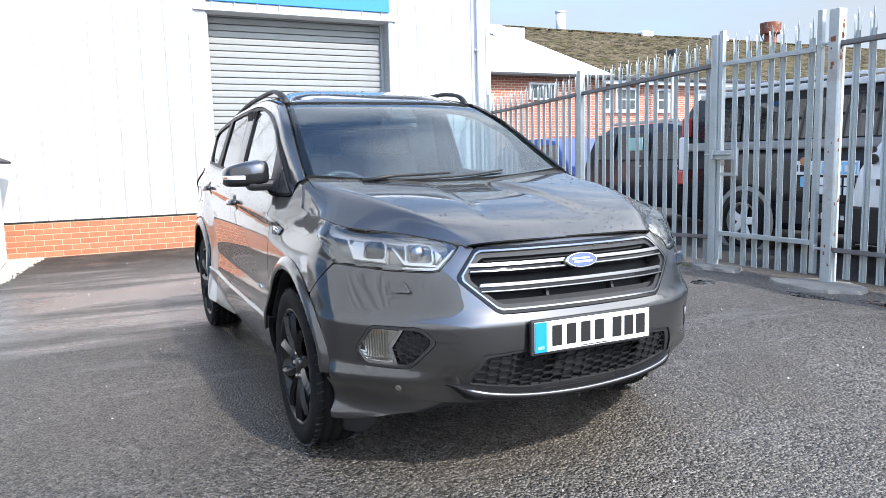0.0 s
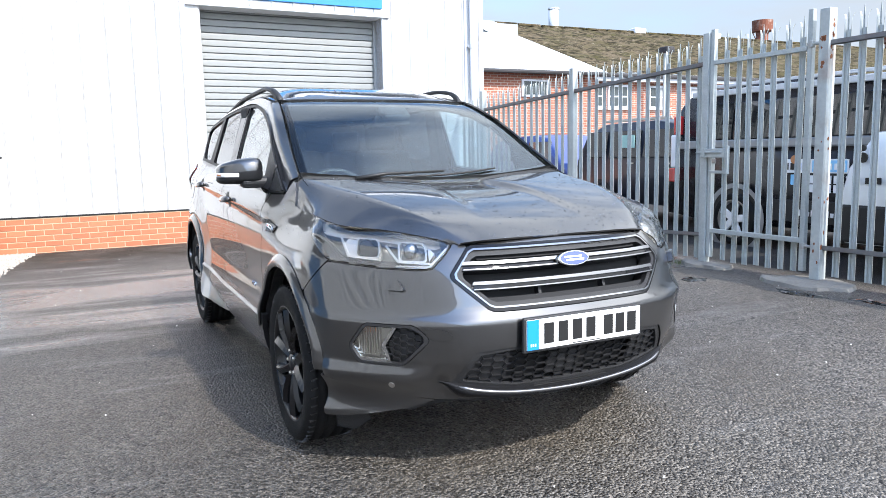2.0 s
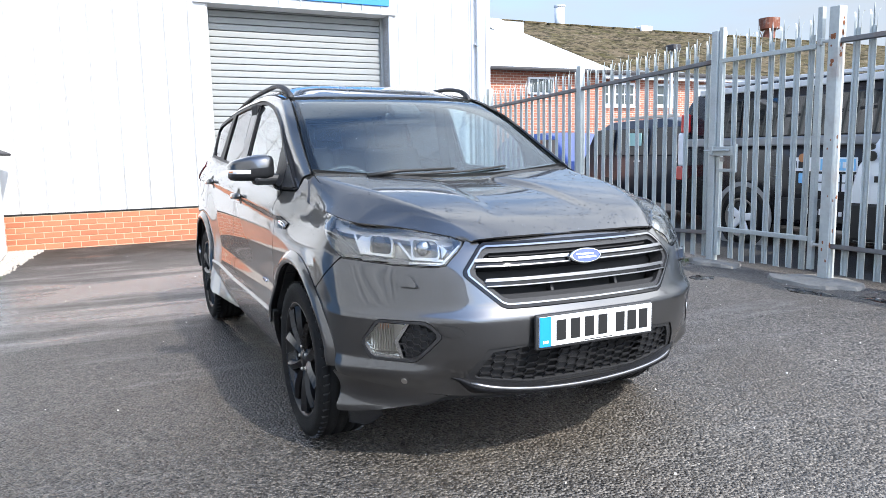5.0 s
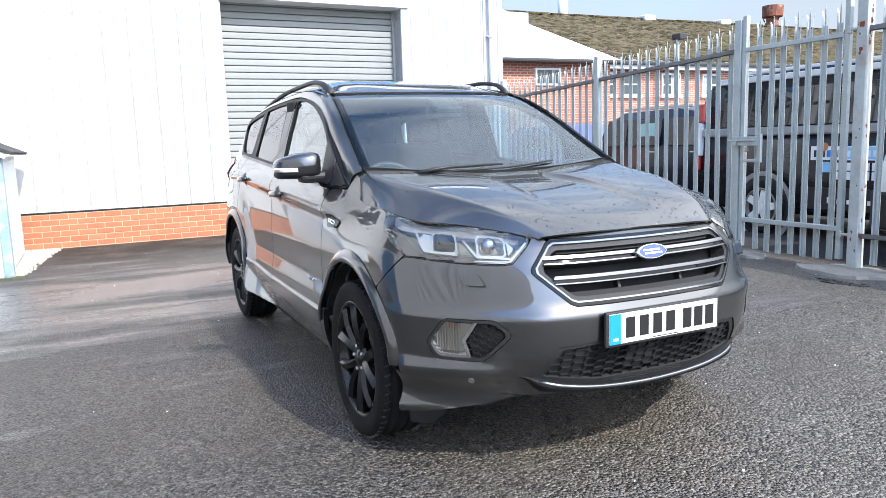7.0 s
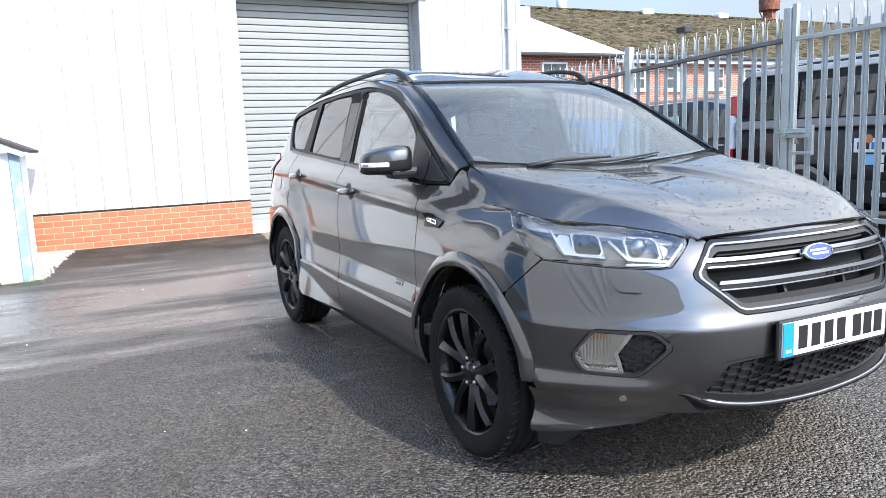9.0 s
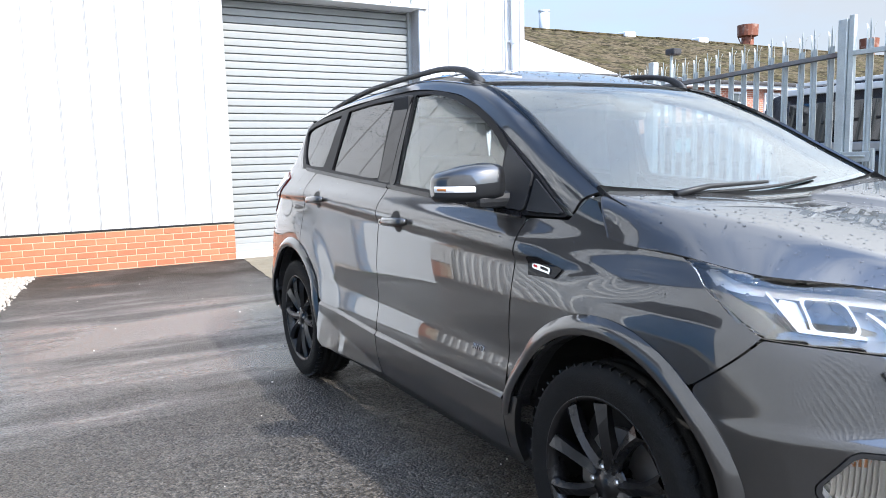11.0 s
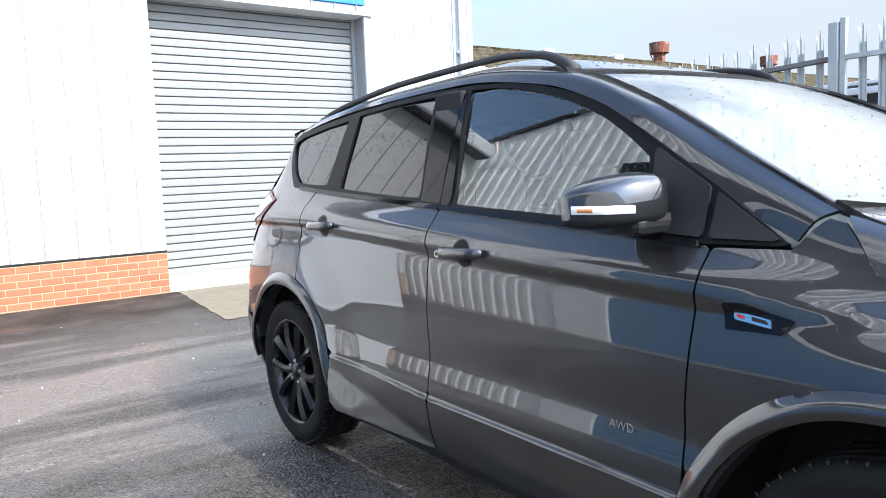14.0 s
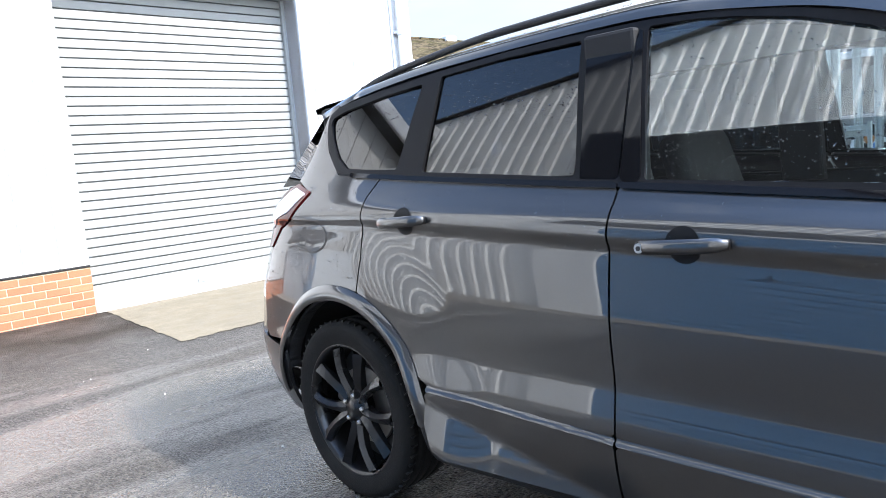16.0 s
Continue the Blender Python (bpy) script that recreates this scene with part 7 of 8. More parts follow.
FAR_BRICK = far_brickwork()
def moss_sheet():
    """Brown roof sheet with moss in clumps of several sizes."""
    m = material("mossy_sheet_roof", (0.105, 0.080, 0.050), 0.95, vary=0.3, scale=1.4, spec=0.08)
    n, l = m.node_tree.nodes, m.node_tree.links
    b = n["Principled BSDF"]
    old = b.inputs["Base Color"].links[0].from_socket
    co = n.new("ShaderNodeTexCoord")
    for scale, lo, hi, colour in ((0.9, 0.42, 0.62, (0.062, 0.054, 0.022)), (3.2, 0.46, 0.58, (0.024, 0.020, 0.011)), (4.1, 0.56, 0.66, (0.17, 0.14, 0.095))):
        t, r, x = n.new("ShaderNodeTexNoise"), n.new("ShaderNodeValToRGB"), n.new("ShaderNodeMix")
        t.inputs["Scale"].default_value, t.inputs["Detail"].default_value, t.inputs["Roughness"].default_value = scale, 6, 0.7
        r.color_ramp.elements[0].position, r.color_ramp.elements[1].position = lo, hi
        x.data_type = "RGBA"
        x.inputs["B"].default_value = (*colour, 1)
        l.new(co.outputs["Object"], t.inputs["Vector"])
        l.new(t.outputs["Fac"], r.inputs["Fac"])
        l.new(r.outputs["Color"], x.inputs["Factor"])
        l.new(old, x.inputs["A"])
        old = x.outputs["Result"]
    l.new(old, b.inputs["Base Color"])
    return m


MOSS = moss_sheet()
ROOF_WHITE = material("white_sheet_roof", (0.74, 0.75, 0.76), 0.5, vary=0.05, scale=2)
GREY_FRAME = material("grey_window_frame", (0.27, 0.28, 0.28), 0.6, vary=0.1)
DARK_PANE = material("dark_window_pane", (0.05, 0.06, 0.06), 0.08, vary=0.3, scale=2)
RUST_RED = material("rusted_red_steel", (0.18, 0.060, 0.033), 0.75, 0.2, vary=0.25, scale=6, stain=0.6, alpha_color=(0.45, 0.36, 0.30))
works = thing("brick_works", "long brick works with a mossy sheet roof and white windows", "building", kind="structure")
EY, EZ, RY, RZ = 17.0, 3.80, 26.5, 7.0
bm = bmesh.new()
ny, nx = 13, 170
grid = []
r_ = random.Random(9)
for j in range(ny):
    t = j / (ny - 1)
    row = []
    for i in range(nx):
        x = 9.0 + i * (60.0 - 9.0) / (nx - 1)
        row.append(bm.verts.new((x, EY - 0.35 + t * (RY - EY + 0.35), EZ - 0.05 + t * (RZ - EZ + 0.05) + 0.05 * (i % 2) + r_.uniform(-0.03, 0.03))))
    grid.append(row)
for j in range(ny - 1):
    for i in range(nx - 1):
        bm.faces.new((grid[j][i], grid[j][i + 1], grid[j + 1][i + 1], grid[j + 1][i]))
part("roof", bm, MOSS, works, "brown roof sheets grown with moss")
part("back_roof", box((9.0, RY, RZ - 0.3), (60, RY + 8, RZ - 0.15)), MOSS, works)
bm = bmesh.new()
for i in range(40):
    x = 9.2 + i * 1.27
    add_box(bm, (x, RY - 0.16, RZ - 0.02), (x + 1.2, RY + 0.16, RZ + 0.07 + r_.uniform(-0.015, 0.02)), 0.02)
part("ridge_cap", bm, MOSS, works)["kind"] = "stuff"
part("wall", box((13.2, EY + 0.05, 0), (60, EY + 0.35, EZ)), FAR_BRICK, works)
part("gutter", tube([(13.0, EY - 0.36, EZ - 0.10), (60, EY - 0.36, EZ - 0.10)], 0.07, 8), FELT, works)
part("fascia", box((13.0, EY - 0.30, EZ - 0.28), (60, EY - 0.26, EZ - 0.02)), TRIM_WHITE, works)
for k in range(18):
    x = (13.40, 14.47)[k] if k < 2 else 16.25 + (k - 2) * 1.87
    wn_ = part("window", box((x, EY - 0.02, 2.66), (x + 0.86, EY + 0.06, 3.42), 0.01), TRIM_WHITE, works, "white framed window")
    for c in range(2):
        for r in range(2):
            part("pane", box((x + 0.06 + c * 0.385, EY - 0.035, 2.72 + r * 0.34), (x + 0.06 + c * 0.385 + 0.345, EY - 0.022, 2.72 + r * 0.34 + 0.29)), DARK_PANE if (k + c) % 3 else GREY_FRAME, wn_)
    part("sill", box((x - 0.05, EY - 0.08, 2.59), (x + 0.91, EY + 0.02, 2.66), 0.01), KERB_WHITE, wn_)
part("lean_to_roof", box((13.0, EY - 2.2, 1.42), (60, EY - 0.05, 1.50)), TRIM_WHITE, works)
part("lean_to_wall", box((13.3, EY - 2.0, 0.0), (60, EY - 1.9, 1.42)), FAR_BRICK, works)

wing = thing("brick_wing", "brick wing with a white sheet roof and a white window", "building", kind="structure")
part("wall", box((4.9, 15.4, 0), (12.75, 15.7, 3.55)), FAR_BRICK, wing)
part("end_wall", box((12.45, 15.7, 0), (12.75, 19.5, 3.55)), FAR_BRICK, wing)
bm = bmesh.new()
vs = [bm.verts.new(p) for p in ((4.9, 15.1, 3.58), (12.95, 15.1, 3.58), (12.95, 20.6, 5.55), (4.9, 20.6, 5.55), (4.9, 15.1, 3.50), (12.95, 15.1, 3.50), (12.95, 20.6, 5.47), (4.9, 20.6, 5.47))]
for q in ((0, 1, 2, 3), (4, 7, 6, 5), (0, 4, 5, 1), (1, 5, 6, 2), (2, 6, 7, 3)):
    bm.faces.new([vs[i] for i in q])
part("roof", bm, ROOF_WHITE, wing, "white sheet roof")
part("gutter", tube([(4.9, 15.05, 3.52), (12.9, 15.05, 3.52)], 0.06, 8), FELT, wing)
part("gable_sheet", box((8.0, 20.65, 4.0), (13.2, 20.75, 5.9)), GREY_FRAME, wing)
part("verge_board", box((-0.1, 0, 0), (6.2, 0.08, 0.22), 0.0, Matrix.Translation((9.2, 20.5, 6.75)) @ Matrix.Rotation(radians(24), 4, "Y")), ROOF_WHITE, wing)
w2 = part("window", box((10.03, 15.34, 2.84), (10.92, 15.42, 3.34), 0.01), TRIM_WHITE, wing, "white framed window")
for c in range(3):
    part("pane", box((10.09 + c * 0.265, 15.325, 2.90), (10.09 + c * 0.265 + 0.24, 15.338, 3.28)), DARK_PANE, w2)


def flue(x, y, z0, s=1.0, name="roof_flue"):
    fl = thing(name, "rusted red roof flue with a wide cowl", "chimney")
    part("stack", tube([(x, y, z0 - 0.6), (x, y, z0 + 0.7 * s)], 0.36 * s, 14), RUST_RED, fl, "", True)
    part("cowl", lathe([(z0 + 0.62 * s, 0.40 * s), (z0 + 0.70 * s, 0.60 * s), (z0 + 1.35 * s, 0.62 * s), (z0 + 1.36 * s, 0.54 * s), (z0 + 1.2 * s, 0.5 * s)], 18, "z", Matrix.Translation((x, y, 0))), RUST_RED, fl)
    for k in range(3):
        t = 2.1 * k
        part("strut", tube([(x + 0.34 * s * math.cos(t), y + 0.34 * s * math.sin(t), z0 + 0.2 * s), (x + 0.58 * s * math.cos(t), y + 0.58 * s * math.sin(t), z0 + 0.75 * s)], 0.03, 6), RUST_RED, fl)
    return fl


flue(32.9, 26.7, 6.95, 0.9)
flue(44.5, 26.9, 6.9, 0.9)
vent = thing("roof_vent", "pale metal roof vent pipe", "vent")
part("pipe", tube([(18.9, 26.6, 6.6), (18.9, 26.6, 7.85)], 0.24, 16), PVC, vent, "", True)
part("cap", tube([(18.9, 26.6, 7.85), (18.9, 26.6, 7.92)], 0.27, 16), PVC, vent)
strip = thing("roof_light_strip", "white flashing strip with two small vents on the roof", "flashing")
mr = Matrix.Translation((13.3, RY, RZ + 0.06)) @ Matrix.Rotation(radians(18.6), 4, "X")
part("flashing", box((-0.5, -4.2, 0.0), (0.6, 0.1, 0.08), 0.0, mr), ROOF_WHITE, strip)
for yy in (-1.0, -3.6):
    part("vent_box", box((-0.2, yy - 0.25, 0.05), (0.3, yy + 0.25, 0.5), 0.05, mr), ROOF_WHITE, strip)
for x in (23.5, 28.6):
    ob = tagged(mesh_object("ridge_vent", box((x, RY - 0.3, RZ - 0.05), (x + 0.7, RY + 0.3, RZ + 0.22), 0.06), ROOF_WHITE), "small white ridge vent", "vent", "ridge vents")
lamp = thing("street_lamp", "slim grey lamp post with a dark head", "street lamp")
part("pole", tube([(16.2, 16.2, 0), (16.2, 16.2, 4.5)], [0.07, 0.05], 8), GALV, lamp)
part("head", box((16.05, 15.95, 4.42), (16.4, 16.35, 4.62), 0.04), FELT, lamp)


# ---- trees beyond the roofs ----
LEAF = material("dark_evergreen_leaf", (0.035, 0.06, 0.022), 0.7, vary=0.4, scale=3)
BARK = material("bark", (0.10, 0.075, 0.055), 0.9, vary=0.3, scale=6)


def tree(x, y, h, seed):
    r_ = random.Random(seed)
    tr = thing("tree", "dark green tree beyond the roofs", "tree", "far trees")
    bm = bmesh.new()
    add_tube(bm, [(x, y, 0), (x + 0.1, y, h * 0.5), (x, y, h * 0.85)], [0.28, 0.2, 0.06], 8)
    for k in range(6):
        a_ = r_.uniform(0, 6.28)
        add_tube(bm, [(x, y, h * (0.4 + 0.06 * k)), (x + 1.4 * math.cos(a_), y + 1.4 * math.sin(a_), h * (0.55 + 0.06 * k))], [0.1, 0.03], 5)
    part("trunk", bm, BARK, tr)
    v, f = [], []
    for k in range(1500):
        while True:
            p = Vector((r_.uniform(-1, 1), r_.uniform(-1, 1), r_.uniform(-1, 1)))
            if 0.2 < p.length < 1:
                break
        lump = 0.75 + 0.35 * noise.noise(p * 2.2 + Vector((seed, 0, 0)))
        p = Vector((p.x * 2.3, p.y * 2.3, p.z * h * 0.36)) * lump + Vector((x, y, h * 0.66))
        d, e = Vector((r_.gauss(0, 1), r_.gauss(0, 1), r_.gauss(0, 1))).normalized() * 0.22, Vector((r_.gauss(0, 1), r_.gauss(0, 1), r_.gauss(0, 1))).normalized() * 0.14
        o = len(v)
        v += [tuple(p - d), tuple(p + e), tuple(p + d), tuple(p - e)]
        f.append((o, o + 1, o + 2, o + 3))
    pydata("crown", v, f, LEAF, tr, "", False)


for i, (x, y, h) in enumerate(((56, 40, 9.5), (60, 37, 9.0), (64, 41, 10), (70, 38, 9.2), (75, 42, 10))):
    tree(x, y, h, 20 + i)


# ---- parked vehicles behind the fence ----
VAN_BLACK = material("black_van_paint", (0.018, 0.018, 0.021), 0.18, 0.0, vary=0.1, scale=8, spec=0.5)
VAN_GREY = material("grey_van_side", (0.24, 0.245, 0.25), 0.4, 0.3, vary=0.08, scale=5, coat=0.5)
VAN_SILVER = material("silver_van_trim", (0.55, 0.56, 0.57), 0.4, 0.4, vary=0.08)
CAR_NAVY = material("navy_car_paint", (0.014, 0.018, 0.03), 0.3, 0.1, vary=0.1, coat=0.3)
CAR_BLUE = material("blue_car_paint", (0.03, 0.06, 0.22), 0.3, 0.3, vary=0.1, coat=0.8)
CAR_WHITE = material("white_car_paint", (0.70, 0.74, 0.78), 0.3, vary=0.04, coat=0.8)
ALLOY = material("silver_alloy", (0.78, 0.79, 0.80), 0.4, 0.3, vary=0.05)
DARK_GLASS = material("dark_car_glass", (0.035, 0.04, 0.045), 0.05, vary=0.1, coat=1.0, coat_ior=1.9)
VAN_GLASS = material("black_privacy_glass", (0.012, 0.013, 0.014), 0.04, vary=0.1, coat=0.6, coat_ior=1.6)
CYAN = material("pale_blue_print", (0.25, 0.55, 0.80), 0.4, vary=0.05)


def body_loft(profile, x0, width, y0, tumble=0.18, round_=0.12, belt=1.0):
    """A vehicle body from its side outline (along, height), rounded towards both flanks; it faces -y."""
    bm = bmesh.new()
    n = 9
    rows = []
    for i in range(n):
        u = -1 + 2 * i / (n - 1)
        s = math.sin(u * math.pi / 2)
        rows.append([])
        for a_, z in profile:
            lean = tumble * max(0.0, z - belt)
            inset = round_ * (1 - math.cos(u * math.pi / 2))
            rows[-1].append(bm.verts.new((x0 + width / 2 + s * (width / 2 - lean), y0 + a_ + (inset if a_ < 1 else -inset if a_ > 3 else 0) * 0.8, z - inset * 0.35 * (z > belt))))
    m_ = len(profile)
    for a_, b_ in zip(rows, rows[1:]):
        for k in range(m_):
            bm.faces.new((a_[k], a_[(k + 1) % m_], b_[(k + 1) % m_], b_[k]))
    bm.faces.new(rows[0][::-1]), bm.faces.new(rows[-1])
    bmesh.ops.recalc_face_normals(bm, faces=bm.faces)
    return bm


def road_wheel(x, y, r, parent, rim=ALLOY):
    w = part("wheel", lathe([(0.0, r * 0.72), (-0.02, r * 0.76), (-0.02, r * 0.93), (0.0, r), (0.2, r), (0.22, r * 0.9)], 28, "x", Matrix.Translation((x, y, r))), RUBBER, parent, "", True)
    part("rim", lathe([(-0.014, r * 0.75), (-0.022, r * 0.68), (0.04, r * 0.64), (0.055, 0.0)], 28, "x", Matrix.Translation((x, y, r))), rim if rim is not ALLOY else STEEL, w, "", True)
    for k in range(5):
        t = 2 * math.pi / 5 * k + 0.2
        m_ = Matrix.Translation((x - 0.012, y, r)) @ Matrix.Rotation(t, 4, "X")
        part("spoke", box((0.0, -0.048, 0.02), (0.03, 0.048, r * 0.70), 0.012, m_), rim, w)
    part("hub", tube([(x - 0.02, y, r), (x + 0.03, y, r)], 0.05, 12), rim, w)


# black minibus, its flank towards the fence, tail at the far end
van = thing("minibus", "black minibus with dark windows, signwriting and silver alloy wheels", "van")
VX, VY = 5.9, -0.2
prof = [(0.0, 0.35), (0.02, 0.95), (0.25, 1.12), (0.85, 1.25), (1.55, 1.90), (1.9, 2.02), (3.2, 2.07), (4.6, 2.04), (4.95, 1.96), (5.06, 1.82), (5.17, 1.3), (5.22, 0.8), (5.19, 0.35), (4.5, 0.28), (0.5, 0.28)]
part("body", body_loft(prof, VX, 1.95, VY, 0.12, 0.10, 1.15), VAN_BLACK, van, "", True)
part("roof_gutter", box((VX + 0.055, VY + 1.6, 1.925), (VX + 0.13, VY + 4.75, 2.0), 0.01), VAN_SILVER, van)
part("roof_rail", box((VX + 0.13, VY + 1.8, 2.03), (VX + 0.18, VY + 4.6, 2.075), 0.01), VAN_SILVER, van)
for a_, b_ in ((1.75, 2.90), (2.93, 3.98), (4.01, 4.62)):
    m_ = Matrix.Translation((VX - 0.004, VY, 1.36)) @ Matrix.Rotation(radians(7), 4, "Y")
    part("side_window", box((0, a_, 0), (0.02, b_, 0.47), 0.008, m_), VAN_GLASS, van)
part("side_moulding", box((VX - 0.025, VY + 1.2, 1.24), (VX + 0.02, VY + 4.95, 1.35), 0.02), VAN_GREY, van, "pale grey rail along the flank")
part("lower_panel", box((VX - 0.012, VY + 0.8, 0.36), (VX + 0.02, VY + 3.35, 0.62), 0.01), BLACK_PLASTIC, van)
for y in (3.70, 0.55):
    # the rear arch is pale grey: a highlight put into its colour
    part("arch", lathe([(-0.012, 0.46), (-0.012, 0.40), (0.05, 0.40)], 32, "x", Matrix.Translation((VX - 0.006, y, 0.335))), VAN_GREY if y > 2 else BLACK_PLASTIC, van)
    part("arch_void", lathe([(-0.008, 0.40), (-0.006, 0.0)], 32, "x", Matrix.Translation((VX, y, 0.335))), INK, van)
    road_wheel(VX - 0.035, y, 0.335, van)
for z0, z1, y1, mt in ((0.78, 0.98, 5.10, RED_LENS), (0.98, 1.44, 5.07, LAMP_WHITE), (1.44, 1.70, 5.02, RED_LENS)):
    part("tail_lamp", box((VX + 0.002, VY + y1 - 0.09, z0), (VX + 0.12, VY + y1 + 0.03, z1), 0.02), mt, van)
sign = part("sign_board", box((VX - 0.016, 2.15, 0.94), (VX - 0.008, 3.02, 1.10), 0.002), WHITE_PAINT, van, "white and blue sign strip with bars")
part("sign_blue", box((VX - 0.019, 2.17, 0.955), (VX - 0.014, 2.60, 1.085)), CYAN, sign)
for k in range(4):
    part("sign_bar", box((VX - 0.019, 2.66 + k * 0.085, 0.975), (VX - 0.0145, 2.72 + k * 0.085, 1.055)), PLATE_BLUE if k == 1 else INK, sign)
for k in range(5):
    part("sign_bar", box((VX - 0.021, 2.19 + k * 0.08, 0.98), (VX - 0.0185, 2.24 + k * 0.08, 1.05)), WHITE_PAINT, sign)
part("sign_sun", tube([(VX - 0.022, 2.84, 1.095), (VX - 0.014, 2.84, 1.095)], 0.05, 14), AMBER, sign)
part("sign_mark", box((VX - 0.016, 2.76, 0.80), (VX - 0.010, 2.88, 0.92), 0.01), CYAN, van)
for row, (z, n_) in enumerate(((0.868, 8), (0.765, 8))):
    for k in range(n_):
        part("sign_bar", box((VX - 0.016, 2.70 - k * 0.075 - 0.045, z - 0.045), (VX - 0.010, 2.70 - k * 0.075, z + 0.045)), WHITE_PAINT, van)
for k in range(13):
    part("sign_bar", box((VX - 0.018, 2.78 - k * 0.062 - 0.04, 0.44), (VX - 0.012, 2.78 - k * 0.062, 0.49 + 0.02 * (k % 3 == 0))), WHITE_PAINT, van)

# white car nosing in beside it
wc = thing("white_car", "white hatchback with dark lower bumper behind the fence", "car")
prof = [(0.0, 0.30), (-0.02, 0.75), (0.15, 0.95), (1.0, 1.05), (1.7, 1.42), (2.9, 1.44), (3.55, 1.38), (3.78, 1.05), (3.85, 0.75), (3.80, 0.30)]
part("body", body_loft(prof, 5.05, 0.75, -2.15, 0.12, 0.10, 1.0), CAR_WHITE, wc, "", True)
part("lower_bumper", box((5.04, -2.1, 0.28), (5.8, 1.70, 0.70), 0.05), BLACK_PLASTIC, wc)
part("side_window", box((5.075, -1.0, 1.05), (5.10, 0.7, 1.36), 0.02), DARK_GLASS, wc)
for k in range(4):
    part("letter_bar", box((5.035, 1.45 - k * 0.11, 0.88), (5.049, 1.49 - k * 0.11, 0.94)), INK, wc)
for z, s in ((1.13, 0.05), (1.22, 0.03)):
    part("mark", tube([(5.035, 1.42, z), (5.05, 1.42, z)], s, 12), INK, wc)
road_wheel(5.03, -1.4, 0.31, wc)

# dark estate car and blue car further along
dc = thing("estate_car", "dark navy estate car parked behind the fence", "car")
prof = [(0.0, 0.35), (0.0, 0.85), (0.2, 1.02), (1.0, 1.10), (1.65, 1.68), (2.2, 1.76), (3.6, 1.74), (4.05, 1.55), (4.25, 1.1), (4.30, 0.7), (4.25, 0.35), (0.4, 0.30)]
part("body", body_loft(prof, 6.95, 1.8, 4.35, 0.18, 0.12, 1.05), CAR_NAVY, dc, "", True)
for a_, b_ in ((1.45, 2.35), (2.45, 3.25), (3.33, 3.9)):
    m_ = Matrix.Translation((6.955, 4.35, 1.12)) @ Matrix.Rotation(radians(10), 4, "Y")
    part("side_window", box((0, a_, 0), (0.02, b_, 0.47), 0.01, m_), VAN_GLASS, dc)
part("window_sticker", box((6.980, 6.92, 1.28), (6.990, 7.30, 1.50)), material("pale_green_paper", (0.35, 0.55, 0.5), 0.7, vary=0.1), dc)
part("roof_rail", box((7.12, 6.2, 1.74), (7.16, 7.9, 1.79), 0.01), SATIN, dc)
for y in (5.15, 7.8):
    part("arch_void", lathe([(-0.008, 0.39), (-0.006, 0.0)], 28, "x", Matrix.Translation((6.945, y, 0.33))), INK, dc)
    road_wheel(6.93, y, 0.32, dc)
for y in (5.9, 6.9):
    part("handle", box((6.93, y, 1.0), (6.95, y + 0.16, 1.025), 0.006), SATIN, dc)
bc = thing("blue_car", "blue car parked further behind the fence", "car")
part("body", body_loft([(a_, z * 0.93) for a_, z in prof], 7.6, 1.7, 9.0, 0.18, 0.12, 1.0), CAR_BLUE, bc, "", True)
for a_, b_ in ((1.45, 2.35), (2.45, 3.25)):
    m_ = Matrix.Translation((7.605, 9.0, 1.05)) @ Matrix.Rotation(radians(10), 4, "Y")
    part("side_window", box((0, a_, 0), (0.02, b_, 0.42), 0.01, m_), DARK_GLASS, bc)
for y in (9.8, 12.4):
    road_wheel(7.57, y, 0.31, bc)


# ---- small things on the ground ----
def scatter(name, n, region, size, mat, label, seed, z=0.004):
    """Loose chips and stones: many small lumps as one object."""
    r_ = random.Random(seed)
    v, f = [], []
    for k in range(n):
        x, y = region(r_)
        s = size * r_.uniform(0.5, 1.5)
        o = len(v)
        a_ = r_.uniform(0, 6.28)
        for i in range(5):
            t = a_ + i * 1.2566
            q = r_.uniform(0.7, 1.2)
            v.append((x + s * q * math.cos(t), y + s * q * math.sin(t), -0.001))
        for i in range(5):
            t = a_ + i * 1.2566
            q = r_.uniform(0.4, 0.8)
            v.append((x + s * q * math.cos(t), y + s * q * math.sin(t), z + s * r_.uniform(0.4, 0.8)))
        for i in range(5):
            f.append((o + i, o + (i + 1) % 5, o + 5 + (i + 1) % 5, o + 5 + i))
        f.append(tuple(o + 5 + i for i in range(5)))
    return tagged(pydata(name, v, f, mat, None, "", False), label, "stones", kind="stuff")


PEBBLE = material("pale_gravel", (0.36, 0.32, 0.28), 0.85, vary=0.3, scale=30)
CHIP = material("white_chip", (0.62, 0.60, 0.56), 0.8, vary=0.2, scale=20)


def bank(r_):
    while True:
        x, y = r_.uniform(-2.75, -2.15), r_.uniform(6.0, 8.35)
        if x < -2.62 + 0.30 * (y - 6.0) / 2.35 + r_.uniform(-0.12, 0.06):
            return x, y


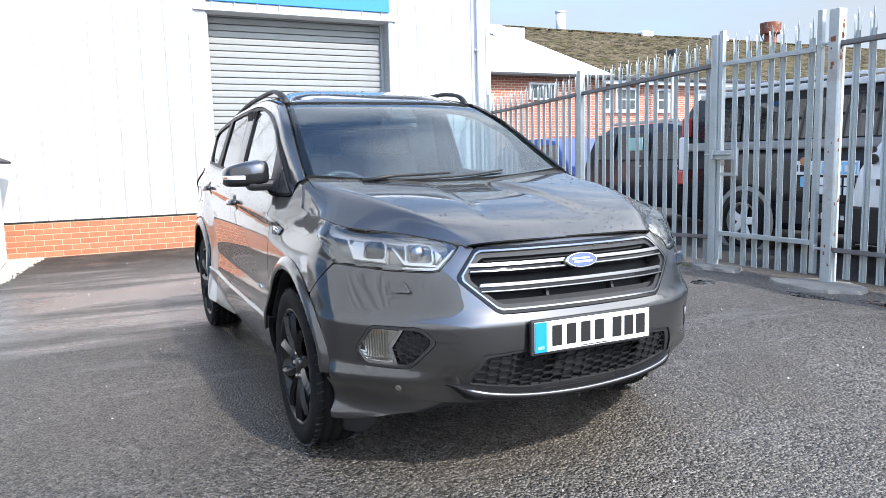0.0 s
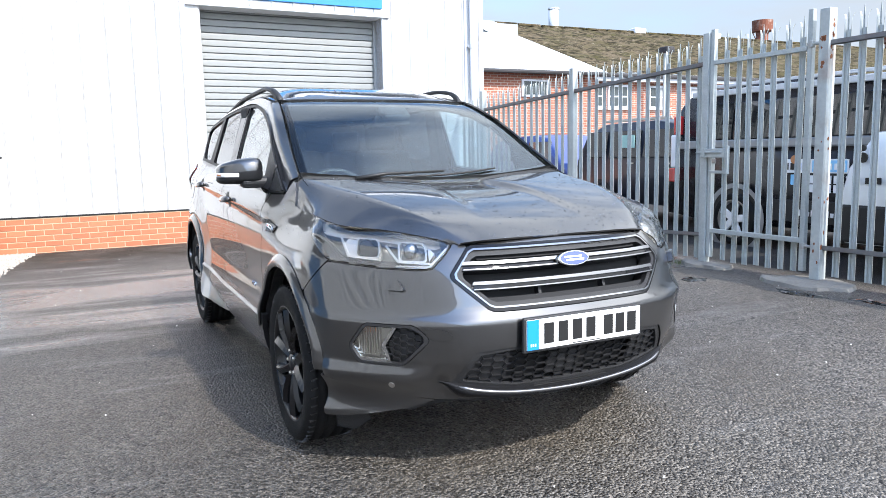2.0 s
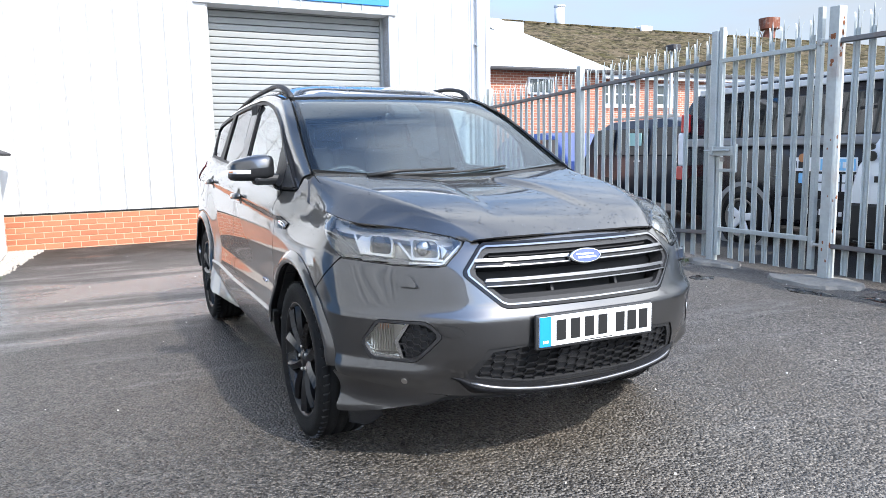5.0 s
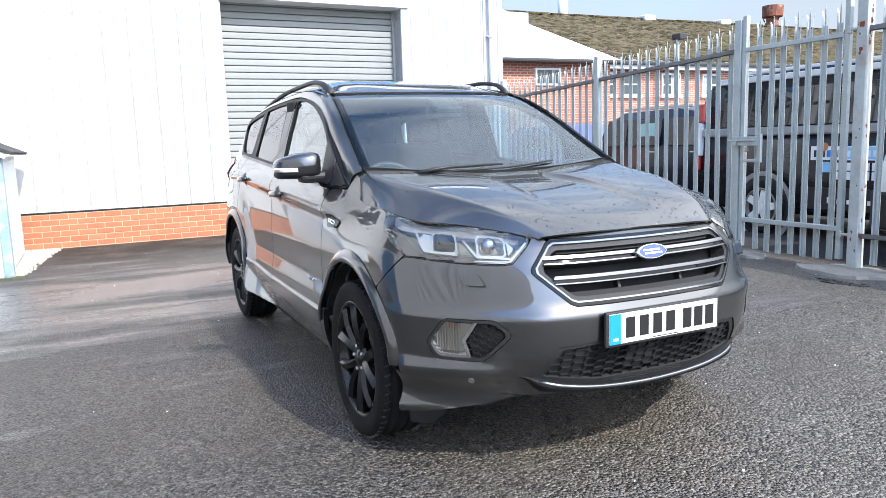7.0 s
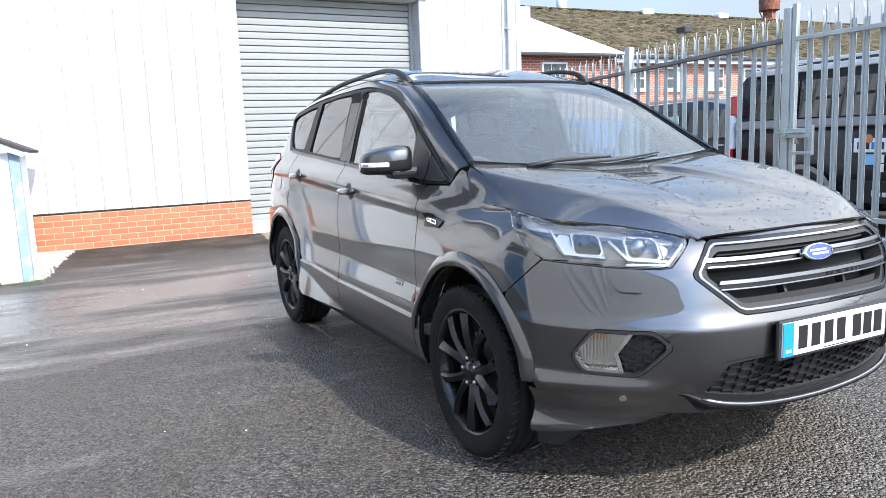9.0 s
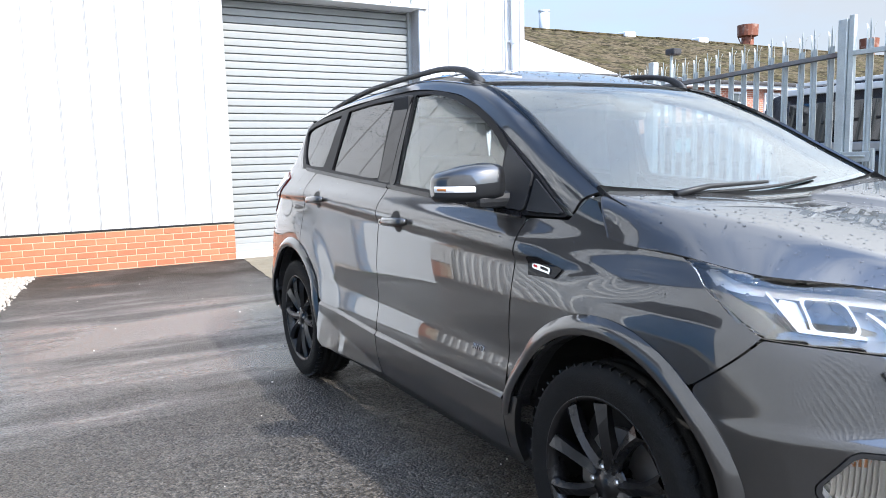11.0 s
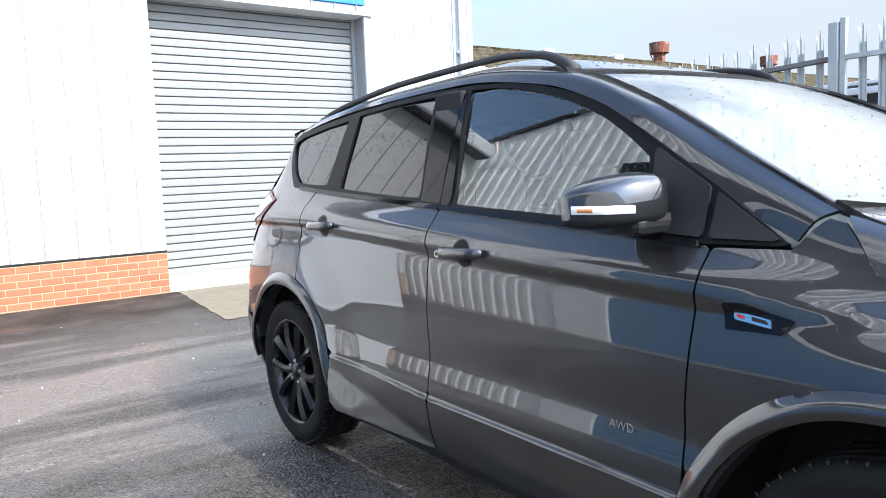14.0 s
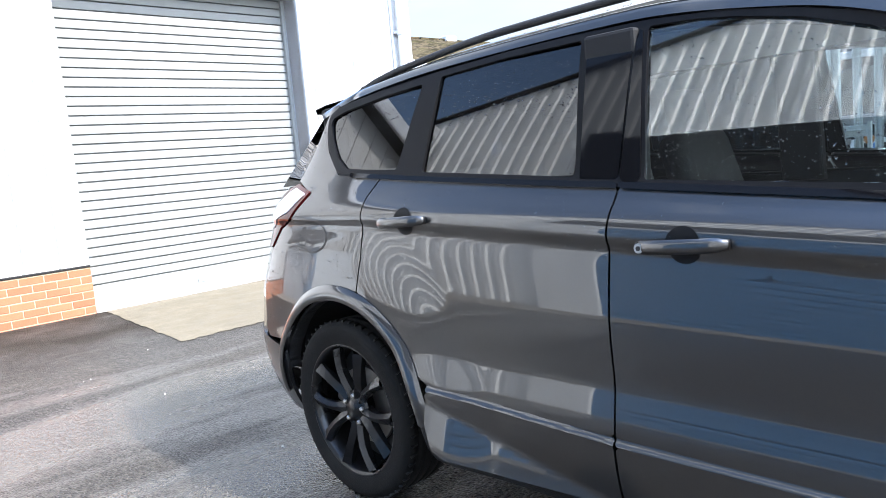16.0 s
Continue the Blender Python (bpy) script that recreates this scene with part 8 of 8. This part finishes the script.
scatter("gravel_strip", 1500, bank, 0.016, PEBBLE, "pale gravel along the shed", 31)
scatter("stone_chips", 150, lambda r_: (r_.uniform(-4.5, 4.2), r_.uniform(-2.6, 7.5)), 0.0048, CHIP, "white stone chips scattered on asphalt", 32, 0.002)
GRASS = material("weed_green", (0.07, 0.10, 0.03), 0.8, vary=0.4, scale=20)
r_ = random.Random(8)
v, f = [], []
for cx, cy, n_ in ((-2.72, 5.80, 60), (-2.9, 5.85, 50), (-3.3, 5.86, 60), (4.1, 2.9, 40), (4.15, 1.62, 40), (4.3, 3.4, 40)):
    for k in range(n_):
        x, y, t = cx + r_.gauss(0, 0.07), cy + r_.gauss(0, 0.03), r_.uniform(0, 6.28)
        h_ = r_.uniform(0.015, 0.06)
        o = len(v)
        v += [(x - 0.003, y, 0), (x + 0.003, y, 0), (x + h_ * 0.5 * math.cos(t), y + h_ * 0.5 * math.sin(t), h_)]
        f.append((o, o + 1, o + 2))
tagged(pydata("weeds", v, f, GRASS, None, "", False), "small weeds along the fence and shed", "weeds", kind="stuff")

# ---- bricks of the base wall ----
BL, BH, BD = 0.215, 0.068, 0.10
brick_meshes = []
for w in (BL, 0.1025):
    bm = box((0, 0, 0), (w, BD, BH), 0.004)
    me = bpy.data.meshes.new("brick")
    bm.to_mesh(me)
    bm.free()
    me.materials.append(BRICK)
    brick_meshes.append(me)
r_ = random.Random(6)
rest = bmesh.new()
for row in range(7):
    z = -0.064 + row * 0.0782
    x = DOOR_L - 0.006
    first = True
    while x > LEFT + 0.25:
        w = 0.1025 if first and row % 2 else BL
        first = False
        x -= w
        if x > -3.0:
            ob = new("brick", brick_meshes[0 if w == BL else 1])
            ob.matrix_world = Matrix.Translation((x, YW - 0.0165 + r_.uniform(-0.0015, 0.0015), z)) @ Matrix.Rotation(radians(r_.uniform(-0.3, 0.3)), 4, "Z")
            ob.parent = base_wall
        else:
            add_box(rest, (x, YW - 0.0165, z), (x + w, YW + 0.03, z + BH))
        x -= 0.010
    for k in range(2):
        ob = new("brick", brick_meshes[1])
        ob.matrix_world = Matrix.Translation((DOOR_L - 0.004, YW + 0.10 + k * 0.112 - (0.05 if row % 2 else 0), z)) @ Matrix.Rotation(radians(90), 4, "Z")
        ob.parent = base_wall
part("far_bricks", rest, BRICK, base_wall)["kind"] = "stuff"
